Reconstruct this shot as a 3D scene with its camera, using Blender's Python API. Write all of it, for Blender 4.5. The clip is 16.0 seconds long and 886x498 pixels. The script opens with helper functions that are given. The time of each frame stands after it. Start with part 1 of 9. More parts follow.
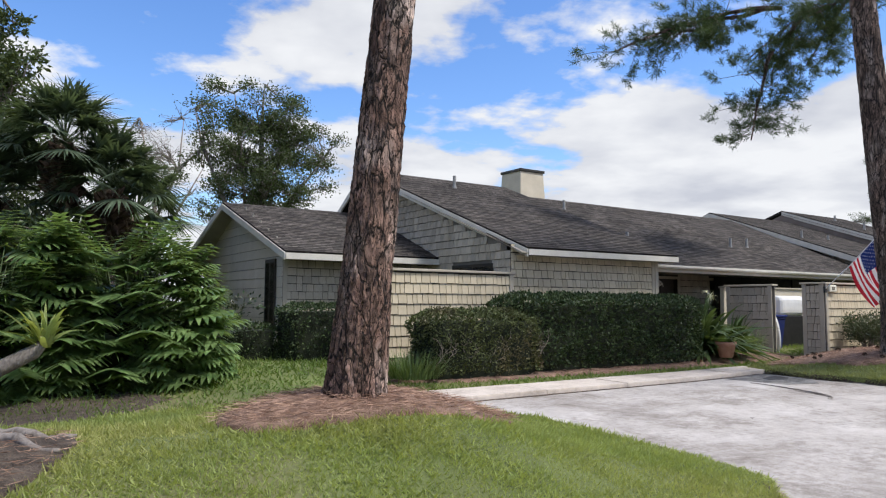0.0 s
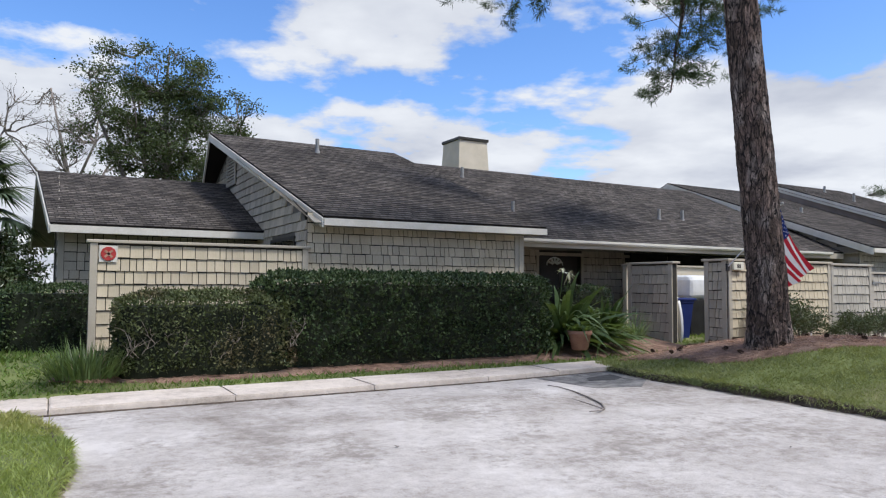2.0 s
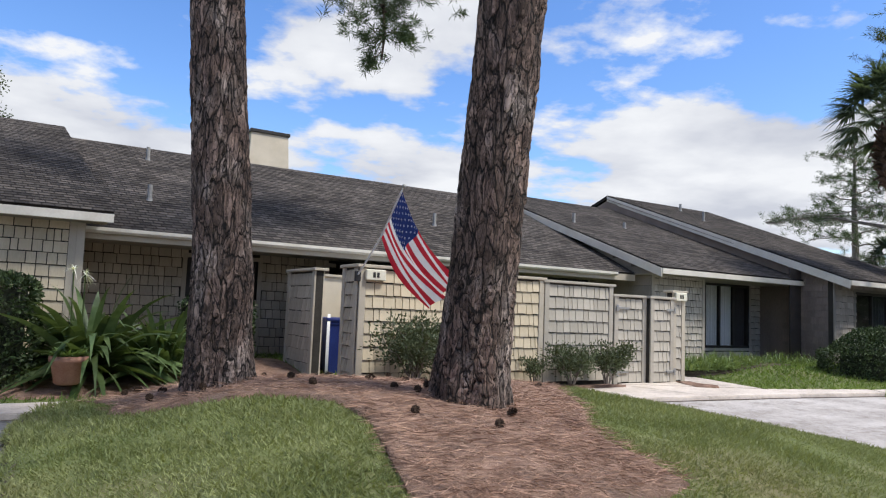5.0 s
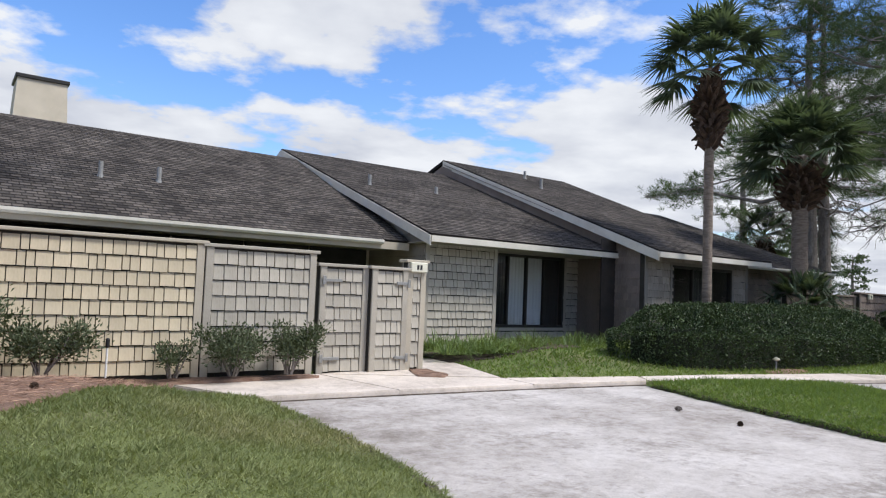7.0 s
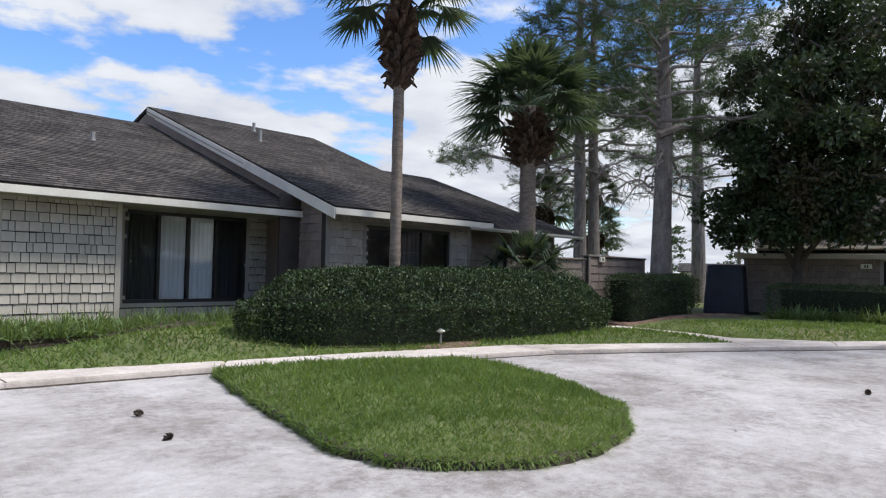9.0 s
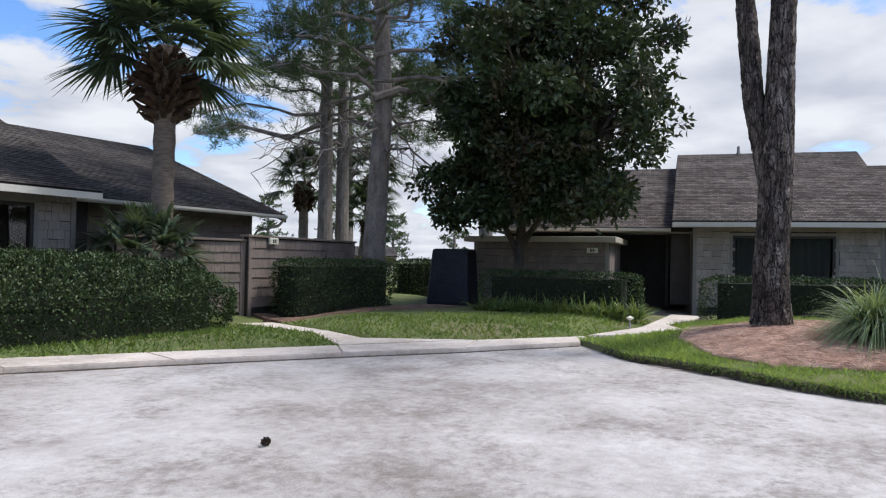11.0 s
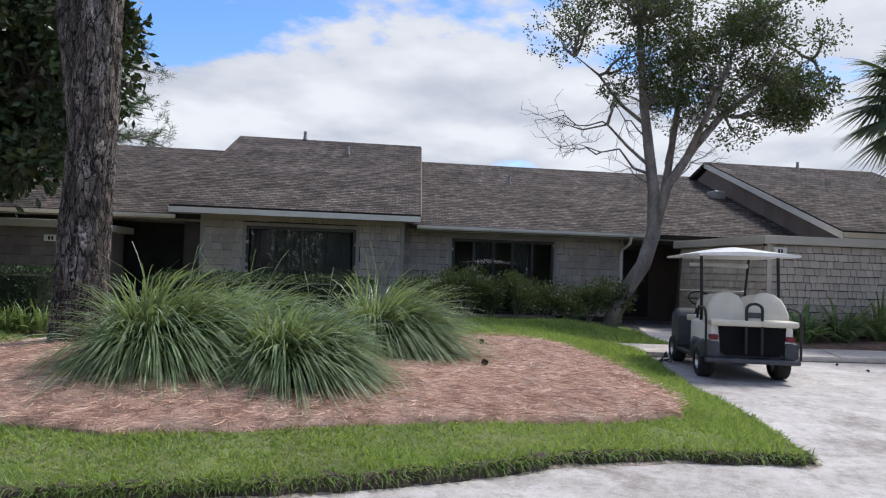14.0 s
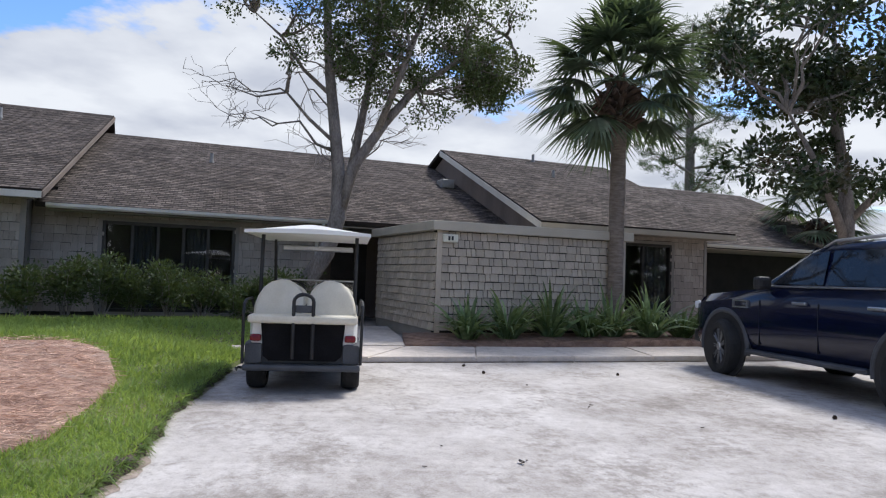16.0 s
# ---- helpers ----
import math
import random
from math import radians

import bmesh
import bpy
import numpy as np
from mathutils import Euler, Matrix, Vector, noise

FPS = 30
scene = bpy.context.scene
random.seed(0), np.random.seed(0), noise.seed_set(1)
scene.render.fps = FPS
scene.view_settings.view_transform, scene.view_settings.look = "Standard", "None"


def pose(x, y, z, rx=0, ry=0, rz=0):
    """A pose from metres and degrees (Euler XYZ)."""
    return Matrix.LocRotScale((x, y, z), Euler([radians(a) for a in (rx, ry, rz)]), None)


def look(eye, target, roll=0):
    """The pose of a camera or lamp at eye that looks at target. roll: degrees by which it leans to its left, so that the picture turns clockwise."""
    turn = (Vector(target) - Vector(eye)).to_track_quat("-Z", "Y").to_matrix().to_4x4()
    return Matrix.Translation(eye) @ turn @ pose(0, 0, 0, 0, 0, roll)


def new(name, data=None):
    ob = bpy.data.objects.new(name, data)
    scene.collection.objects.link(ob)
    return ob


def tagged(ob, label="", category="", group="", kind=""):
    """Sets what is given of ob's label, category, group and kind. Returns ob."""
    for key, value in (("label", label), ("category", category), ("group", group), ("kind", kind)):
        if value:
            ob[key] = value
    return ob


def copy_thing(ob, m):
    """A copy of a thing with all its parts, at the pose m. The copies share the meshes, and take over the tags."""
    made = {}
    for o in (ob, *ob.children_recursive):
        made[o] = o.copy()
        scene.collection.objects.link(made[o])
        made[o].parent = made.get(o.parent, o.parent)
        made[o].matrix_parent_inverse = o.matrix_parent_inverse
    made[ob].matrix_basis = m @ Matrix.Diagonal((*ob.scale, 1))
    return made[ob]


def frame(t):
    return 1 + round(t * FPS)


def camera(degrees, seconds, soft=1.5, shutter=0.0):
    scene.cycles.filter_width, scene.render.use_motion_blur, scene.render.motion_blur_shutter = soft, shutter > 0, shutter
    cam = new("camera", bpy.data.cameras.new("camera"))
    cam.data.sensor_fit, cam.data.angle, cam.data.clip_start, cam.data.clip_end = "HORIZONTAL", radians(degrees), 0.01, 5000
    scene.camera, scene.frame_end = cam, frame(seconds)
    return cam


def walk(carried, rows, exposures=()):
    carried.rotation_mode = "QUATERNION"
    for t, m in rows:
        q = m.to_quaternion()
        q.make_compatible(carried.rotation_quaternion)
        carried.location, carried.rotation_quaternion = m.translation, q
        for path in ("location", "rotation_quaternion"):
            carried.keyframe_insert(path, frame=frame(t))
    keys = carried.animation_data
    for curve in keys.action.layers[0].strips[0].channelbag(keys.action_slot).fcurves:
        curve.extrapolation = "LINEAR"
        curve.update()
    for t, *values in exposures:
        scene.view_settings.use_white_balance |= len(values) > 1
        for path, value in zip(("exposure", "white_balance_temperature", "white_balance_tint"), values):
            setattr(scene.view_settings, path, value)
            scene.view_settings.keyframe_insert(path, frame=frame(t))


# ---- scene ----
cam = camera(65.5, 16.0, 1.2)
PATH = [
    (0, (1.069, -2.358, 1.463), (2.17, -0.696, 1.617), 0.3),
    (0.5, (2.403, -2.496, 1.466), (3.47, -0.81, 1.607), 0.2),
    (1, (3.774, -2.597, 1.48), (4.807, -0.889, 1.607), 0.3),
    (1.5, (5.169, -2.645, 1.463), (6.174, -0.92, 1.576), 0.2),
    (2, (6.57, -2.695, 1.453), (7.56, -0.96, 1.555), 0.3),
    (2.5, (7.97, -2.736, 1.45), (8.953, -0.997, 1.547), 0.5),
    (3, (9.343, -2.77, 1.45), (10.325, -1.031, 1.558), 0.8),
    (3.5, (10.692, -2.776, 1.426), (11.682, -1.043, 1.555), 1.2),
    (4, (11.981, -2.758, 1.414), (12.98, -1.032, 1.564), 1.6),
    (4.5, (13.3, -2.763, 1.411), (14.315, -1.048, 1.577), 2.0),
    (5, (14.622, -2.745, 1.372), (15.658, -1.044, 1.548), 2.3),
    (5.2, (15.139, -2.72, 1.357), (16.185, -1.025, 1.533), 2.4),
    (7.3, (20.457, -2.972, 1.456), (21.673, -1.388, 1.564), 2.2),
    (7.5, (20.974, -3.023, 1.45), (22.219, -1.461, 1.551), 2.1),
    (8, (22.264, -3.173, 1.434), (23.587, -1.675, 1.52), 1.7),
    (8.5, (23.54, -3.347, 1.382), (24.943, -1.923, 1.456), 1.4),
    (8.7, (24.042, -3.442, 1.373), (25.475, -2.048, 1.443), 1.3),
    (10.8, (30.34, -5.394, 1.375), (32.006, -4.288, 1.412), 1.2),
    (11, (30.785, -5.6, 1.379), (32.476, -4.533, 1.417), 1.1),
    (11.5, (31.88, -6.093, 1.37), (33.638, -5.142, 1.412), 1.2),
    (12, (32.799, -6.627, 1.384), (34.621, -5.804, 1.43), 1.5),
    (12.5, (33.653, -7.179, 1.379), (35.532, -6.495, 1.431), 1.7),
    (13, (34.49, -7.753, 1.351), (36.412, -7.205, 1.411), 1.9),
    (13.5, (35.211, -8.399, 1.348), (37.167, -7.984, 1.411), 1.9),
    (14, (35.897, -9.096, 1.363), (37.877, -8.817, 1.424), 1.8),
    (14.5, (36.489, -9.867, 1.379), (38.483, -9.72, 1.437), 1.9),
    (15, (37.116, -10.767, 1.359), (39.115, -10.744, 1.42), 1.9),
    (15.5, (37.716, -11.664, 1.331), (39.713, -11.759, 1.396), 2.1),
    (16, (38.242, -12.597, 1.308), (40.231, -12.8, 1.38), 2.0),
]
EXPOSURES = [(0, 0.42, 6420, 10), (2, 0.36, 6200, 10), (4.5, 0.44, 6400, 10), (8, 0.38, 6250, 10), (11, 0.38, 6200, 10), (16, 0.38, 6180, 10)]
walk(cam, [(t, look(eye, target, roll)) for t, eye, target, roll in PATH], EXPOSURES)

# ---- light ----
SUN_EL, SUN_AZ = radians(58), radians(142)   # azimuth clockwise from +y
world = bpy.data.worlds.new("sky")
scene.world = world
world.use_nodes = True
wn, wl = world.node_tree.nodes, world.node_tree.links
wn.clear()
w_out, w_bg, w_sky = wn.new("ShaderNodeOutputWorld"), wn.new("ShaderNodeBackground"), wn.new("ShaderNodeTexSky")
w_sky.sky_type, w_sky.sun_disc, w_sky.sun_elevation, w_sky.sun_rotation = "NISHITA", False, SUN_EL, SUN_AZ
w_sky.air_density, w_sky.dust_density, w_sky.ozone_density = 1.0, 0.6, 2.5
w_tc, w_map = wn.new("ShaderNodeTexCoord"), wn.new("ShaderNodeMapping")
w_map.inputs["Rotation"].default_value = (0, 0, radians(25))
w_n1, w_n2 = wn.new("ShaderNodeTexNoise"), wn.new("ShaderNodeTexNoise")
w_n1.inputs["Scale"].default_value, w_n1.inputs["Detail"].default_value, w_n1.inputs["Roughness"].default_value = 0.95, 14.0, 0.57
w_n2.inputs["Scale"].default_value, w_n2.inputs["Detail"].default_value = 1.9, 9.0
w_r1, w_r2 = wn.new("ShaderNodeValToRGB"), wn.new("ShaderNodeValToRGB")
w_r1.color_ramp.elements[0].position, w_r1.color_ramp.elements[1].position = 0.462, 0.515
w_r2.color_ramp.elements[0].position, w_r2.color_ramp.elements[1].position = 0.36, 0.62
w_r2.color_ramp.elements[0].color, w_r2.color_ramp.elements[1].color = (5.0, 5.2, 5.8, 1), (7.5, 7.6, 7.8, 1)
w_mix, w_sat = wn.new("ShaderNodeMix"), wn.new("ShaderNodeHueSaturation")
w_mix.data_type = "RGBA"
w_sat.inputs["Saturation"].default_value, w_sat.inputs["Value"].default_value = 1.22, 1.85
w_sat.inputs["Hue"].default_value = 0.509
w_s0, w_up, w_dx, w_dy, w_cmb = wn.new("ShaderNodeSeparateXYZ"), wn.new("ShaderNodeMath"), wn.new("ShaderNodeMath"), wn.new("ShaderNodeMath"), wn.new("ShaderNodeCombineXYZ")
w_abs = wn.new("ShaderNodeMath")
w_abs.operation, w_dx.operation, w_dy.operation = "ABSOLUTE", "DIVIDE", "DIVIDE"
w_up.inputs[1].default_value = 0.15
wl.new(w_tc.outputs["Generated"], w_s0.inputs[0])
wl.new(w_s0.outputs["Z"], w_abs.inputs[0])
wl.new(w_abs.outputs[0], w_up.inputs[0])
for w_d, w_axis in ((w_dx, "X"), (w_dy, "Y")):
    wl.new(w_s0.outputs[w_axis], w_d.inputs[0])
    wl.new(w_up.outputs[0], w_d.inputs[1])
    wl.new(w_d.outputs[0], w_cmb.inputs[w_axis])
wl.new(w_cmb.outputs[0], w_map.inputs["Vector"])
wl.new(w_map.outputs["Vector"], w_n1.inputs["Vector"])
wl.new(w_map.outputs["Vector"], w_n2.inputs["Vector"])
w_sep, w_cov, w_add = wn.new("ShaderNodeSeparateXYZ"), wn.new("ShaderNodeMapRange"), wn.new("ShaderNodeMath")
w_cov.inputs["From Min"].default_value, w_cov.inputs["From Max"].default_value = 0.55, 0.98
w_cov.inputs["To Min"].default_value, w_cov.inputs["To Max"].default_value = 0.0, 0.085
wl.new(w_tc.outputs["Generated"], w_sep.inputs[0])
wl.new(w_sep.outputs["X"], w_cov.inputs["Value"])
wl.new(w_n1.outputs["Fac"], w_add.inputs[0])
wl.new(w_cov.outputs[0], w_add.inputs[1])
w_low, w_add2 = wn.new("ShaderNodeMapRange"), wn.new("ShaderNodeMath")   # more cloud towards the horizon
w_low.inputs["From Min"].default_value, w_low.inputs["From Max"].default_value = 0.02, 0.34
w_low.inputs["To Min"].default_value, w_low.inputs["To Max"].default_value = 0.075, -0.015
wl.new(w_sep.outputs["Z"], w_low.inputs["Value"])
wl.new(w_add.outputs[0], w_add2.inputs[0])
wl.new(w_low.outputs[0], w_add2.inputs[1])
wl.new(w_add2.outputs[0], w_r1.inputs["Fac"])
wl.new(w_n2.outputs["Fac"], w_r2.inputs["Fac"])
wl.new(w_sky.outputs["Color"], w_sat.inputs["Color"])
wl.new(w_r1.outputs["Color"], w_mix.inputs[0])
wl.new(w_sat.outputs["Color"], w_mix.inputs[6])
wl.new(w_r2.outputs["Color"], w_mix.inputs[7])
wl.new(w_mix.outputs[2], w_bg.inputs["Color"])
wl.new(w_bg.outputs["Background"], w_out.inputs["Surface"])
w_bg.inputs["Strength"].default_value = 0.09
sun = new("sun", bpy.data.lights.new("sun", "SUN"))
sun.data.energy, sun.data.angle, sun.data.color = 3.0, radians(13), (1.0, 0.955, 0.895)
sun.matrix_world = look((0, 0, 40), (-math.sin(SUN_AZ) * math.cos(SUN_EL), -math.cos(SUN_AZ) * math.cos(SUN_EL), 40 - math.sin(SUN_EL)))

# ---- materials ----


def material(name, c1, c2, scale=4.0, rough=0.8, bump=0.3, fine=40.0, metal=0.0, stretch=(1, 1, 1), spread=0.0, c3=None, spec=0.4, dist=0.01, gen="Object"):
    """Two-scale noise colour from c1 to c2 (and patches of c3), with fine relief; spread: random value per piece."""
    m = bpy.data.materials.new(name)
    m.use_nodes = True
    n, l = m.node_tree.nodes, m.node_tree.links
    b = n["Principled BSDF"]
    tc, mp = n.new("ShaderNodeTexCoord"), n.new("ShaderNodeMapping")
    mp.inputs["Scale"].default_value = stretch
    l.new(tc.outputs[gen], mp.inputs["Vector"])
    big, small = n.new("ShaderNodeTexNoise"), n.new("ShaderNodeTexNoise")
    big.inputs["Scale"].default_value, big.inputs["Detail"].default_value = scale, 5.0
    small.inputs["Scale"].default_value, small.inputs["Detail"].default_value = fine, 3.0
    for x in (big, small):
        l.new(mp.outputs["Vector"], x.inputs["Vector"])
    ad = n.new("ShaderNodeMath")
    ad.operation = "ADD"
    hf = n.new("ShaderNodeMath")
    hf.operation = "MULTIPLY_ADD"
    hf.inputs[1].default_value, hf.inputs[2].default_value = 0.6, -0.3
    l.new(small.outputs["Fac"], hf.inputs[0])
    l.new(big.outputs["Fac"], ad.inputs[0])
    l.new(hf.outputs[0], ad.inputs[1])
    rp = n.new("ShaderNodeValToRGB")
    rp.color_ramp.elements[0].position, rp.color_ramp.elements[1].position = 0.3, 0.7
    rp.color_ramp.elements[0].color, rp.color_ramp.elements[1].color = (*c1, 1), (*c2, 1)
    l.new(ad.outputs[0], rp.inputs["Fac"])
    col = rp.outputs["Color"]
    if c3:
        pn, pr, mx = n.new("ShaderNodeTexNoise"), n.new("ShaderNodeValToRGB"), n.new("ShaderNodeMix")
        pn.inputs["Scale"].default_value, pn.inputs["Detail"].default_value = scale * 0.37, 6.0
        pr.color_ramp.elements[0].position, pr.color_ramp.elements[1].position = 0.5, 0.68
        mx.data_type = "RGBA"
        mx.inputs[7].default_value = (*c3, 1)
        l.new(mp.outputs["Vector"], pn.inputs["Vector"])
        l.new(pn.outputs["Fac"], pr.inputs["Fac"])
        l.new(pr.outputs["Color"], mx.inputs[0])
        l.new(col, mx.inputs[6])
        col = mx.outputs[2]
    if spread:
        oi, hs, ma = n.new("ShaderNodeObjectInfo"), n.new("ShaderNodeHueSaturation"), n.new("ShaderNodeMath")
        ge, su = n.new("ShaderNodeNewGeometry"), n.new("ShaderNodeMath")
        su.operation, su.inputs[1].default_value = "ADD", 0.0
        fr = n.new("ShaderNodeMath")
        fr.operation = "FRACT"
        l.new(oi.outputs["Random"], su.inputs[0])
        l.new(ge.outputs["Random Per Island"], su.inputs[1])
        l.new(su.outputs[0], fr.inputs[0])
        ma.operation = "MULTIPLY_ADD"
        ma.inputs[1].default_value, ma.inputs[2].default_value = 2 * spread, 1 - spread
        l.new(fr.outputs[0], ma.inputs[0])
        l.new(ma.outputs[0], hs.inputs["Value"])
        l.new(col, hs.inputs["Color"])
        col = hs.outputs["Color"]
    l.new(col, b.inputs["Base Color"])
    b.inputs["Roughness"].default_value, b.inputs["Metallic"].default_value = rough, metal
    b.inputs["Specular IOR Level"].default_value = spec
    if bump:
        bp = n.new("ShaderNodeBump")
        bp.inputs["Strength"].default_value, bp.inputs["Distance"].default_value = bump, dist
        l.new(small.outputs["Fac"], bp.inputs["Height"])
        l.new(bp.outputs["Normal"], b.inputs["Normal"])
    return m


def leafy(name, c1, c2, rough=0.55, trans=0.25, scale=1.5, c3=None):
    """Leaf material: a value of its own for each leaf, some light through."""
    m = material(name, c1, c2, scale, rough, 0, 12.0, spread=0.45, c3=c3, spec=0.25)
    m.node_tree.nodes["Principled BSDF"].inputs["Subsurface Weight"].default_value = 0.0
    m.node_tree.nodes["Principled BSDF"].inputs["Transmission Weight"].default_value = 0.0
    n, l = m.node_tree.nodes, m.node_tree.links
    b, o = n["Principled BSDF"], n["Material Output"]
    tr, mx = n.new("ShaderNodeBsdfTranslucent"), n.new("ShaderNodeMixShader")
    tr.inputs["Color"].default_value = (c2[0] * 1.6, c2[1] * 1.6, c2[2] * 0.8, 1)
    mx.inputs[0].default_value = trans
    l.new(b.outputs[0], mx.inputs[1])
    l.new(tr.outputs[0], mx.inputs[2])
    l.new(mx.outputs[0], o.inputs["Surface"])
    return m


M_GRASS = material("grass_soil", (0.085, 0.105, 0.033), (0.165, 0.195, 0.062), 1.2, 0.9, 0.6, 60, c3=(0.17, 0.155, 0.075))
M_BLADE = leafy("fresh_grass_blade", (0.12, 0.187, 0.055), (0.28, 0.36, 0.128), 0.6, 0.42, 0.6)
M_BLADE_DRY = leafy("tired_grass_blade", (0.155, 0.205, 0.068), (0.35, 0.395, 0.15), 0.6, 0.4, 0.8, (0.36, 0.31, 0.14))
M_BLADE_A = leafy("olive_grass_blade", (0.115, 0.145, 0.06), (0.26, 0.285, 0.135), 0.6, 0.3, 0.8, (0.27, 0.235, 0.135))
M_BLADE_MID = leafy("green_grass_blade", (0.075, 0.128, 0.034), (0.175, 0.24, 0.072), 0.6, 0.35, 0.7)
M_SOIL = material("bare_soil", (0.045, 0.034, 0.026), (0.13, 0.10, 0.078), 9.0, 0.95, 0.9, 60, dist=0.03)
M_STRAW = material("pine_straw", (0.15, 0.085, 0.06), (0.37, 0.24, 0.175), 6.0, 0.95, 0.9, 90, c3=(0.25, 0.17, 0.13), dist=0.03)
M_STRAW_NEW = material("fresh_straw_bed", (0.19, 0.105, 0.075), (0.57, 0.37, 0.28), 6.0, 0.95, 0.9, 90, c3=(0.42, 0.30, 0.24), dist=0.03)
M_NEEDLE_NEW = material("fresh_pine_straw", (0.46, 0.27, 0.19), (0.76, 0.55, 0.43), 3.0, 0.85, 0, 20, spread=0.45)
M_NEEDLE = material("dry_needle", (0.25, 0.145, 0.098), (0.50, 0.335, 0.245), 3.0, 0.85, 0, 20, spread=0.45)


def concrete(name, dark, mid, light, streak=(1, 1, 1), grime=0.62):
    """Worn concrete: aggregate speckle, mottling, broad stains and scuffed streaks."""
    m = bpy.data.materials.new(name)
    m.use_nodes = True
    n, l = m.node_tree.nodes, m.node_tree.links
    b = n["Principled BSDF"]
    tc, mp = n.new("ShaderNodeTexCoord"), n.new("ShaderNodeMapping")
    mp.inputs["Scale"].default_value = streak
    l.new(tc.outputs["Object"], mp.inputs["Vector"])
    total = None
    nodes = []
    for scale, detail, rough, weight, vec in ((0.33, 8, 0.62, 0.95, mp), (1.5, 10, 0.66, 0.65, mp), (9.0, 8, 0.72, 0.55, tc), (60.0, 5, 0.8, 0.55, tc)):
        t = n.new("ShaderNodeTexNoise")
        t.inputs["Scale"].default_value, t.inputs["Detail"].default_value, t.inputs["Roughness"].default_value = scale, detail, rough
        l.new(vec.outputs["Vector" if vec is mp else "Object"], t.inputs["Vector"])
        w = n.new("ShaderNodeMath")
        w.operation = "MULTIPLY_ADD"
        w.inputs[1].default_value, w.inputs[2].default_value = weight, -weight * 0.5
        l.new(t.outputs["Fac"], w.inputs[0])
        if total is None:
            total = w.outputs[0]
        else:
            s = n.new("ShaderNodeMath")
            l.new(total, s.inputs[0])
            l.new(w.outputs[0], s.inputs[1])
            total = s.outputs[0]
        nodes.append(t)
    rp, ad = n.new("ShaderNodeValToRGB"), n.new("ShaderNodeMath")
    ad.inputs[1].default_value = 0.5
    l.new(total, ad.inputs[0])
    e = rp.color_ramp.elements
    e[0].position, e[0].color = 0.22, (*dark, 1)
    e[1].position, e[1].color = 0.72, (*light, 1)
    k = e.new(0.46)
    k.color = (*mid, 1)
    l.new(ad.outputs[0], rp.inputs["Fac"])
    # worn, dirty patches with torn edges
    dn, dw, dr, dm, ds = n.new("ShaderNodeTexNoise"), n.new("ShaderNodeTexNoise"), n.new("ShaderNodeValToRGB"), n.new("ShaderNodeMix"), n.new("ShaderNodeMath")
    dn.inputs["Scale"].default_value, dn.inputs["Detail"].default_value, dn.inputs["Roughness"].default_value = 0.8, 15.0, 0.78
    dw.inputs["Scale"].default_value, dw.inputs["Detail"].default_value, dw.inputs["Roughness"].default_value = 10.0, 10.0, 0.8
    l.new(mp.outputs["Vector"], dn.inputs["Vector"])
    l.new(tc.outputs["Object"], dw.inputs["Vector"])
    ds.operation, ds.inputs[1].default_value = "MULTIPLY_ADD", 0.7
    l.new(dw.outputs["Fac"], ds.inputs[0])
    l.new(dn.outputs["Fac"], ds.inputs[2])
    dr.color_ramp.elements[0].position, dr.color_ramp.elements[1].position = 0.85, 1.0
    dr.color_ramp.elements[1].color = (grime, grime, grime, 1)
    l.new(ds.outputs[0], dr.inputs["Fac"])
    dm.data_type = "RGBA"
    dm.inputs[7].default_value = (*dark, 1)
    l.new(dr.outputs["Color"], dm.inputs[0])
    l.new(rp.outputs["Color"], dm.inputs[6])
    l.new(dm.outputs[2], b.inputs["Base Color"])
    b.inputs["Roughness"].default_value = 0.93
    bp = n.new("ShaderNodeBump")
    bp.inputs["Strength"].default_value, bp.inputs["Distance"].default_value = 0.6, 0.006
    l.new(total, bp.inputs["Height"])
    l.new(bp.outputs["Normal"], b.inputs["Normal"])
    return m


M_ROAD = concrete("weathered_concrete", (0.175, 0.148, 0.125), (0.395, 0.362, 0.336), (0.58, 0.545, 0.517), (1, 1, 1), 0.7)
M_WALK = concrete("sidewalk_concrete", (0.32, 0.27, 0.225), (0.58, 0.51, 0.445), (0.73, 0.65, 0.575), (1, 1, 1), 0.45)
M_DARK = material("dark_asphalt_patch", (0.075, 0.073, 0.072), (0.235, 0.228, 0.222), 7, 0.92, 0.9, 70, c3=(0.30, 0.285, 0.27), dist=0.02)
M_TAR = material("fresh_tar", (0.03, 0.03, 0.032), (0.06, 0.06, 0.062), 6, 0.8, 0.5, 80)
M_SHINGLE = material("painted_shingle", (0.395, 0.345, 0.268), (0.50, 0.443, 0.352), 2.5, 0.75, 0.35, 45, stretch=(1, 1, 0.25), spread=0.13, dist=0.004)
M_CREAMSH = material("cream_shingle", (0.50, 0.425, 0.30), (0.61, 0.53, 0.385), 2.5, 0.75, 0.35, 45, stretch=(1, 1, 0.25), spread=0.11, dist=0.004)
M_GREYSH = material("grey_shingle", (0.365, 0.335, 0.28), (0.47, 0.435, 0.37), 2.5, 0.75, 0.35, 45, stretch=(1, 1, 0.25), spread=0.13, dist=0.004)
M_GREYBOARD = material("grey_board", (0.35, 0.32, 0.268), (0.43, 0.395, 0.335), 2.0, 0.7, 0.2, 50, dist=0.003)
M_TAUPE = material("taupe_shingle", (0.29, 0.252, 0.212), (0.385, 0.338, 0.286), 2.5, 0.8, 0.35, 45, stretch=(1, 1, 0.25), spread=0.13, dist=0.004)
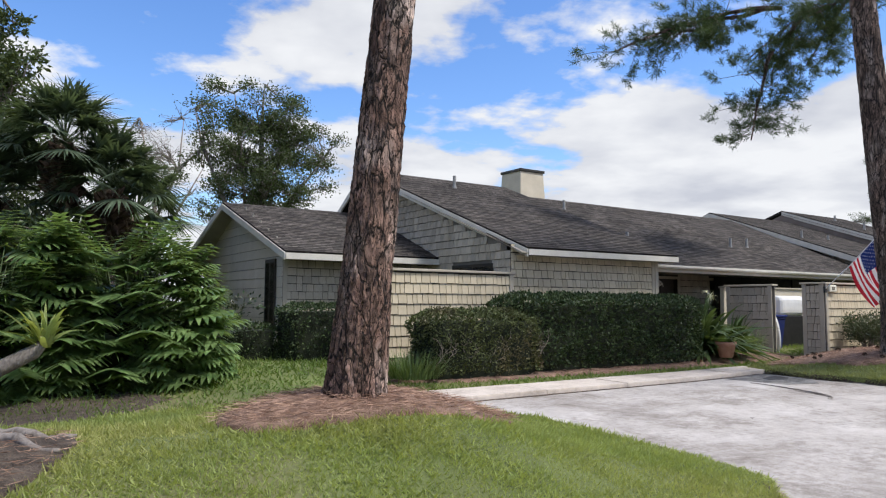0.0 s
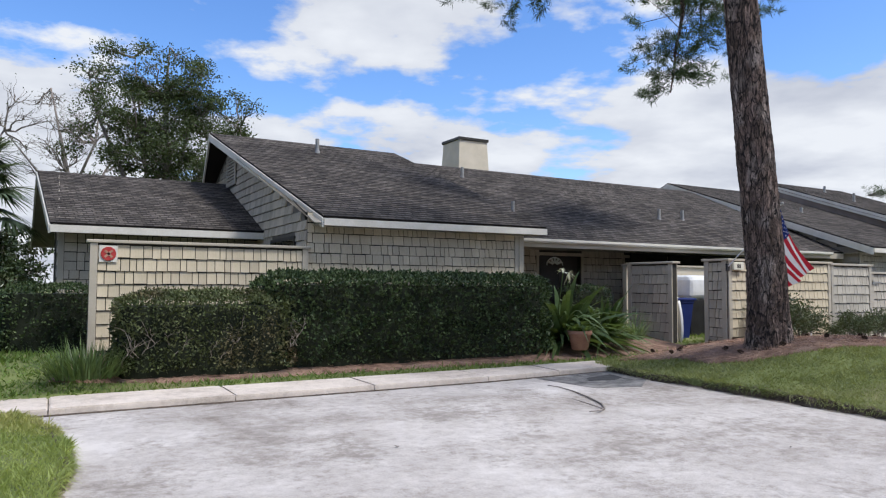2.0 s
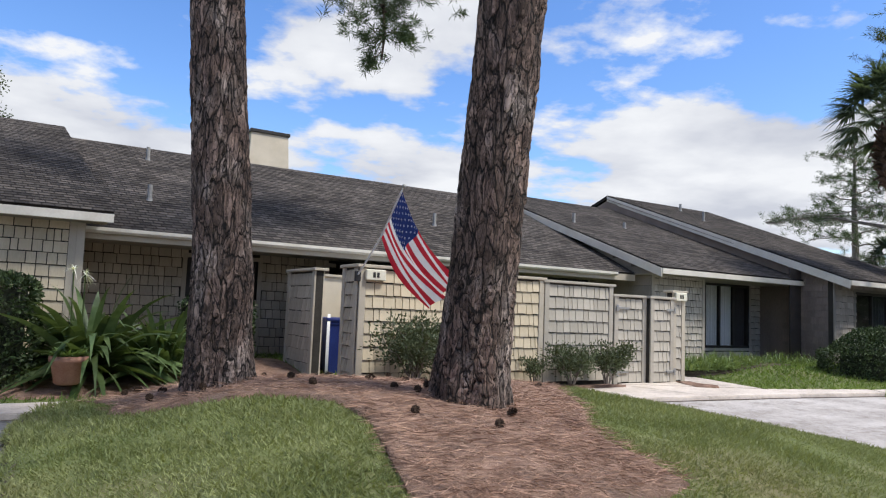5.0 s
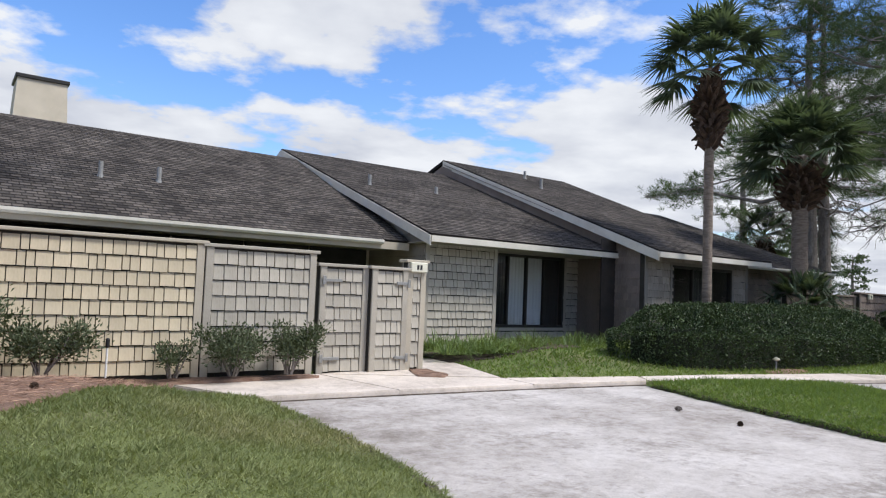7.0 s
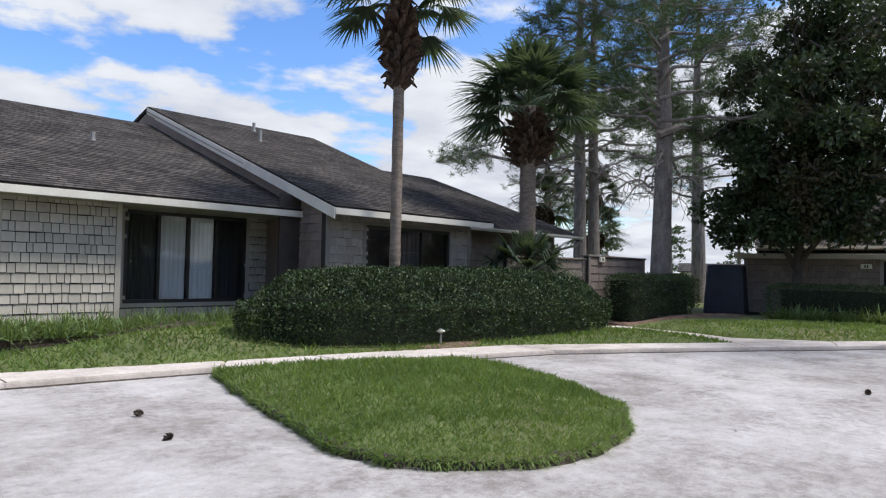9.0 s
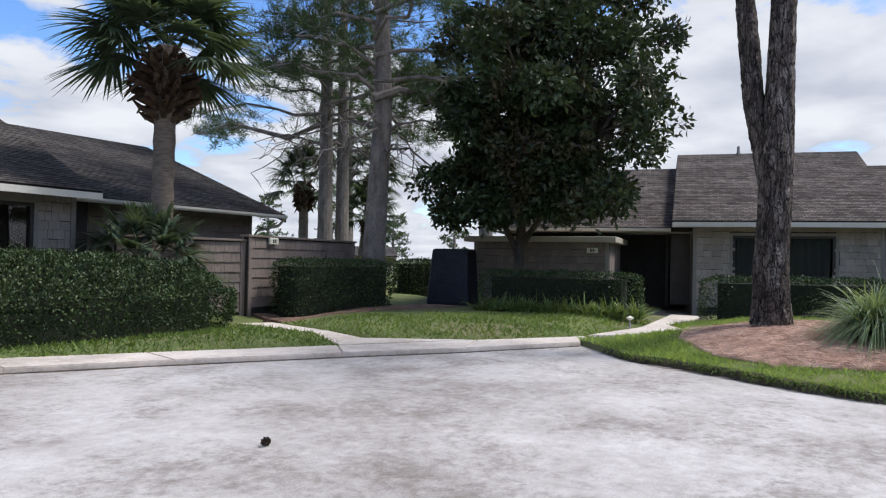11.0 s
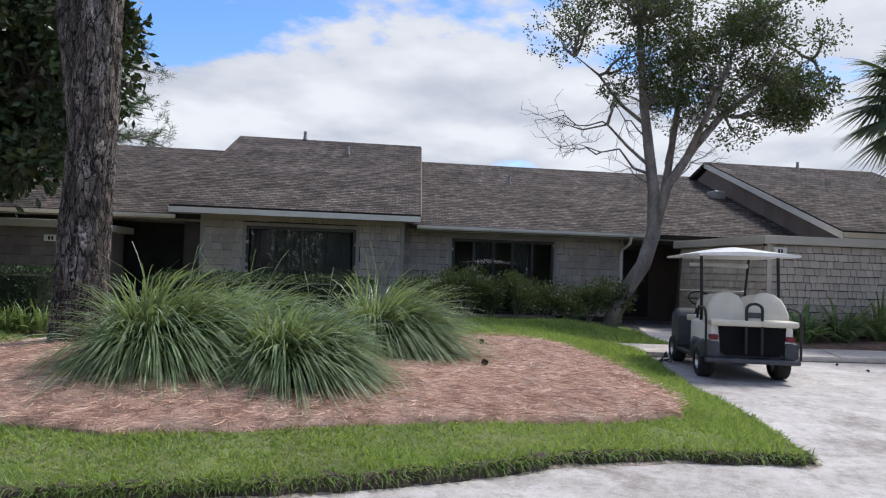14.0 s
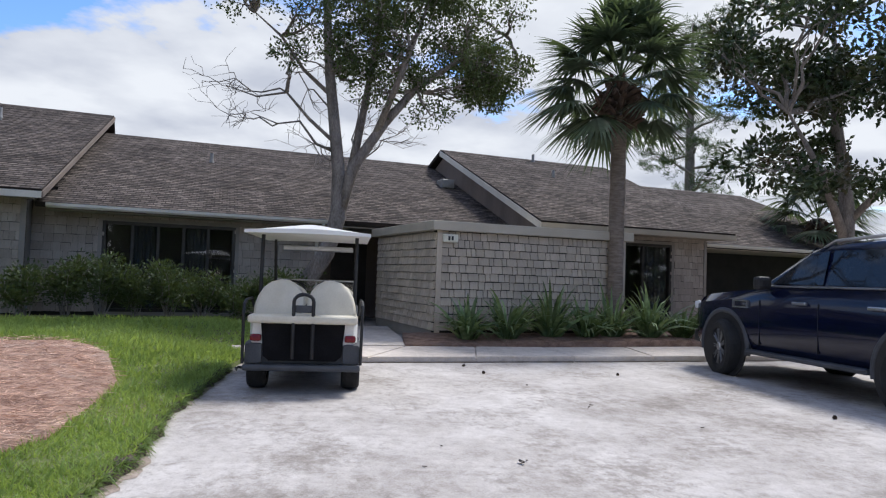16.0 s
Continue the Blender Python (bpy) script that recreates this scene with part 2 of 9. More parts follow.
M_SAND = material("sand_shingle", (0.39, 0.33, 0.258), (0.50, 0.428, 0.34), 2.5, 0.8, 0.35, 45, stretch=(1, 1, 0.25), spread=0.13, dist=0.004)
M_TAUPEBOARD = material("taupe_board", (0.22, 0.20, 0.178), (0.285, 0.262, 0.232), 2.0, 0.75, 0.2, 50, dist=0.003)
# brown siding tone; on the gable and store room it stands for shade
M_SHADE_BROWN = material("brown_siding_with_shade", (0.17, 0.135, 0.115), (0.235, 0.19, 0.162), 2.0, 0.8, 0.3, 45, stretch=(1, 1, 0.25), spread=0.12, dist=0.004)
# near-black colour that stands for deep shade in recesses
M_SHADE_SHEET = material("dark_shade_sheet", (0.010, 0.010, 0.010), (0.022, 0.021, 0.020), 3, 0.8, 0.1, 60)
M_PAINT = material("painted_board", (0.41, 0.365, 0.29), (0.49, 0.44, 0.355), 2.0, 0.7, 0.2, 50, dist=0.003)
M_CAVITY = material("shingle_underlay", (0.13, 0.12, 0.10), (0.2, 0.18, 0.15), 4, 0.9, 0.2, 50)
M_JOINT = material("dark_shingle_joint", (0.028, 0.025, 0.021), (0.05, 0.045, 0.038), 4, 0.95, 0.2, 50)
M_TRIM = material("cream_trim", (0.60, 0.57, 0.50), (0.70, 0.67, 0.60), 3, 0.6, 0.1, 30, dist=0.002)
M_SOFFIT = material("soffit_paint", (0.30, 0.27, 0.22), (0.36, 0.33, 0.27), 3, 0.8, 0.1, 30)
M_WINFRAME = material("dark_bronze_frame", (0.03, 0.028, 0.025), (0.05, 0.046, 0.04), 5, 0.45, 0.05, 40, metal=0.3)
M_CURTAIN = material("pale_curtain", (0.78, 0.80, 0.78), (0.86, 0.88, 0.86), 5, 0.9, 0.2, 12, stretch=(4, 4, 0.3))
# siding colour raised to make up for missing light on the wing's gable
M_WINGSIDE = material("lightened_wing_siding", (0.56, 0.505, 0.42), (0.67, 0.61, 0.515), 2.0, 0.8, 0.3, 45, stretch=(1, 1, 0.25), spread=0.08, dist=0.003)
M_BLIND = material("grey_blind", (0.04, 0.041, 0.04), (0.06, 0.061, 0.06), 5, 0.9, 0.2, 12, stretch=(4, 4, 0.3))
# dark door paint; behind windows it stands for the unlit room
M_DOOR_SHADE = material("dark_door_and_room_shade", (0.035, 0.03, 0.028), (0.06, 0.05, 0.045), 3, 0.5, 0.1, 30)
M_STUCCO = material("cream_stucco", (0.56, 0.50, 0.39), (0.66, 0.59, 0.47), 2, 0.9, 0.4, 60)
M_METAL = material("grey_metal", (0.24, 0.24, 0.235), (0.34, 0.34, 0.33), 5, 0.55, 0.1, 40, metal=0.2)
M_BLACK = material("black_plastic", (0.012, 0.012, 0.013), (0.025, 0.025, 0.027), 5, 0.5, 0.1, 60)
M_CONE = material("pine_cone_brown", (0.03, 0.018, 0.012), (0.08, 0.05, 0.03), 30, 0.9, 0.8, 80)
M_HEDGE = leafy("hedge_leaf", (0.020, 0.037, 0.015), (0.075, 0.108, 0.042), 0.45, 0.06, 3)
M_HEDGE_B = leafy("twiggy_hedge_leaf", (0.045, 0.06, 0.025), (0.12, 0.14, 0.058), 0.6, 0.12, 3, (0.12, 0.09, 0.055))
M_TWIG = material("pale_dead_twig", (0.17, 0.14, 0.115), (0.30, 0.26, 0.22), 9, 0.9, 0.3, 60)
# near-black: shade between the leaves, put into the colour of a core
M_INNER_SHADE = material("inner_leaf_shade", (0.010, 0.014, 0.007), (0.022, 0.028, 0.014), 8, 0.95, 0.6, 50)
M_PALM = leafy("palm_frond", (0.042, 0.066, 0.042), (0.115, 0.155, 0.10), 0.5, 0.2, 1.0)
M_PALMTRUNK = material("palm_trunk", (0.16, 0.125, 0.10), (0.30, 0.245, 0.20), 6, 0.9, 0.8, 50, stretch=(1, 1, 4), dist=0.02)
M_BOOT = material("palm_boot", (0.045, 0.028, 0.020), (0.12, 0.078, 0.055), 8, 0.9, 0.5, 50, spread=0.3)
M_PNEEDLE = leafy("pine_needle", (0.035, 0.06, 0.028), (0.085, 0.125, 0.06), 0.6, 0.2, 1.0)
M_OAK = leafy("live_oak_leaf", (0.036, 0.054, 0.022), (0.095, 0.125, 0.052), 0.5, 0.2, 0.8)
M_MAGNOLIA = leafy("magnolia_leaf", (0.018, 0.032, 0.014), (0.07, 0.10, 0.045), 0.33, 0.08, 2.5, (0.075, 0.055, 0.034))
M_DARKBARK = material("dark_bark", (0.05, 0.042, 0.036), (0.115, 0.098, 0.085), 5, 0.95, 0.8, 40, stretch=(1, 1, 0.4), dist=0.02)
M_WOODBARK = material("grey_bark", (0.13, 0.112, 0.10), (0.30, 0.265, 0.238), 5, 0.95, 0.8, 40, stretch=(1, 1, 0.4), dist=0.02)
M_ORNGRASS = leafy("fountain_grass_blade", (0.055, 0.095, 0.042), (0.29, 0.36, 0.21), 0.35, 0.22, 6)
M_STRAP = leafy("strap_leaf", (0.035, 0.065, 0.022), (0.12, 0.17, 0.066), 0.4, 0.2, 2)


def roofing(name="asphalt_shingle", c1=(0.056, 0.050, 0.046), c2=(0.112, 0.101, 0.093)):
    """Asphalt shingles: tabs of their own tone in staggered courses, some worn pale, streaked by age."""
    m = material(name, c1, c2, 1.3, 0.95, 0.7, 160, spec=0.15, dist=0.006)
    n, l = m.node_tree.nodes, m.node_tree.links
    b = n["Principled BSDF"]
    src = b.inputs["Base Color"].links[0].from_socket
    uv = n.new("ShaderNodeUVMap")
    for width, off, lo, hi, mortar, size in ((0.17, 0.37, 0.58, 1.42, 0.36, 0.012), (0.31, 0.23, 0.8, 1.22, 0.8, 0.0)):
        br, mx = n.new("ShaderNodeTexBrick"), n.new("ShaderNodeMix")
        br.inputs["Color1"].default_value, br.inputs["Color2"].default_value, br.inputs["Mortar"].default_value = (lo, lo, lo, 1), (hi, hi * 0.985, hi * 0.965, 1), (mortar, mortar, mortar, 1)
        br.inputs["Scale"].default_value, br.inputs["Mortar Size"].default_value = 1.0, size
        br.inputs["Brick Width"].default_value, br.inputs["Row Height"].default_value = width, 0.143
        br.offset = off
        mx.data_type, mx.blend_type = "RGBA", "MULTIPLY"
        mx.inputs[0].default_value = 1.0
        l.new(uv.outputs["UV"], br.inputs["Vector"])
        l.new(src, mx.inputs[6])
        l.new(br.outputs["Color"], mx.inputs[7])
        src = mx.outputs[2]
    l.new(src, b.inputs["Base Color"])
    return m


def pane_glass(name, tint=(0.05, 0.055, 0.06)):
    m = bpy.data.materials.new(name)
    m.use_nodes = True
    n, l = m.node_tree.nodes, m.node_tree.links
    n.clear()
    o, gl, tr, mx, lw = n.new("ShaderNodeOutputMaterial"), n.new("ShaderNodeBsdfGlossy"), n.new("ShaderNodeBsdfTransparent"), n.new("ShaderNodeMixShader"), n.new("ShaderNodeLayerWeight")
    gl.inputs["Roughness"].default_value = 0.02
    lw.inputs["Blend"].default_value = 0.5
    pw, sc = n.new("ShaderNodeMath"), n.new("ShaderNodeMath")
    pw.operation, pw.inputs[1].default_value = "POWER", 5.0
    sc.operation, sc.inputs[1].default_value, sc.inputs[2].default_value = "MULTIPLY_ADD", 0.94, 0.05
    l.new(lw.outputs["Facing"], pw.inputs[0])
    l.new(pw.outputs[0], sc.inputs[0])
    tr.inputs["Color"].default_value = (*[0.85 + t for t in tint], 1)
    l.new(sc.outputs[0], mx.inputs[0])
    l.new(tr.outputs[0], mx.inputs[1])
    l.new(gl.outputs[0], mx.inputs[2])
    l.new(mx.outputs[0], o.inputs["Surface"])
    return m


M_ROOF, M_GLASS = roofing(), pane_glass("window_glass")
M_ROOF_BROWN = roofing("brown_asphalt_shingle", (0.074, 0.063, 0.058), (0.142, 0.122, 0.112))

# ---- building blocks ----


def link_mesh(name, bm, mat, parent=None, label="", smooth=False):
    me = bpy.data.meshes.new(name)
    if smooth:
        for f in bm.faces:
            f.smooth = True
    bm.to_mesh(me)
    bm.free()
    for mm in (mat if isinstance(mat, (list, tuple)) else [mat]):
        me.materials.append(mm)
    ob = new(name, me)
    if parent:
        ob.parent = parent
    if label:
        ob["label"] = label
    return ob


def part(name, bm, mat, parent, label="", smooth=False):
    return link_mesh(name, bm, mat, parent, label, smooth)


def thing(name, m, label, category, group="", kind=""):
    ob = new(name)
    ob.matrix_world = m if isinstance(m, Matrix) else Matrix.Translation(m)
    return tagged(ob, label, category, group, kind)


def raw_mesh(name, verts, faces, mat, parent=None, label="", smooth=False):
    """A mesh from arrays of equal-sized faces."""
    verts, faces = np.asarray(verts, np.float32), np.asarray(faces, np.int32)
    me = bpy.data.meshes.new(name)
    k = faces.shape[1]
    me.vertices.add(len(verts))
    me.vertices.foreach_set("co", verts.ravel())
    me.loops.add(faces.size)
    me.loops.foreach_set("vertex_index", faces.ravel())
    me.polygons.add(len(faces))
    me.polygons.foreach_set("loop_start", np.arange(0, faces.size, k, dtype=np.int32))
    me.polygons.foreach_set("loop_total", np.full(len(faces), k, np.int32))
    me.polygons.foreach_set("use_smooth", np.full(len(faces), smooth, bool))
    me.update()
    me.materials.append(mat)
    ob = new(name, me)
    if parent:
        ob.parent = parent
    if label:
        ob["label"] = label
    return ob


def box(bm, x0, x1, y0, y1, z0, z1, m=None):
    co = [(x, y, z) for z in (z0, z1) for y in (y0, y1) for x in (x0, x1)]
    v = [bm.verts.new(m @ Vector(c) if m else c) for c in co]
    for f in ((0, 2, 3, 1), (4, 5, 7, 6), (0, 1, 5, 4), (2, 6, 7, 3), (0, 4, 6, 2), (1, 3, 7, 5)):
        bm.faces.new([v[i] for i in f])
    return v


def bbox(*a, bevel=0.0, m=None, seg=1):
    """A bmesh with one box, its edges eased."""
    bm = bmesh.new()
    box(bm, *a, m=m)
    if bevel:
        bmesh.ops.bevel(bm, geom=bm.edges[:], offset=bevel, segments=seg, affect="EDGES", profile=0.6)
    return bm


def beam(bm, p, q, wide, high, drop=0.0):
    """A board from p to q, its top edge on the line, hanging straight down; wide: its thickness."""
    p, q = Vector(p), Vector(q)
    d = (q - p).normalized()
    side = d.cross(Vector((0, 0, 1))).normalized() * wide / 2
    v = [bm.verts.new(c + s + Vector((0, 0, z - drop))) for c in (p, q) for s in (side, -side) for z in (0, -high)]
    for f in ((0, 1, 3, 2), (4, 6, 7, 5), (0, 2, 6, 4), (1, 5, 7, 3), (0, 4, 5, 1), (2, 3, 7, 6)):
        bm.faces.new([v[i] for i in f])


def tube(bm, pts, radii, sides=8, cap=True):
    """A round bar through pts with its radius at each."""
    pts = [Vector(p) for p in pts]
    rings = []
    ref = Vector((0.31, 0.95, 0.05))
    for i, p in enumerate(pts):
        d = (pts[min(i + 1, len(pts) - 1)] - pts[max(i - 1, 0)]).normalized()
        a = d.cross(ref)
        a = a.normalized() if a.length > 1e-3 else d.cross(Vector((1, 0, 0))).normalized()
        b = d.cross(a)
        r = radii[i] if isinstance(radii, (list, tuple)) else radii
        rings.append([bm.verts.new(p + r * (math.cos(t) * a + math.sin(t) * b)) for t in (2 * math.pi * k / sides for k in range(sides))])
    for u, w in zip(rings, rings[1:]):
        for k in range(sides):
            bm.faces.new((u[k], u[(k + 1) % sides], w[(k + 1) % sides], w[k]))
    if cap:
        bm.faces.new(rings[0][::-1])
        bm.faces.new(rings[-1])


def poly_prism(bm, pts, z0, z1):
    """An upright prism on a plan polygon."""
    lo, hi = [bm.verts.new((x, y, z0)) for x, y in pts], [bm.verts.new((x, y, z1)) for x, y in pts]
    n = len(pts)
    for i in range(n):
        bm.faces.new((lo[i], lo[(i + 1) % n], hi[(i + 1) % n], hi[i]))
    bm.faces.new(hi)
    bm.faces.new(lo[::-1])


def wall_boxes(bm, u0, u1, z0, z1, y0, y1, holes=(), m=None):
    """A wall along x from y0 to y1 thick, cut through by holes (u0, u1, z0, z1)."""
    at = u0
    for a, b, c, d in sorted(holes):
        if a > at:
            box(bm, at, a, y0, y1, z0, z1, m)
        if c > z0:
            box(bm, a, b, y0, y1, z0, c, m)
        if d < z1:
            box(bm, a, b, y0, y1, d, z1, m)
        at = b
    if at < u1:
        box(bm, at, u1, y0, y1, z0, z1, m)


SHINGLE_MESHES = {}


TIGHT = (M_TAUPE, M_SHADE_BROWN, M_WINGSIDE)   # old, close-set shingles


def shingle_mesh(w, h, mat):
    key = (round(w, 2), round(h, 2), mat.name)
    if key not in SHINGLE_MESHES:
        bm = bmesh.new()
        g, gz = (0.003, 0.006) if mat in TIGHT else (0.007, 0.014)
        co = [(g, -0.03, 0), (w - g, -0.03, 0), (w - g, 0.0, 0), (g, 0.0, 0), (g, -0.008, h - gz), (w - g, -0.008, h - gz), (w - g, 0.0, h - gz), (g, 0.0, h - gz)]
        v = [bm.verts.new(c) for c in co]
        for f in ((0, 3, 2, 1), (4, 5, 6, 7), (0, 1, 5, 4), (1, 2, 6, 5), (3, 0, 4, 7), (2, 3, 7, 6)):
            bm.faces.new([v[i] for i in f])
        me = bpy.data.meshes.new("shingle")
        bm.to_mesh(me)
        bm.free()
        me.materials.append(mat)
        SHINGLE_MESHES[key] = me
    return SHINGLE_MESHES[key]


def shingles(parent, u0, u1, z0, z1, m, holes=(), most=0, course=0.185, seed=1, widths=(0.1, 0.14, 0.18, 0.23), top=None, mat=None):
    """Courses of shingles on the wall plane y = 0 of m (facing -y); the first `most` are pieces of their own, the rest one mesh. top: height limit as a function of u."""
    rng = random.Random(seed)
    mat = mat or M_SHINGLE
    left, verts, faces = most, [], []
    rows = max(1, round((z1 - z0) / course))
    ch = (z1 - z0) / rows
    spots = []
    for r in range(rows):
        z, u = z0 + r * ch, u0
        while u < u1 - 0.02:
            w = min(rng.choice(widths), u1 - u)
            if u1 - u - w < 0.06:
                w = u1 - u
            c = u + w / 2
            if not any(a - 0.02 < c < b + 0.02 and e - ch < z < f for a, b, e, f in holes) and (top is None or z + ch * 0.5 < top(c)):
                spots.append((u, z + rng.uniform(-0.006, 0.006), w))
            u += w
    for u, z, w in spots:
        if left > 0 and abs(w - round(w, 2)) < 0.006:
            ob = new("shingle", shingle_mesh(w, ch, mat))
            ob.parent = parent
            ob.matrix_basis = m @ Matrix.Translation((u, 0, z))
            left -= 1
            continue
        g, k = 0.003 if mat in TIGHT else 0.007, len(verts)
        for c in ((u + g, -0.03, z), (u + w - g, -0.03, z), (u + w - g, 0.0, z), (u + g, 0.0, z), (u + g, -0.008, z + ch - 2 * g), (u + w - g, -0.008, z + ch - 2 * g), (u + w - g, 0, z + ch - 2 * g), (u + g, 0, z + ch - 2 * g)):
            verts.append(tuple(m @ Vector(c)))
        faces += [[k + i for i in f] for f in ((0, 3, 2, 1), (4, 5, 6, 7), (0, 1, 5, 4), (1, 2, 6, 5), (3, 0, 4, 7), (2, 3, 7, 6))]
    if verts:
        ob = raw_mesh("shingle_course", verts, faces, mat, parent)
        ob["kind"] = "stuff"


def roof_plane(parent, el, er, rr, rl, name="roof", thick=0.1, course=0.143):
    """A roof slope with stepped shingle courses: eave left and right, ridge right and left."""
    el, er, rr, rl = (Vector(p) for p in (el, er, rr, rl))
    n = max(2, round((rl - el).length / course))
    bm = bmesh.new()
    uvl = bm.loops.layers.uv.new("UVMap")
    nrm = (er - el).cross(rl - el).normalized()
    if nrm.z < 0:
        nrm = -nrm
    wide = (er - el).length
    prev = None
    for i in range(n):
        a, b = el.lerp(rl, i / n), er.lerp(rr, i / n)
        c, d = el.lerp(rl, (i + 1) / n), er.lerp(rr, (i + 1) / n)
        v = [bm.verts.new(p) for p in (a + nrm * 0.007, b + nrm * 0.007, d, c)]
        f = bm.faces.new(v)
        for lp, st in zip(f.loops, ((0, i), (wide, i), (wide, i + 1), (0, i + 1))):
            lp[uvl].uv = (st[0], st[1] * course)
        lo = prev or [bm.verts.new(p) for p in (a - nrm * 0.02, b - nrm * 0.02)]
        f = bm.faces.new((lo[0], lo[1], v[1], v[0]))
        for lp in f.loops:
            lp[uvl].uv = (0.1, i * course + 0.05)
        prev = (v[3], v[2])
    lo = [bm.verts.new(p - nrm * thick) for p in (el, er, rr, rl)]
    bm.faces.new(lo[::-1])
    bm.faces.new([bm.verts.new(p - nrm * s) for p, s in ((el, 0.0), (el, thick), (er, thick), (er, 0.0))])
    bm.faces.new([bm.verts.new(p - nrm * s) for p, s in ((el, 0.0), (rl, 0.0), (rl, thick), (el, thick))])
    bm.faces.new([bm.verts.new(p - nrm * s) for p, s in ((er, 0.0), (er, thick), (rr, thick), (rr, 0.0))])
    bmesh.ops.recalc_face_normals(bm, faces=bm.faces[:])
    return part(name, bm, M_ROOF, parent)


def rake_soffit(parent, eave, ridge, inner, mat=None, drop=0.13):
    """The boarded underside of a roof's overhang beside a gable wall, whose face is at x = inner."""
    bm = bmesh.new()
    top = [Vector(p) - Vector((0, 0, drop)) for p in (eave, ridge)]
    top += [Vector((inner, p.y, p.z)) for p in (top[1], top[0])]
    a, b = [bm.verts.new(p) for p in top], [bm.verts.new(p + Vector((0, 0, 0.015))) for p in top]
    bm.faces.new(a)
    bm.faces.new(b[::-1])
    for i in range(4):
        bm.faces.new((a[i], b[i], b[(i + 1) % 4], a[(i + 1) % 4]))
    bmesh.ops.recalc_face_normals(bm, faces=bm.faces[:])
    return part("soffit", bm, mat or M_SOFFIT, parent)


def fascia(parent, p, q, high=0.2, mat=None, name="fascia", thick=0.04, drop=0.02):
    bm = bmesh.new()
    beam(bm, p, q, thick, high, drop)
    return part(name, bm, mat or M_TRIM, parent)


def gutter(parent, p, q):
    """A half-round cream gutter hung along an eave."""
    bm = bmesh.new()
    p, q = Vector(p), Vector(q)
    side = (q - p).normalized().cross(Vector((0, 0, 1)))
    prof = [(0.0, 0.0), (0.0, -0.06), (0.02, -0.085), (0.06, -0.085), (0.09, -0.05), (0.09, 0.0), (0.1, 0.0), (0.1, -0.055), (0.065, -0.095), (0.016, -0.095), (-0.01, -0.066), (-0.01, 0)]
    rings = [[bm.verts.new(c + side * a + Vector((0, 0, b))) for a, b in prof] for c in (p, q)]
    k = len(prof)
    for i in range(k):
        bm.faces.new((rings[0][i], rings[0][(i + 1) % k], rings[1][(i + 1) % k], rings[1][i]))
    bm.faces.new(rings[0])
    bm.faces.new(rings[1][::-1])
    bmesh.ops.recalc_face_normals(bm, faces=bm.faces[:])
    return part("gutter", bm, M_TRIM, parent)


def ring_frame(u0, u1, z0, z1, f, y0, y1, m):
    """A rectangular frame in one piece."""
    bm = bmesh.new()
    loops = []
    for y in (y0, y1):
        for g in (0.0, f):
            loops.append([bm.verts.new(m @ Vector(c)) for c in ((u0 + g, y, z0 + g), (u1 - g, y, z0 + g), (u1 - g, y, z1 - g), (u0 + g, y, z1 - g))])
    for i in range(4):
        j = (i + 1) % 4
        for a, b in ((0, 1), (1, 3), (3, 2), (2, 0)):
            bm.faces.new((loops[a][i], loops[a][j], loops[b][j], loops[b][i]))
    bmesh.ops.recalc_face_normals(bm, faces=bm.faces[:])
    return bm


def window(parent, u0, u1, z0, z1, m, panes=3, curtains=(), blinds=()):
    """A dark-framed window in the hole of a wall; curtains, blinds: which panes have pale curtains or grey blinds behind."""
    f = 0.07
    fr = part("window", ring_frame(u0, u1, z0, z1, f, -0.05, 0.07, m), M_WINFRAME, parent)
    w = (u1 - u0 - 2 * f) / panes
    for k in range(1, panes):
        c = u0 + f + k * w
        part("mullion", bbox(c - 0.03, c + 0.03, -0.035, 0.06, z0 + f, z1 - f, m=m), M_WINFRAME, fr)
    for k in range(panes):
        a = u0 + f + k * w
        bm = bmesh.new()
        box(bm, a + 0.03, a + w - 0.03, 0.01, 0.018, z0 + f, z1 - f, m)
        p = part("pane", bm, M_GLASS, fr)
        p.visible_shadow = False
        if k in curtains or k in blinds:
            bm = bmesh.new()
            n = 14
            vs = []
            for i in range(n + 1):
                x, y = a + 0.04 + (w - 0.08) * i / n, 0.035 + 0.012 * math.sin(i * 2.4)
                vs.append([bm.verts.new(m @ Vector((x, y, z))) for z in (z0 + f, z1 - f)])
            for s, t in zip(vs, vs[1:]):
                bm.faces.new((s[0], t[0], t[1], s[1]))
            part("curtain", bm, M_CURTAIN if k in curtains else M_BLIND, fr, "" if k in curtains else "dull grey blind")
    # dark sheet paints the gloom of the room behind the glass
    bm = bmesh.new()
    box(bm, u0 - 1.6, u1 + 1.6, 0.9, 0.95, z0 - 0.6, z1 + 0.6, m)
    part("room_back", bm, M_DOOR_SHADE, fr)
    return fr


def vent_pipe(parent, x, y, z, m=None, h=0.35, r=0.05):
    bm = bmesh.new()
    tube(bm, [(x, y, z - 0.2), (x, y, z + h)], [r, r], 10)
    tube(bm, [(x, y, z - 0.04), (x, y, z + 0.05)], [r * 1.5, r * 1.08], 10)
    return part("vent_pipe", bm, M_METAL, parent)


FACE_X = Matrix.Rotation(radians(-90), 4, "Z")   # turns a wall that faces -y to face -x

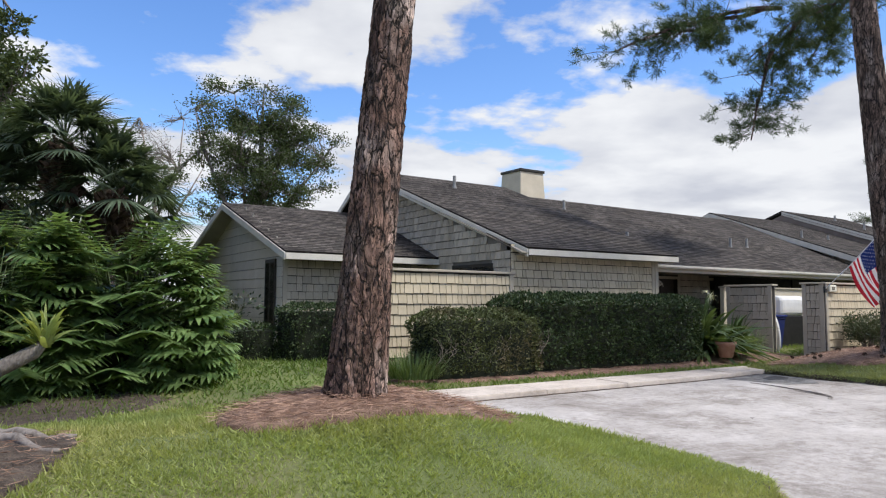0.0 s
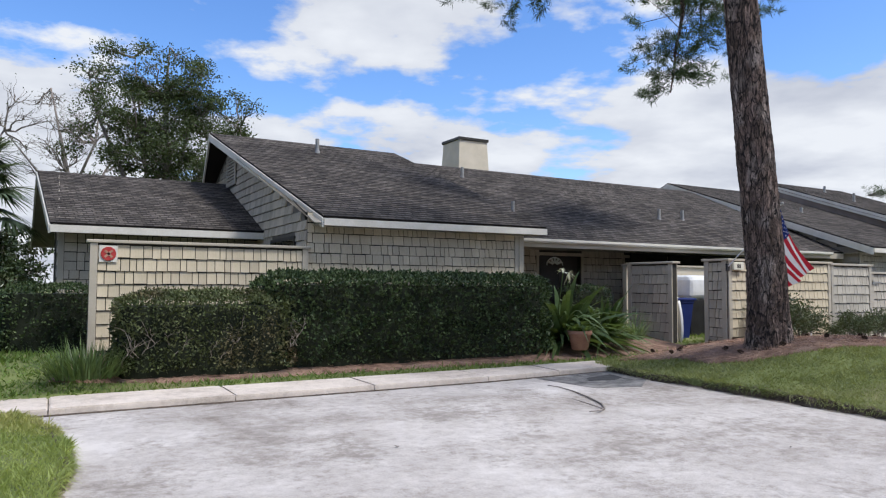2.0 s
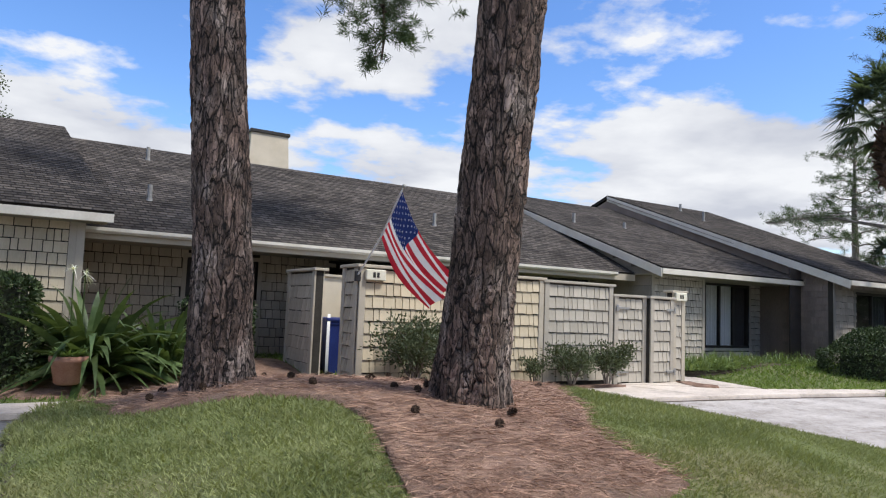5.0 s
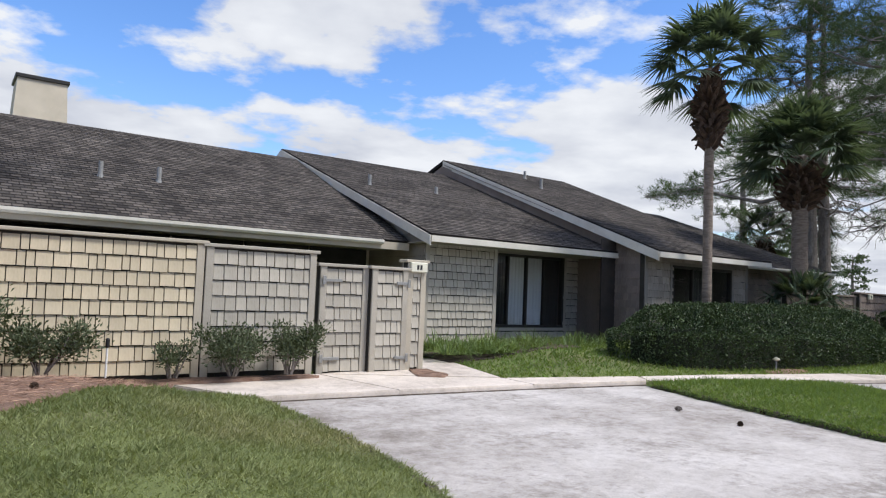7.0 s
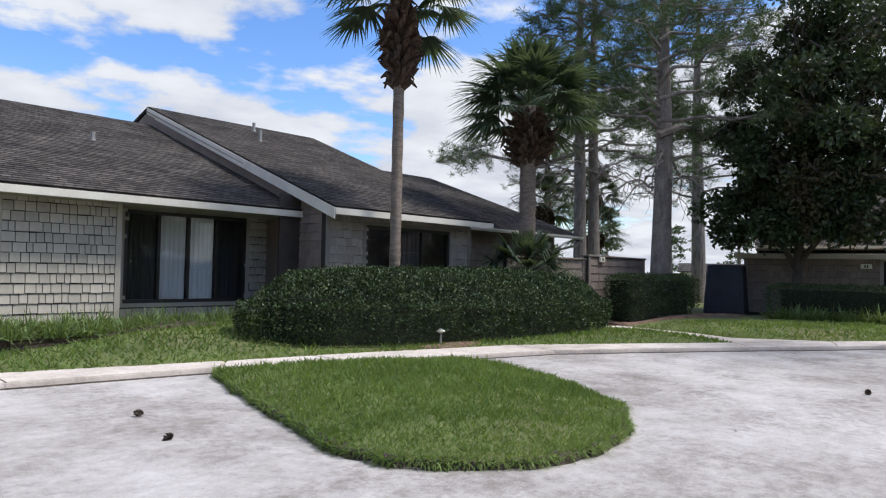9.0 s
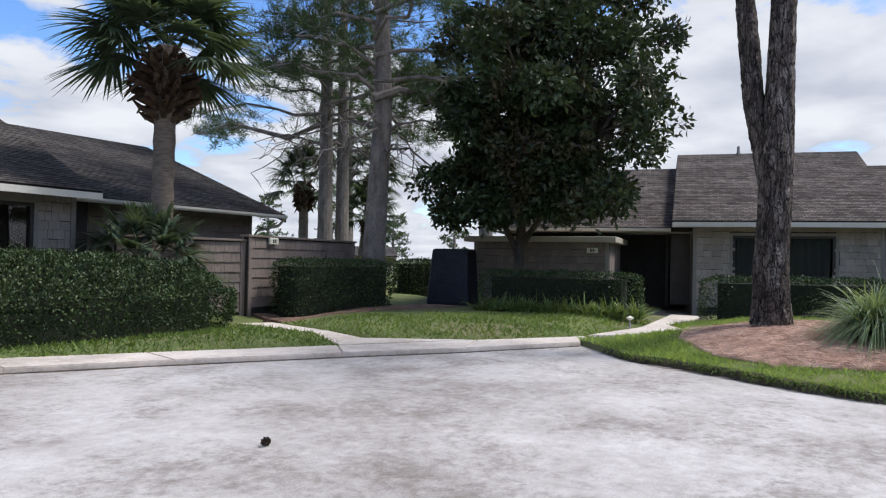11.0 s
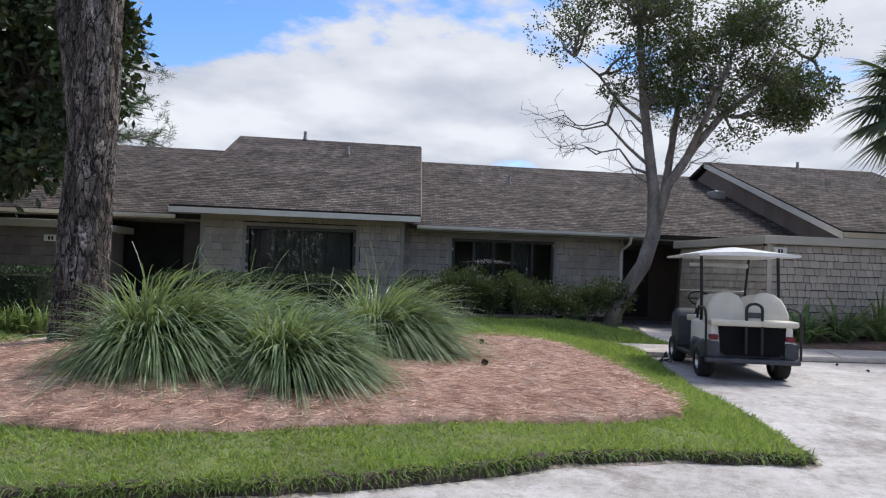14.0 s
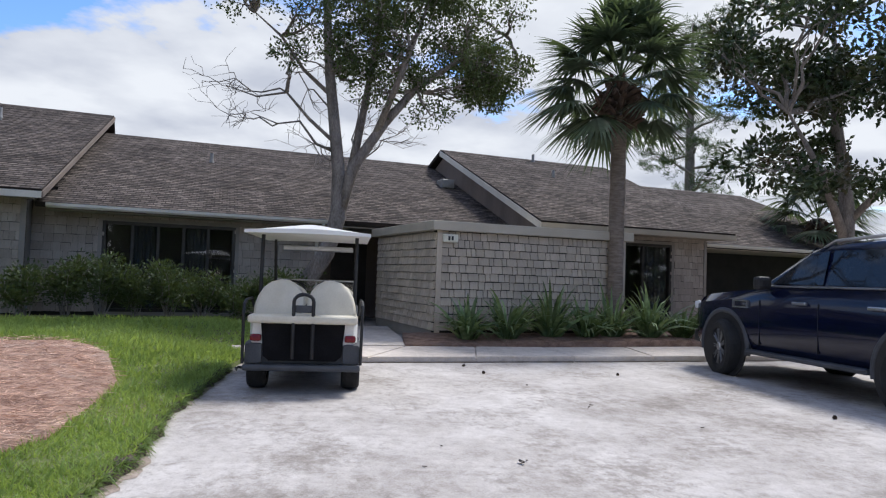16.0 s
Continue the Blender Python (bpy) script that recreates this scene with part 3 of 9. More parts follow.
# ---- ground, road and walks ----
ISLAND_A = [(14.6, 0.35), (15.2, -0.25), (17.0, -0.7), (19.5, -0.7), (21.6, -0.2), (22.45, 0.6), (22.65, 1.2), (22.8, 2.3), (22.9, 3.6), (22.9, 5.25), (22.3, 5.8), (22.0, 6.9), (19.2, 6.95), (18.75, 7.4), (17.5, 7.4), (15.3, 6.75), (14.95, 6.6), (14.65, 5.2), (14.65, 3.6), (14.6, 2.2), (14.55, 1.3)]
ISLAND_B = [(29.4, 4.45), (28.95, 3.1), (28.5, 1.6), (28.2, 0.55), (28.2, -0.05), (28.45, -0.4), (28.9, -0.78), (29.5, -0.93), (30.25, -0.82), (31.3, -0.25), (32.3, 1.2), (32.8, 2.5), (32.75, 3.3), (31.0, 4.15)]
ISLAND_C = [(42.15, -1.25), (40.75, -2.5), (40.15, -3.75), (39.6, -4.75), (39.3, -5.5), (39.35, -6.25), (39.55, -6.9), (39.85, -7.6), (40.4, -8.6), (40.95, -9.3), (41.25, -10.1), (41.4, -11.1), (42.9, -11.1), (44.4, -10.9), (47.0, -10.85), (48.35, -10.9), (49.3, -10.4), (49.6, -11.6), (51.0, -11.4), (55.5, -11.3), (54.2, -7.5), (53.2, -4.7), (52.2, -1.6), (47.6, -1.9), (46.2, -1.75), (45.0, -2.55), (43.6, -2.2)]
LAWN_LEFT = [(-26, 6.95), (-26, -0.4), (-4, -0.4), (2.0, -0.1), (4.6, 0.2), (5.9, 0.5), (6.4, 0.95), (6.55, 1.6), (6.6, 2.35), (6.7, 3.1), (6.75, 4.05), (6.6, 5.1), (6.3, 5.95), (4.6, 5.98), (4.6, 6.95)]
LAWN_BACK = [(-26, 6.9), (15.25, 6.85), (17.5, 7.42), (18.75, 7.42), (19.2, 6.97), (22.0, 6.92), (24.5, 7.1), (26.65, 7.35), (26.9, 8.6), (28.1, 8.6), (27.75, 7.4), (27.25, 5.6), (29.9, 4.95), (32.4, 4.4), (34.9, 3.75), (36.6, 2.75), (38.9, 1.35), (40.0, 2.9), (40.3, 5.2), (44.0, 6.4), (48.5, 4.2), (49, 9), (70, 14), (90, 60), (-40, 60)]
LAWN_E = [(39.9, 1.75), (41.0, 0.1), (42.9, -1.15), (45.2, -1.4), (46.5, -1.25), (49.4, -0.9), (49.4, 4.2), (48.5, 4.6), (44.0, 6.45), (40.9, 4.9), (40.4, 2.9)]
PLANTBED_G = [(49.75, -13.2), (49.95, -14.0), (51.0, -19.3), (52.2, -23.5), (57.5, -22.5), (55.6, -16.0), (52.6, -18.5), (51.2, -14.0), (51.0, -13.2)]


def edge_distance(poly, x, y):
    """How far points lie from a polygon's outline; x and y may be arrays."""
    x, y = np.asarray(x, float), np.asarray(y, float)
    best = np.full(np.broadcast(x, y).shape, 1e9)
    for (ax, ay), (bx, by) in zip(poly, poly[1:] + poly[:1]):
        dx, dy = bx - ax, by - ay
        t = np.clip(((x - ax) * dx + (y - ay) * dy) / (dx * dx + dy * dy), 0, 1)
        best = np.minimum(best, np.hypot(x - ax - t * dx, y - ay - t * dy))
    return best


def inside(poly, x, y):
    x, y = np.asarray(x, float), np.asarray(y, float)
    hit = np.zeros(np.broadcast(x, y).shape, bool)
    for (ax, ay), (bx, by) in zip(poly, poly[1:] + poly[:1]):
        if ay != by:
            hit ^= ((ay > y) != (by > y)) & (x < (bx - ax) * (y - ay) / (by - ay) + ax)
    return hit


def ease(t):
    t = np.clip(t, 0.0, 1.0)
    return t * t * (3 - 2 * t)


def hump(x, y, cx, cy, r, h):
    return h * np.exp(-((x - cx) ** 2 + (y - cy) ** 2) / (r * r))


def h_left(x, y):
    d = edge_distance(LAWN_LEFT, x, y)
    return 0.06 + 0.22 * ease(d / 2.6) + hump(x, y, 3.65, 2.75, 1.5, 0.42) + hump(x, y, 0.9, 3.0, 1.2, 0.2)


def h_island_a(x, y):
    d = edge_distance(ISLAND_A, x, y)
    return 0.07 + 0.30 * ease(d / 2.0) + hump(x, y, 17.1, 3.2, 1.9, 0.26)


def h_island_b(x, y):
    return 0.06 + 0.10 * ease(edge_distance(ISLAND_B, x, y) / 1.2)


def h_island_c(x, y):
    d = edge_distance(ISLAND_C, x, y)
    return 0.07 + 0.20 * ease(d / 1.8) + hump(x, y, 43.0, -5.5, 2.6, 0.22)


def h_back(x, y):
    d = np.where(np.asarray(y) < 16, edge_distance(LAWN_BACK[:21], x, y), 5.0)
    return 0.07 + 0.26 * ease(d / 2.6)


def h_east(x, y):
    return 0.07 + 0.16 * ease(edge_distance(LAWN_E, x, y) / 1.6)


def ground_patch(name, poly, height, res, mat, label, skirt=-0.03, fine=None):
    """A lawn: a plan polygon cut into cells, raised by height(x, y), with a turf edge down to the road."""
    bm = bmesh.new()
    bm.faces.new([bm.verts.new((x, y, 0)) for x, y in poly])
    xs, ys = [p[0] for p in poly], [p[1] for p in poly]
    lim = fine or (min(xs), max(xs), min(ys), max(ys))
    for lo, hi, ax in ((lim[0], lim[1], 0), (lim[2], lim[3], 1)):
        c = math.ceil(lo / res) * res
        while c < hi:
            no = (1, 0, 0) if ax == 0 else (0, 1, 0)
            bmesh.ops.bisect_plane(bm, geom=bm.verts[:] + bm.edges[:] + bm.faces[:], plane_co=(c, 0, 0) if ax == 0 else (0, c, 0), plane_no=no)
            c += res
    rim = [e for e in bm.edges if len(e.link_faces) == 1]
    got = bmesh.ops.extrude_edge_only(bm, edges=rim)
    low = {v for v in got["geom"] if isinstance(v, bmesh.types.BMVert)}
    for v in bm.verts:
        v.co.z = skirt if v in low else float(height(v.co.x, v.co.y))
        if v not in low:
            v.co.z += 0.02 * noise.noise(Vector((v.co.x * 2.1, v.co.y * 2.1, 3)))
    bmesh.ops.recalc_face_normals(bm, faces=bm.faces[:])
    for f in bm.faces:
        f.smooth = True
    ob = link_mesh(name, bm, mat)
    return tagged(ob, label, "lawn", kind="structure")


bm = bmesh.new()
r_far = 900.0
for k, (a, b, c, d) in enumerate(((-r_far, r_far, -r_far, r_far),)):
    bm.faces.new([bm.verts.new(p) for p in ((a, c, -0.06), (b, c, -0.06), (b, d, -0.06), (a, d, -0.06))])
tagged(link_mesh("ground", bm, M_GRASS), "green grassy ground that reaches the horizon", "ground", kind="structure")
bm = bmesh.new()
bm.faces.new([bm.verts.new(p) for p in ((-26, -24, 0), (58, -32, 0), (58, 2, 0), (45, 9, 0), (-26, 9, 0))])
bmesh.ops.subdivide_edges(bm, edges=bm.edges[:], cuts=8, use_grid_fill=True)
tagged(link_mesh("road", bm, M_ROAD), "pale weathered concrete road and parking bays with grey stains", "road", kind="structure")
ground_patch("lawn_left", LAWN_LEFT, h_left, 0.45, M_GRASS, "green lawn rising to a mound under a pine", fine=(-4, 7, -1, 7))
ground_patch("lawn_island", ISLAND_A, h_island_a, 0.4, M_GRASS, "grassy mound between two parking bays")
ground_patch("lawn_islet", ISLAND_B, h_island_b, 0.35, M_GRASS, "small tongue of lawn between parking bays")
ground_patch("lawn_corner", ISLAND_C, h_island_c, 0.45, M_GRASS, "lawn mound with ornamental grass at the bend")
ground_patch("lawn_back", LAWN_BACK, h_back, 0.6, M_GRASS, "lawn and beds in front of the houses", fine=(-6, 46, 3, 12))
ground_patch("lawn_east", LAWN_E, h_east, 0.5, M_GRASS, "lawn in front of a shaded house")
ground_patch("plant_bed", PLANTBED_G, lambda x, y: 0.1 + 0.1 * ease((x - 49.8) / 1.2), 0.5, M_STRAW, "mulched bed along a shingled wall")


def slab(poly, z, label, name="sidewalk"):
    bm = bmesh.new()
    poly_prism(bm, poly, -0.04, z)
    top = [e for e in bm.edges if all(v.co.z > z - 0.001 for v in e.verts)]
    bmesh.ops.bevel(bm, geom=top, offset=0.015, segments=2, affect="EDGES")
    return tagged(link_mesh(name, bm, M_WALK), label, "sidewalk", kind="structure")


def strip(front, back, z, label, joint=1.7):
    """A sidewalk in slabs between a front and a back line of equal count."""
    for (a, b), (c, d) in zip(zip(front, front[1:]), zip(back, back[1:])):
        length = math.hypot(b[0] - a[0], b[1] - a[1])
        n = max(1, round(length / joint))
        mix = lambda p, q, t: (p[0] + (q[0] - p[0]) * t, p[1] + (q[1] - p[1]) * t)
        for k in range(n):
            s, t = k / n + 0.0014, (k + 1) / n - 0.0014
            slab([mix(a, b, s), mix(a, b, t), mix(c, d, t), mix(c, d, s)], z + 0.004 * ((k * 7) % 3 - 1), label)
        # dark joint with a ragged edge between road and kerb
        out = (Vector(a) - Vector(c)).normalized()
        n = max(2, int(length / 0.12))
        bm = bmesh.new()
        rows = []
        for i in range(n + 1):
            p = Vector(mix(a, b, i / n))
            w = 0.05 + 0.03 * noise.noise(Vector((p.x * 2.2, p.y * 2.2, 7))) + 0.012 * noise.noise(Vector((p.x * 9, p.y * 9, 1)))
            rows.append([bm.verts.new((*(p + out * o), h)) for o, h in ((0.002, 0.012), (w * 0.6, 0.009), (max(0.008, w), 0.002))])
        for u, v in zip(rows, rows[1:]):
            for i in range(2):
                bm.faces.new((u[i], v[i], v[i + 1], u[i + 1]))
        bmesh.ops.recalc_face_normals(bm, faces=bm.faces[:])
        tagged(link_mesh("kerb_joint", bm, M_SOIL), "dark ragged joint along a kerb", "joint", kind="structure")


WALK = "pale concrete sidewalk slab with a low kerb edge"
strip([(4.6, 6.0), (8.6, 5.98), (12.3, 5.95), (15.1, 6.1)], [(4.6, 6.95), (8.6, 6.88), (12.3, 6.85), (15.25, 6.9)], 0.08, WALK)
strip([(22.85, 5.25), (24.9, 5.1), (27.2, 4.85), (29.5, 4.5)], [(22.1, 6.95), (24.6, 7.0), (27.25, 5.65), (29.9, 5.0)], 0.08, WALK)
slab([(24.62, 7.0), (27.24, 5.66), (27.75, 7.4), (28.1, 8.6), (26.9, 8.6), (26.65, 7.3)], 0.082, "concrete path between a gate and a house")
strip([(29.52, 4.5), (32.85, 3.4), (34.8, 2.85), (36.4, 1.95), (38.3, 0.8), (39.9, -0.25), (41.9, -1.35)], [(29.92, 5.0), (32.4, 4.45), (34.9, 3.8), (36.6, 2.8), (38.9, 1.4), (41.0, 0.12), (42.9, -1.1)], 0.08, WALK)
slab([(38.92, 1.4), (39.95, 0.8), (40.98, 0.14), (39.9, 1.75), (40.4, 2.9), (40.9, 4.9), (40.3, 5.2), (40.0, 2.9)], 0.078, "concrete path to a side gate")
slab([(42.92, -1.12), (43.6, -2.15), (45.0, -2.5), (46.2, -1.7), (47.6, -1.85), (49.6, -1.8), (49.6, -0.95), (46.5, -1.3), (45.2, -1.45)], 0.1, "concrete path to a shaded porch")
strip([(48.0, -10.9), (48.2, -12.6), (48.8, -15.8), (49.35, -18.6), (50.3, -23)], [(49.3, -10.4), (49.75, -13.2), (50.1, -15.6), (50.9, -18.9), (51.9, -23)], 0.09, WALK)
slab([(49.78, -13.2), (51.0, -13.2), (53.8, -13.0), (53.5, -11.55), (51.0, -11.45), (49.6, -11.65)], 0.095, "concrete path to a front door")
bm = bmesh.new()
poly_prism(bm, [(13.15, 5.9), (13.3, 4.75), (14.0, 4.55), (14.75, 5.15), (14.8, 6.1)], -0.02, 0.006)
tagged(link_mesh("asphalt_patch", bm, M_DARK), "dark asphalt repair patch by the kerb", "asphalt patch", kind="structure")
bm = bmesh.new()
poly_prism(bm, [(13.7, 5.32), (14.1, 5.2), (14.42, 5.38), (14.5, 5.72), (14.1, 5.62), (13.85, 5.55)], -0.02, 0.012)
tagged(link_mesh("tar_patch", bm, M_TAR), "small black tar patch on broken asphalt", "asphalt patch", kind="structure")

# ---- houses ----


def gable_wall(parent, x, ys, zs, thick=0.12, mat=None):
    """A gable end wall at x: plan points ys with heights zs, from z = 0."""
    bm = bmesh.new()
    lo = [(ys[0], 0.0)] + list(zip(ys, zs)) + [(ys[-1], 0.0)]
    a, b = [bm.verts.new((x, y, z)) for y, z in lo], [bm.verts.new((x + thick, y, z)) for y, z in lo]
    n = len(lo)
    for i in range(n):
        bm.faces.new((a[i], a[(i + 1) % n], b[(i + 1) % n], b[i]))
    bm.faces.new(a)
    bm.faces.new(b[::-1])
    bmesh.ops.recalc_face_normals(bm, faces=bm.faces[:])
    return part("wall", bm, mat or M_CAVITY, parent)


def front_wall(parent, u0, u1, z1, m, holes=(), z0=0.0, most=0, seed=1, clad=True, zclad=0.25, posts=(True, True), mat=None, board=None, course=0.185, widths=(0.1, 0.14, 0.18, 0.23)):
    """A shingled wall facing -y of m, with corner boards."""
    bm = bmesh.new()
    wall_boxes(bm, u0, u1, z0, z1, 0.0, 0.14, holes, m)
    part("wall", bm, M_JOINT if clad else M_CAVITY, parent)
    for on, a in zip(posts, (u0, u1 - 0.1)):
        if on:
            bm = bmesh.new()
            box(bm, a, a + 0.1, -0.032, 0.0, z0, z1, m)
            part("corner_board", bm, board or M_PAINT, parent)
    if clad:
        shingles(parent, u0 + 0.1 * posts[0], u1 - 0.1 * posts[1], zclad, z1, m, holes, most, course, seed, widths, mat=mat)
    for a, b, c, d in holes:
        bm = bmesh.new()
        for e in ((a - 0.08, b + 0.08, d, d + 0.08), (a - 0.08, b + 0.08, c - 0.08, c), (a - 0.08, a, c, d), (b, b + 0.08, c, d)):
            box(bm, e[0], e[1], -0.03, 0.0, e[2], e[3], m)
        part("casing", bm, board or M_PAINT, parent)


def at(x, y, z=0.0):
    return Matrix.Translation((x, y, z))


def facing_left(x, y_far):
    """A wall plane at x facing -x; its u runs from y_far towards -y."""
    return at(x, y_far) @ FACE_X


# house with the front gable and a lower wing
h1 = thing("house", (13, 9.4, 0), "single-storey shingled house with a dark gable roof and low wing", "house", "row of houses")


def local(ob):
    """Undo the thing's place for parts given in world metres."""
    return ob.matrix_world.inverted()


def settle(ob):
    """Shift the parts that were built in world metres under their thing."""
    inv = ob.matrix_world.inverted()
    for c in ob.children:
        c.matrix_basis = inv @ c.matrix_basis


SL1 = (5.27 - 2.66) / (15.35 - 8.97)
front_wall(h1, 10.6, 15.3, 2.75, at(0, 9.35), most=120, seed=3, zclad=0.35, posts=(False, True), mat=M_CREAMSH)
gable_wall(h1, 10.6, (9.36, 15.35, 21.5), (2.72, 5.15, 2.6))
shingles(h1, 0, 12.1, 0.4, 5.2, facing_left(10.6, 21.45), holes=[(9.9, 11.5, 1.5, 2.35), (5.6, 6.6, 3.95, 4.75)], seed=5, top=lambda u: 5.0 - abs(u - 6.1) * 0.405)
roof_plane(h1, (10.78, 8.97, 2.66), (15.77, 8.97, 2.68), (15.2, 15.35, 5.27), (10.02, 15.35, 5.27))
roof_plane(h1, (15.2, 21.7, 2.66), (10.78, 21.7, 2.66), (10.02, 15.35, 5.27), (15.2, 15.35, 5.27))
fascia(h1, (10.78, 8.96, 2.64), (15.77, 8.96, 2.66), 0.13)
fascia(h1, (10.77, 8.97, 2.64), (10.01, 15.35, 5.25), 0.17)
fascia(h1, (10.77, 21.7, 2.64), (10.01, 15.35, 5.25), 0.17)
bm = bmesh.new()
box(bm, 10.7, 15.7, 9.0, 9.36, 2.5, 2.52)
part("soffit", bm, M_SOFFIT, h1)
bm = bmesh.new()
wall_boxes(bm, 0, 2.2, 0.0, 2.6, 0.0, 0.12, (), at(15.3, 11.5) @ Matrix.Rotation(radians(-90), 4, "Z"))
part("wall", bm, M_PAINT, h1)
bm = bmesh.new()
m = facing_left(10.57, 21.45)
box(bm, 9.9, 11.5, -0.02, 0.01, 1.5, 2.35, m)
wf = part("window", bm, M_WINFRAME, h1)
for k in range(2):
    bm = bmesh.new()
    box(bm, 9.97 + k * 0.77, 10.68 + k * 0.75, -0.028, -0.022, 1.57, 2.28, m)
    part("pane", bm, M_GLASS, wf)
bm = bmesh.new()
box(bm, 5.6, 6.6, -0.03, 0.0, 3.95, 4.02, m)
box(bm, 5.6, 6.6, -0.03, 0.0, 4.68, 4.75, m)
box(bm, 5.6, 5.67, -0.03, 0.0, 4.02, 4.68, m)
box(bm, 6.53, 6.6, -0.03, 0.0, 4.02, 4.68, m)
lv = part("louvre", bm, M_PAINT, h1)
for k in range(8):
    bm = bmesh.new()
    box(bm, 5.67, 6.53, -0.03, -0.002, 4.03 + k * 0.082, 4.075 + k * 0.082, m)
    part("slat", bm, M_PAINT, lv)
vent_pipe(h1, 12.5, 14.3, 4.85)
# the wing
front_wall(h1, 6.7, 10.6, 2.6, at(0, 12.75), seed=8, posts=(True, False))
gable_wall(h1, 6.7, (12.76, 16.15, 19.55), (2.6, 4.0, 2.6))
mw = facing_left(6.7, 19.55)
for k in range(15):
    z = 0.35 + k * 0.24
    half = 6.78 if z < 2.5 else max(0.0, (3.98 - z) / 0.41 * 2)
    if half > 0.3:
        bm = bmesh.new()
        v = [bm.verts.new(mw @ Vector(c)) for c in ((3.4 - half / 2, -0.025, z), (3.4 + half / 2, -0.025, z), (3.4 + half / 2, 0, z), (3.4 - half / 2, 0, z), (3.4 - half / 2, -0.006, z + 0.232), (3.4 + half / 2, -0.006, z + 0.232), (3.4 + half / 2, 0, z + 0.232), (3.4 - half / 2, 0, z + 0.232))]
        for f in ((0, 3, 2, 1), (4, 5, 6, 7), (0, 1, 5, 4), (1, 2, 6, 5), (3, 0, 4, 7), (2, 3, 7, 6)):
            bm.faces.new([v[i] for i in f])
        part("siding_board", bm, M_WINGSIDE, h1)
bm = bmesh.new()
box(bm, 5.75, 6.45, -0.06, -0.03, 0.7, 2.45, mw)
wd = part("window", bm, M_WINFRAME, h1)
for a in (5.8, 6.13):
    bm = bmesh.new()
    box(bm, a, a + 0.27, -0.068, -0.062, 0.78, 2.37, mw)
    part("pane", bm, M_GLASS, wd)
bm = bmesh.new()
box(bm, 3.6, 4.9, -1.2, -1.1, 0.0, 1.55, mw)
part("side_screen", bm, M_PAINT, h1)
roof_plane(h1, (6.55, 12.2, 2.58), (10.75, 12.2, 2.58), (10.75, 16.15, 4.1), (6.25, 16.15, 4.1))
roof_plane(h1, (10.75, 20.1, 2.57), (6.1, 20.1, 2.57), (6.25, 16.15, 4.1), (10.75, 16.15, 4.1))
rake_soffit(h1, (6.57, 12.2, 2.58), (6.27, 16.15, 4.1), 6.7)
rake_soffit(h1, (6.12, 20.1, 2.57), (6.27, 16.15, 4.1), 6.7)
fascia(h1, (6.55, 12.19, 2.56), (10.75, 12.19, 2.56), 0.14)
fascia(h1, (6.54, 12.2, 2.56), (6.24, 16.15, 4.08), 0.16)
fascia(h1, (6.09, 20.1, 2.55), (6.24, 16.15, 4.08), 0.16)
rake_soffit(h1, (10.78, 8.97, 2.66), (10.04, 15.35, 5.27), 10.6)
settle(h1)

# middle house behind the enclosure wall
h2 = thing("house", (21, 11, 0), "shingled house with a dark roof, long cream gutter and shaded entry", "house", "row of houses")
DOOR = (17.35, 18.75, 0.15, 2.2)
WIN2 = (20.3, 22.2, 0.9, 2.2)
front_wall(h2, 15.35, 27.9, 2.75, at(0, 11.3), holes=[DOOR, WIN2], seed=11, zclad=0.3)
window(h2, *WIN2, at(0, 11.36), 2)
bm = bmesh.new()
box(bm, 17.3, 18.8, 11.445, 11.5, 0.1, 2.25)
dr = part("door", bm, M_DOOR_SHADE, h2)
for k in range(2):
    for z in (0.4, 1.3):
        bm = bmesh.new()
        box(bm, 17.5 + k * 0.62, 18.0 + k * 0.62, 11.43, 11.445, z, z + 0.7)
        part("panel", bm, M_DOOR_SHADE, dr)
fan = bmesh.new()
tube(fan, [(17.98 + 0.26 * math.cos(a), 11.43, 1.96 + 0.2 * math.sin(a)) for a in (math.pi * k / 10 for k in range(11))], 0.016, 6)
for k in range(1, 6):
    a = math.pi * k / 6
    tube(fan, [(17.98 + 0.07 * math.cos(a), 11.43, 1.96 + 0.05 * math.sin(a)), (17.98 + 0.25 * math.cos(a), 11.43, 1.96 + 0.19 * math.sin(a))], [0.022, 0.034], 6)
part("fanlight", fan, M_CURTAIN, dr, "pale half-round glass light in the door")
# dark sheets paint the deep shade under the eave, above the fence
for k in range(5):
    part("porch_screen", bbox(20.42 + k * 1.48, 21.84 + k * 1.48, 11.16, 11.2, 0.3, 2.33), M_SHADE_SHEET, h2, "near-black sheet for the shade under an eave")
roof_plane(h2, (15.35, 9.71, 2.5), (28.0, 9.71, 2.5), (28.3, 15.4, 5.05), (15.0, 15.4, 5.05))
roof_plane(h2, (28.0, 21.1, 2.5), (15.35, 21.1, 2.5), (15.0, 15.4, 5.05), (28.3, 15.4, 5.05))
roof_plane(h2, (19.3, 19.0, 4.6), (24.8, 19.0, 4.6), (24.8, 22.0, 6.2), (19.3, 22.0, 6.2), "rear_roof")
gutter(h2, (15.35, 9.72, 2.49), (27.3, 9.72, 2.49))
fascia(h2, (15.35, 9.74, 2.48), (28.0, 9.74, 2.48), 0.16, M_PAINT)
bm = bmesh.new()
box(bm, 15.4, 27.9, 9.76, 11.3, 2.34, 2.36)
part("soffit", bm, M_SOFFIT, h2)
bm = bmesh.new()
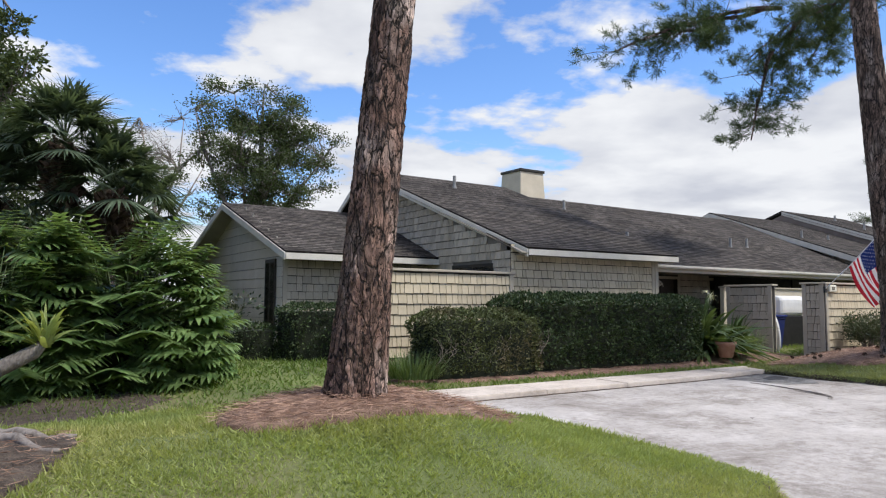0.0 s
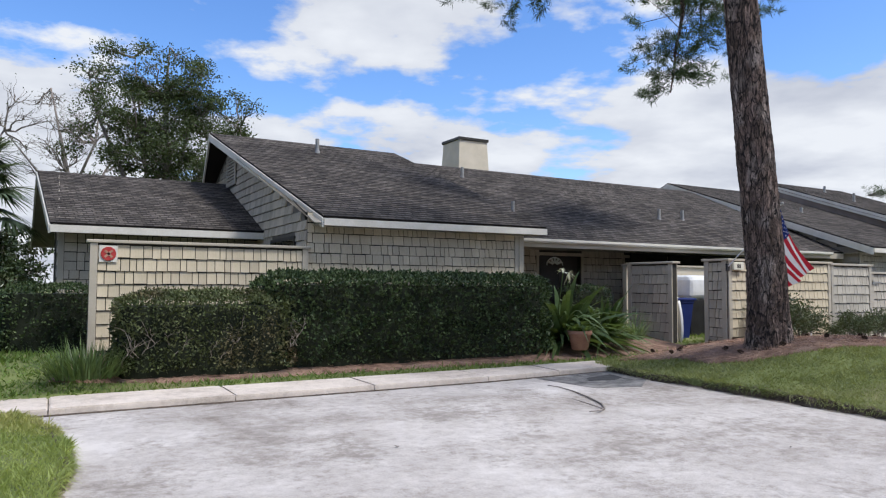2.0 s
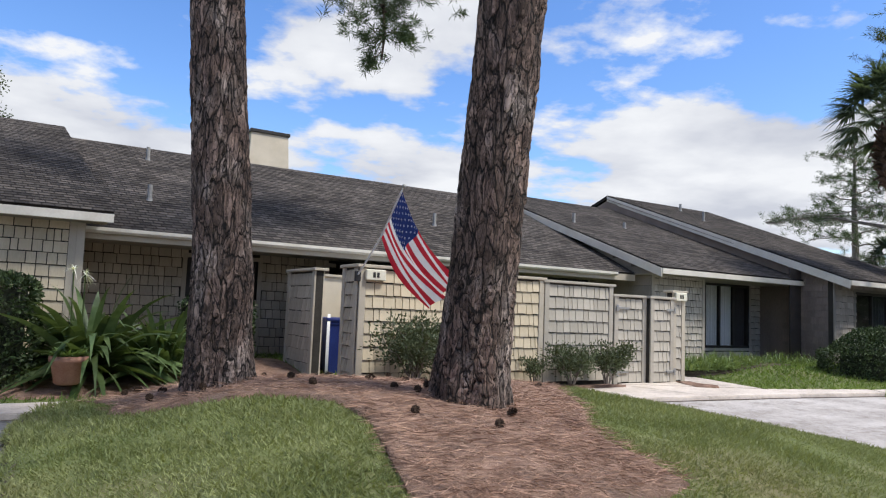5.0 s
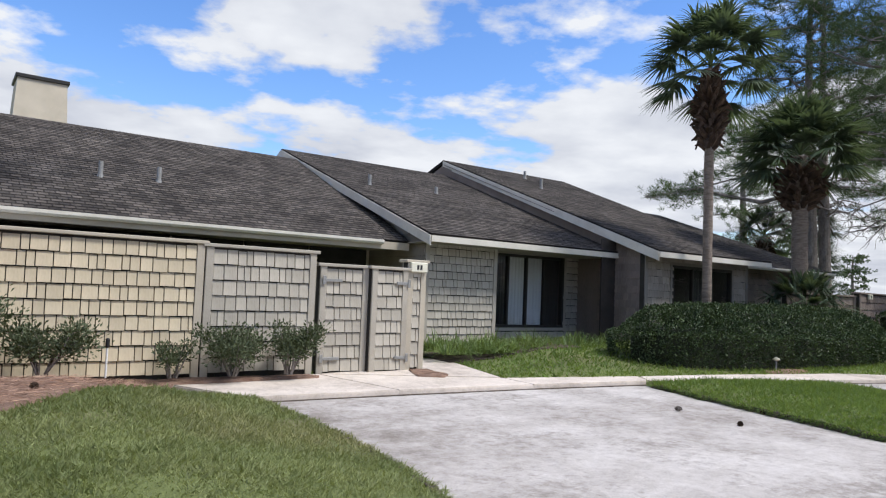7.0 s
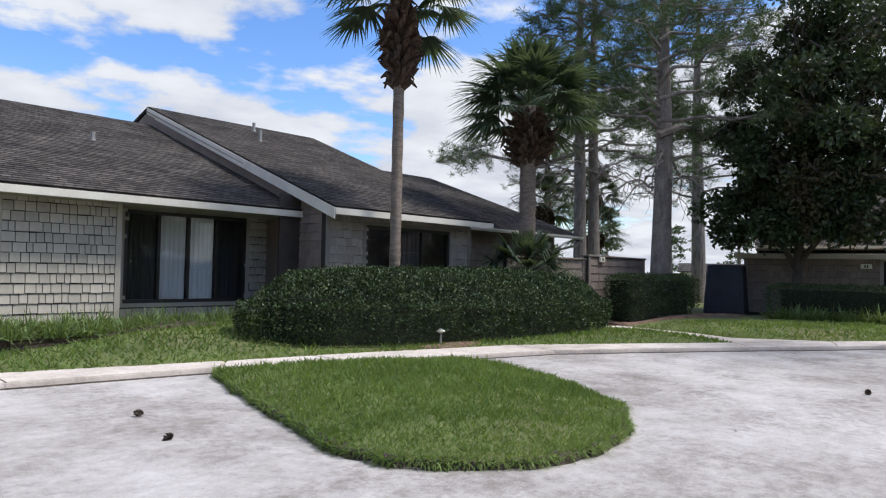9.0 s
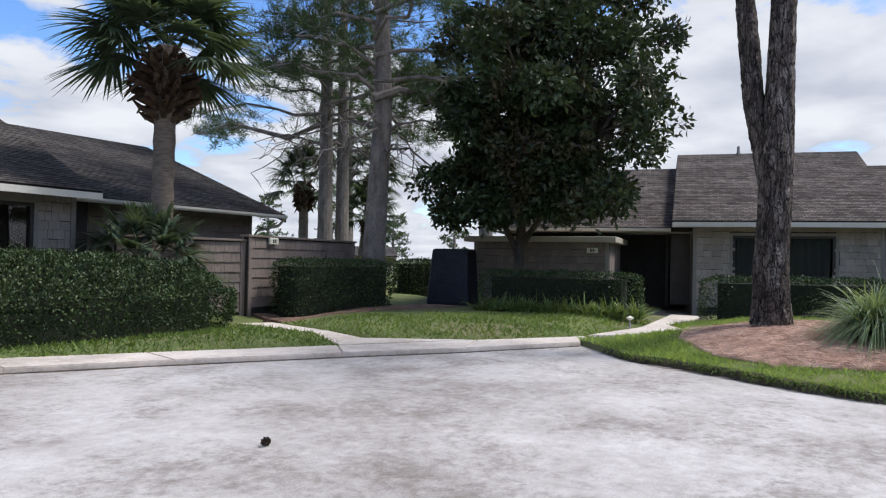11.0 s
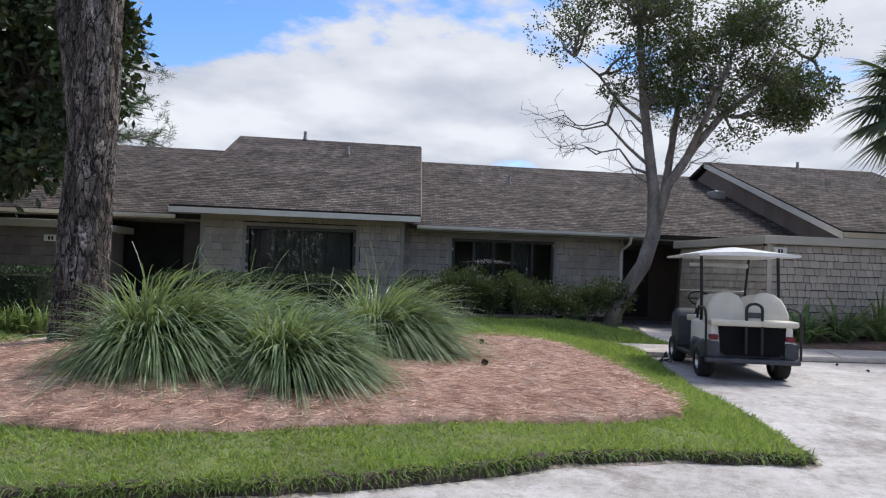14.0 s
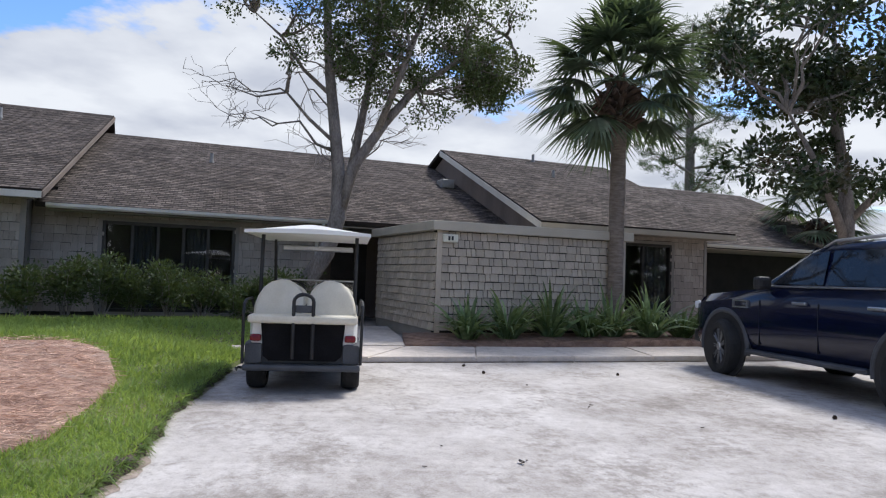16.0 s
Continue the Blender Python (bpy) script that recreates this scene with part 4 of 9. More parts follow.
for z0, z1, w0, w1 in ((4.0, 7.5, 0.85, 0.68),):
    lo = [bm.verts.new((21.95 + a * w0, 22.4 + b * w0, z0)) for a, b in ((-1, -1), (1, -1), (1, 1), (-1, 1))]
    hi = [bm.verts.new((21.95 + a * w1, 22.4 + b * w1, z1)) for a, b in ((-1, -1), (1, -1), (1, 1), (-1, 1))]
    for i in range(4):
        bm.faces.new((lo[i], lo[(i + 1) % 4], hi[(i + 1) % 4], hi[i]))
    bm.faces.new(hi)
ch = part("chimney", bm, M_STUCCO, h2, "tapered cream stucco chimney")
bm = bbox(21.95 - 0.74, 21.95 + 0.74, 22.4 - 0.74, 22.4 + 0.74, 7.5, 7.62, bevel=0.015)
part("chimney_cap", bm, M_WINFRAME, ch)
for x, y in ((16.59, 11.35), (22.1, 11.7), (23.2, 11.8), (16.9, 14.3)):
    vent_pipe(h2, x, y, 2.5 + (y - 9.71) * 0.448, h=0.3, r=0.045)
settle(h2)

h3 = thing("house", (31, 9.4, 0), "shingled house with a three-light window under a dark roof", "house", "row of houses")
WIN3 = (30.6, 33.3, 0.6, 2.46)
front_wall(h3, 28.18, 30.22, 2.75, at(0, 9.35), most=220, seed=21, zclad=0.16, widths=(0.1, 0.13, 0.17, 0.21), course=0.175, mat=M_GREYSH, board=M_GREYBOARD)
front_wall(h3, 30.1, 33.95, 2.75, at(0, 10.15), holes=[WIN3], most=120, seed=22, zclad=0.16, posts=(False, False), course=0.175, mat=M_GREYSH, board=M_GREYBOARD)
bm = bmesh.new()
box(bm, 30.1, 30.215, 9.492, 10.15, 0.0, 2.75)
part("wall", bm, M_GREYBOARD, h3)
rake_soffit(h3, (27.9, 8.76, 2.64), (27.76, 16.46, 5.5), 28.18)
window(h3, *WIN3, at(0, 10.18), 4, curtains=(1, 2), blinds=(0, 3))
gable_wall(h3, 28.18, (9.36, 16.46, 23.0), (2.72, 5.3, 2.7))
m3 = facing_left(28.18, 23.0)
for k in range(20):
    z = 0.2 + k * 0.25
    u1 = 13.64 if z < 2.5 else 13.64 - (z - 2.45) / 0.373
    u0 = 0 if z < 2.5 else (z - 2.45) / 0.373
    if u1 - u0 < 0.4:
        break
    bm = bmesh.new()
    v = [bm.verts.new(m3 @ Vector(c)) for c in ((u0, -0.028, z), (u1, -0.028, z), (u1, 0, z), (u0, 0, z), (u0, -0.006, z + 0.245), (u1, -0.006, z + 0.245), (u1, 0, z + 0.245), (u0, 0, z + 0.245))]
    for f in ((0, 3, 2, 1), (4, 5, 6, 7), (0, 1, 5, 4), (1, 2, 6, 5), (3, 0, 4, 7), (2, 3, 7, 6)):
        bm.faces.new([v[i] for i in f])
    part("siding_board", bm, M_TAUPE, h3)
roof_plane(h3, (27.9, 8.76, 2.64), (34.24, 8.76, 2.64), (34.2, 16.46, 5.5), (27.74, 16.46, 5.5))
roof_plane(h3, (34.24, 23.4, 2.64), (27.9, 23.4, 2.64), (27.74, 16.46, 5.5), (34.2, 16.46, 5.5))
fascia(h3, (27.9, 8.75, 2.62), (34.24, 8.75, 2.62), 0.13)
fascia(h3, (27.89, 8.76, 2.62), (27.73, 16.46, 5.48), 0.21)
fascia(h3, (27.89, 23.4, 2.62), (27.73, 16.46, 5.48), 0.21)
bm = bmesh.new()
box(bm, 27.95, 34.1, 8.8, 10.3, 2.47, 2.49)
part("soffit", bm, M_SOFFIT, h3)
vent_pipe(h3, 28.75, 12.9, 4.15, h=0.3)
vent_pipe(h3, 31.0, 13.0, 4.2, h=0.2)
settle(h3)

h4 = thing("house", (38, 8, 0), "shingled house at the row's end with a stepped dark roof", "house", "row of houses")
WIN4 = (34.9, 37.65, 0.75, 2.35)
front_wall(h4, 33.8, 38.45, 2.75, at(0, 7.9), holes=[WIN4], most=120, seed=31, mat=M_TAUPE, board=M_TAUPEBOARD)
rake_soffit(h4, (33.56, 7.3, 2.64), (33.8, 16.6, 6.05), 34.1, M_SHADE_BROWN, 0.16)
window(h4, *WIN4, at(0, 7.93), 3, blinds=(1,))
# the dark brown carries the shadow on this gable
gable_wall(h4, 33.83, (7.91, 16.69, 25.0), (2.75, 5.85, 2.75), mat=M_SHADE_BROWN)
shingles(h4, 15.6, 17.1, 0.3, 2.7, facing_left(33.83, 25.0), seed=33, mat=M_SHADE_BROWN)
roof_plane(h4, (33.56, 7.3, 2.64), (38.63, 7.3, 2.64), (39.9, 16.69, 6.08), (33.88, 16.69, 6.08))
roof_plane(h4, (39.9, 25.9, 2.64), (33.56, 25.9, 2.64), (33.88, 16.69, 6.08), (39.9, 16.69, 6.08))
fascia(h4, (33.56, 7.29, 2.62), (38.63, 7.29, 2.62), 0.13)
fascia(h4, (33.55, 7.3, 2.62), (33.87, 16.69, 6.06), 0.22)
front_wall(h4, 38.45, 44.0, 2.6, at(0, 9.0), seed=36, posts=(False, True), mat=M_SHADE_BROWN, board=M_SHADE_BROWN)
roof_plane(h4, (38.4, 8.28, 2.6), (44.57, 8.28, 2.6), (45.7, 16.3, 5.25), (38.4, 16.3, 5.25))
roof_plane(h4, (44.57, 24.0, 2.6), (38.4, 24.0, 2.6), (38.4, 16.3, 5.25), (45.7, 16.3, 5.25))
gutter(h4, (38.6, 8.29, 2.58), (44.57, 8.29, 2.58))
fascia(h4, (44.58, 8.28, 2.58), (45.71, 16.3, 5.23), 0.17, M_WINFRAME)
gable_wall(h4, 43.9, (9.0, 16.3, 23.5), (2.6, 5.0, 2.5))
bm = bmesh.new()
tube(bm, [(44.5, 8.25, 2.48), (44.45, 8.4, 2.3), (44.1, 8.85, 2.15), (44.05, 8.93, 2.0), (44.05, 8.93, 0.3)], 0.04, 8)
part("downspout", bm, M_PAINT, h4)
vent_pipe(h4, 35.9, 13.8, 5.02)
vent_pipe(h4, 36.8, 15.6, 5.7, h=0.25)
settle(h4)

# the houses round the bend, in their own frame: x along the fronts, y into the house
ME = pose(52.11, -6.25, 0, 0, 0, -73)
h5 = thing("house", ME, "shaded shingled house with stepped brown roof and dark windows", "house", "row round the bend")
WIN5 = (-4.1, -1.5, 0.85, 2.28)
WIN6 = (1.0, 3.75, 0.25, 2.2)
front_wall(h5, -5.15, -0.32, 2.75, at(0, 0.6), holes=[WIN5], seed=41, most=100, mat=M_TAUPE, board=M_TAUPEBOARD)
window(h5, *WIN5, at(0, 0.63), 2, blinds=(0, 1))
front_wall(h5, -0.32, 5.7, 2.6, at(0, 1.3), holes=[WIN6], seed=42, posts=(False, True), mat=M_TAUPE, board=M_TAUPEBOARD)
window(h5, *WIN6, at(0, 1.33), 5, blinds=(1, 3))
bm = bmesh.new()
box(bm, -0.46, -0.32, 0.6, 1.4, 0, 2.75)
box(bm, -5.15, -5.0, 0.6, 4.0, 0, 2.75)
box(bm, 5.56, 5.7, 1.3, 3.6, 0, 2.6)
part("wall", bm, M_TAUPEBOARD, h5)
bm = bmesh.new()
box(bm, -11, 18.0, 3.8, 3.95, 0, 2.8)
part("wall", bm, M_SHADE_BROWN, h5)
# near-black sheet holds the shade of the porch
part("porch_screen", bbox(-10.9, -5.2, 2.4, 2.44, 0.1, 2.36), M_SHADE_SHEET, h5, "near-black sheet for the shade in an opening")
for k in range(4):
    part("screen_post", bbox(-10.6 + k * 1.6, -10.52 + k * 1.6, 2.34, 2.4, 0.1, 2.36), M_WINFRAME, h5)
roof_plane(h5, (-5.75, 0.0, 2.66), (0.0, 0.0, 2.66), (0.8, 7.05, 5.58), (-5.2, 7.05, 5.58))
roof_plane(h5, (-11.0, 0.7, 2.5), (-5.0, 0.7, 2.5), (-5.0, 7.2, 5.08), (-11.0, 7.2, 5.08))
roof_plane(h5, (-0.2, 0.7, 2.47), (12.0, 0.7, 2.47), (12.0, 7.2, 5.08), (0.6, 7.2, 5.08))
roof_plane(h5, (12.0, 14.0, 2.5), (-11.0, 14.0, 2.5), (-11.0, 7.2, 5.08), (12.0, 7.2, 5.08))
roof_plane(h5, (0.8, 14.0, 2.7), (-5.2, 14.0, 2.7), (-5.2, 7.05, 5.58), (0.8, 7.05, 5.58))
fascia(h5, (-5.75, -0.01, 2.64), (0.0, -0.01, 2.64), 0.13)
fascia(h5, (0.01, 0.0, 2.64), (0.81, 7.05, 5.56), 0.12, M_SHADE_BROWN)
gutter(h5, (0.0, 0.69, 2.46), (6.0, 0.69, 2.46))
gutter(h5, (-11.0, 0.69, 2.48), (-5.75, 0.69, 2.48))
bm = bmesh.new()
box(bm, 0.0, 12.0, 0.75, 3.8, 2.33, 2.35)
box(bm, -11.0, -5.1, 0.75, 3.8, 2.36, 2.38)
box(bm, -5.7, -0.2, 0.03, 0.62, 2.5, 2.52)
part("soffit", bm, M_SOFFIT, h5)
bm = bmesh.new()
tube(bm, [(5.62, 0.62, 2.36), (5.62, 0.7, 2.2), (5.62, 1.2, 2.05), (5.62, 1.24, 1.95), (5.62, 1.24, 0.1)], 0.04, 8)
part("downspout", bm, M_TRIM, h5)
bm = bmesh.new()
box(bm, 6.6, 7.6, 3.72, 3.79, 0.12, 2.15)
part("door", bm, M_DOOR_SHADE, h5)
for x, y, z in ((-1.7, 5.2, 4.9), (3.4, 4.9, 4.2), (-3.1, 6.9, 5.6)):
    vent_pipe(h5, x, y, z, h=0.22)
bm = bbox(10.1, 10.5, 4.3, 4.8, 3.95, 4.22, bevel=0.02)
part("roof_vent", bm, M_METAL, h5)

h6 = thing("house", ME @ at(13, 0), "shaded shingled house with brown gable roof behind a palm", "house", "row round the bend")
WIN7 = (13.1, 14.98, 0.3, 2.3)
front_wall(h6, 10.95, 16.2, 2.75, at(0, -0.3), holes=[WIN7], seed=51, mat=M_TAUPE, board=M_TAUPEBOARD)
window(h6, *WIN7, at(0, -0.27), 2, blinds=(1,))
roof_plane(h6, (10.5, -0.95, 2.66), (16.6, -0.95, 2.66), (17.2, 5.9, 5.42), (10.65, 5.9, 5.42))
roof_plane(h6, (16.6, 12.7, 2.66), (10.5, 12.7, 2.66), (10.65, 5.9, 5.42), (17.2, 5.9, 5.42))
roof_plane(h6, (16.2, 0.2, 2.45), (25.0, 0.2, 2.45), (24.0, 6.0, 4.9), (16.2, 6.0, 4.9))
roof_plane(h6, (25.0, 12.0, 2.45), (16.2, 12.0, 2.45), (16.2, 6.0, 4.9), (24.0, 6.0, 4.9))
fascia(h6, (10.5, -0.96, 2.64), (16.6, -0.96, 2.64), 0.13, M_PAINT)
fascia(h6, (10.49, -0.95, 2.64), (10.64, 5.9, 5.4), 0.17)
gutter(h6, (15.7, 0.19, 2.44), (24.0, 0.19, 2.44))
gable_wall(h6, 10.8, (-0.3, 5.9, 12.0), (2.7, 5.2, 2.7), mat=M_SHADE_BROWN)
bm = bmesh.new()
# near-black sheet in place of the shade in an open bay
part("porch_screen", bbox(16.2, 25.0, 2.2, 2.35, 0, 2.6), M_SHADE_SHEET, h6, "near-black sheet for the shade in an opening")
box(bm, 16.1, 16.196, -0.15, 2.3, 0, 2.6)
part("wall", bm, M_SHADE_BROWN, h6)
bm = bmesh.new()
box(bm, 10.6, 16.4, -0.9, -0.28, 2.48, 2.5)
box(bm, 16.25, 24.6, 0.25, 2.2, 2.3, 2.32)
part("soffit", bm, M_SOFFIT, h6)
vent_pipe(h6, 13.6, 3.6, 4.45, h=0.25)
vent_pipe(h6, 14.0, 5.6, 5.3, h=0.25)
for ob in (h5, h6):
    if ob is h6:
        for c in ob.children:
            c.matrix_basis = at(-13, 0) @ c.matrix_basis

for ob in (h5, h6):
    for c in ob.children:
        if c.data.materials[0] is M_ROOF:
            c.data.materials[0] = M_ROOF_BROWN

# far houses beyond the last lawn
for x, y, rz, wide, wall_mat, words in ((97.0, 47.5, -50, 7.0, M_STUCCO, "distant cream house with a grey roof"), (118.0, 31.5, -72, 10.0, M_TRIM, "distant white house with a grey roof")):
    far = thing("house", pose(x, y, 0, 0, 0, rz), words, "house", "far houses")
    part("wall", bbox(-wide / 2, wide / 2, 0, 8, 0, 2.1), wall_mat, far)
    roof_plane(far, (-wide / 2 - 0.4, -0.5, 2.0), (wide / 2 + 0.4, -0.5, 2.0), (wide / 2 + 0.4, 4.0, 3.2), (-wide / 2 - 0.4, 4.0, 3.2))
    roof_plane(far, (wide / 2 + 0.4, 8.5, 2.0), (-wide / 2 - 0.4, 8.5, 2.0), (-wide / 2 - 0.4, 4.0, 3.2), (wide / 2 + 0.4, 4.0, 3.2))
    for u in (-0.3, 0.05, 0.32):
        part("window", bbox(u * wide, u * wide + 1.4, -0.04, 0.0, 0.8, 1.8, bevel=0.01), M_WINFRAME, far)

# ---- enclosure walls ----


def fence_panel(name, p, q, z0, z1, label, cap=0.05, most=0, seed=1, group="", mat=None, board=None):
    """A shingled screen wall from p to q with a cap board and corner boards; its face is to the right of p to q."""
    p, q = Vector((*p, 0)), Vector((*q, 0))
    length, ang = (q - p).length, math.atan2(q.y - p.y, q.x - p.x)
    ob = thing(name, Matrix.Translation((p.x, p.y, 0)) @ Matrix.Rotation(ang, 4, "Z"), label, "garden wall", group)
    part("wall", bbox(0, length, 0.0, 0.13, z0 - 0.3, z1 - cap), M_JOINT, ob)
    part("back_face", bbox(0, length, 0.131, 0.15, z0 - 0.3, z1 - cap), M_STUCCO, ob)
    part("cap_board", bbox(-0.05, length + 0.05, -0.06, 0.2, z1 - cap, z1, bevel=0.008), board or M_PAINT, ob)
    for a in (0.0, length - 0.11):
        part("corner_board", bbox(a, a + 0.11, -0.035, 0.0, z0 - 0.2, z1 - cap, bevel=0.006), board or M_PAINT, ob)
    shingles(ob, 0.11, length - 0.11, z0, z1 - cap - 0.02, Matrix(), most=most, seed=seed, course=0.21, widths=(0.1, 0.13, 0.16, 0.2), mat=mat)
    return ob


FW = "beige shingled screen wall with a flat cap board"
fw1 = fence_panel("screen_wall", (7.1, 9.28), (10.6, 9.28), 0.4, 2.12, "cream shingled courtyard wall with a red sign", most=220, seed=61, mat=M_CREAMSH)
fence_panel("screen_wall", (18.88, 9.7), (18.88, 8.33), 0.16, 2.0, FW + " beside a bin store", most=60, seed=62, group="bin store walls")
fence_panel("screen_wall", (19.07, 7.6), (19.07, 7.03), 0.16, 2.03, FW + " beside a bin store", most=50, seed=63, group="bin store walls")
fence_panel("screen_wall", (19.07, 7.02), (22.74, 7.02), 0.16, 2.03, "cream shingled screen wall with a flat cap board", most=240, seed=64, mat=M_CREAMSH)
fence_panel("screen_wall", (22.76, 7.02), (24.48, 7.02), 0.16, 2.0, "grey-beige shingled screen wall beside a gate", most=160, seed=65, mat=M_GREYSH, board=M_GREYBOARD)
fence_panel("screen_wall", (26.22, 7.04), (26.6, 7.04), 0.12, 1.97, FW + " as a gate post with a number plate", most=40, seed=66, mat=M_GREYSH)
gp = fence_panel("screen_wall", (24.6, 7.1), (25.46, 7.06), 0.1, 1.82, "low beige shingled gate panel, closed", most=60, seed=67, mat=M_GREYSH, board=M_GREYBOARD)
gt = fence_panel("garden_gate", (25.47, 6.96), (26.2, 7.0), 0.1, 1.82, "closed beige shingled garden gate with strap hinges", most=80, seed=68, mat=M_GREYSH, board=M_GREYBOARD)
fence_panel("screen_wall", (41.3, 6.1), (45.4, 6.5), 0.3, 1.9, "brown shingled screen wall in shade", most=80, seed=69, mat=M_SHADE_BROWN, board=M_SHADE_BROWN)
fence_panel("screen_wall", (38.7, 6.9), (41.3, 6.2), 0.2, 1.8, "brown boarded gate wall in shade", seed=70, mat=M_SHADE_BROWN, board=M_SHADE_BROWN)
# store rooms round the bend
st = thing("storage_room", ME @ at(9, -3.2), "shingled storage room with flat roof and cream edge board", "storage room")
front_wall(st, -2.1, 2.2, 2.12, at(0, 0), seed=71, most=200, z0=0.0, zclad=0.25, mat=M_SAND, board=M_SAND, course=0.155)
shingles(st, 0, 3.6, 0.25, 2.1, at(-2.1, 3.6) @ FACE_X, seed=72, most=60, mat=M_SAND, course=0.155)
part("wall", bbox(-2.095, -1.96, 0.14, 3.6, 0, 2.12), M_TAUPEBOARD, st)
part("wall", bbox(2.06, 2.195, 0.14, 3.6, 0, 2.12), M_TAUPEBOARD, st)
part("roof_edge", bbox(-2.22, 2.34, -0.12, 3.8, 2.12, 2.3, bevel=0.01), M_PAINT, st, "pale flat roof edge")
sh = thing("storage_room", pose(48.45, 4.45, 0, 0, 0, -79), "dark shaded shingled store room with a flat roof", "storage room")
# brown instead of taupe puts the tree's shade into the wall colour
front_wall(sh, 0, 3.9, 2.0, at(0, 0), seed=73, most=100, zclad=0.25, mat=M_SHADE_BROWN, board=M_TAUPEBOARD)
part("wall", bbox(3.76, 3.9, 0.14, 2.5, 0, 2.0), M_SHADE_BROWN, sh)
part("wall", bbox(0.0, 0.14, 0.14, 2.5, 0, 2.0), M_TAUPE, sh)
part("roof_edge", bbox(-0.25, 4.1, -0.25, 2.6, 2.0, 2.16, bevel=0.01), M_PAINT, sh)

# ---- plants ----
NR = np.random.RandomState(7)


def unit(a):
    return a / np.maximum(np.linalg.norm(a, axis=-1, keepdims=True), 1e-9)


def leaf_quads(p, d, length, width, fold=0.0, droop=0.0):
    """Rhombic leaves at p along d (arrays); returns vertices and quads."""
    n = len(p)
    length, width = np.broadcast_to(length, (n,))[:, None], np.broadcast_to(width, (n,))[:, None]
    r = unit(NR.normal(size=(n, 3)))
    s = unit(np.cross(d, r))
    up = np.cross(s, d)
    tip = p + d * length - np.array([0, 0, 1]) * droop * length
    mid = p + d * length * 0.5 + up * fold * length
    v = np.stack([p, mid + s * width / 2, tip, mid - s * width / 2], 1).reshape(-1, 3)
    return v, np.arange(4 * n).reshape(-1, 4)


def blades(p, d, length, width, bend, segs=3, taper=True, roll=0.0):
    """Arching strap leaves: p root, d first direction, bend how far they fall over."""
    n = len(p)
    length, width, bend = (np.broadcast_to(a, (n,)) for a in (length, width, bend))
    side = unit(np.cross(d, np.array([0, 0, 1.0])) + 1e-4)
    if roll:
        turn = NR.uniform(-roll, roll, n)[:, None]
        side = side * np.cos(turn) + np.cross(d, side) * np.sin(turn)
    rows = []
    for k in range(segs + 1):
        t = k / segs
        c = p + d * (length * t)[:, None] + np.stack([d[:, 0] * 0, d[:, 1] * 0, -(bend * length) * t * t], 1)
        flat = unit(np.stack([d[:, 0], d[:, 1], d[:, 2] * 0], 1) + 1e-6)
        c = c + flat * ((bend * length) * 0.35 * t * t)[:, None]
        w = (width * (1.0 - t ** 1.6 if taper else 1.0))[:, None] * 0.5 + 0.0006
        rows.append(np.stack([c - side * w, c + side * w], 1))
    v = np.stack(rows, 1).reshape(n, -1, 3)
    f = np.array([[2 * k, 2 * k + 1, 2 * k + 3, 2 * k + 2] for k in range(segs)])
    return v.reshape(-1, 3), (f[None] + (np.arange(n) * 2 * (segs + 1))[:, None, None]).reshape(-1, 4)


def joined(*vf):
    vs, fs, k = [], [], 0
    for v, f in vf:
        vs.append(v)
        fs.append(f + k)
        k += len(v)
    return np.concatenate(vs), np.concatenate(fs)


def limb(bm, p, q, r0, r1, sag=0.0, segs=5, wob=0.1, seed=0):
    """A crooked limb; returns its points."""
    rng = random.Random(seed)
    p, q = Vector(p), Vector(q)
    pts = []
    for k in range(segs + 1):
        t = k / segs
        c = p.lerp(q, t)
        if 0 < k < segs:
            c += Vector((rng.uniform(-1, 1), rng.uniform(-1, 1), rng.uniform(-1, 1))) * wob * (q - p).length * 0.35
        c.z += sag * math.sin(math.pi * t)
        pts.append(c)
    tube(bm, pts, [r0 + (r1 - r0) * k / segs for k in range(segs + 1)], 6)
    return pts


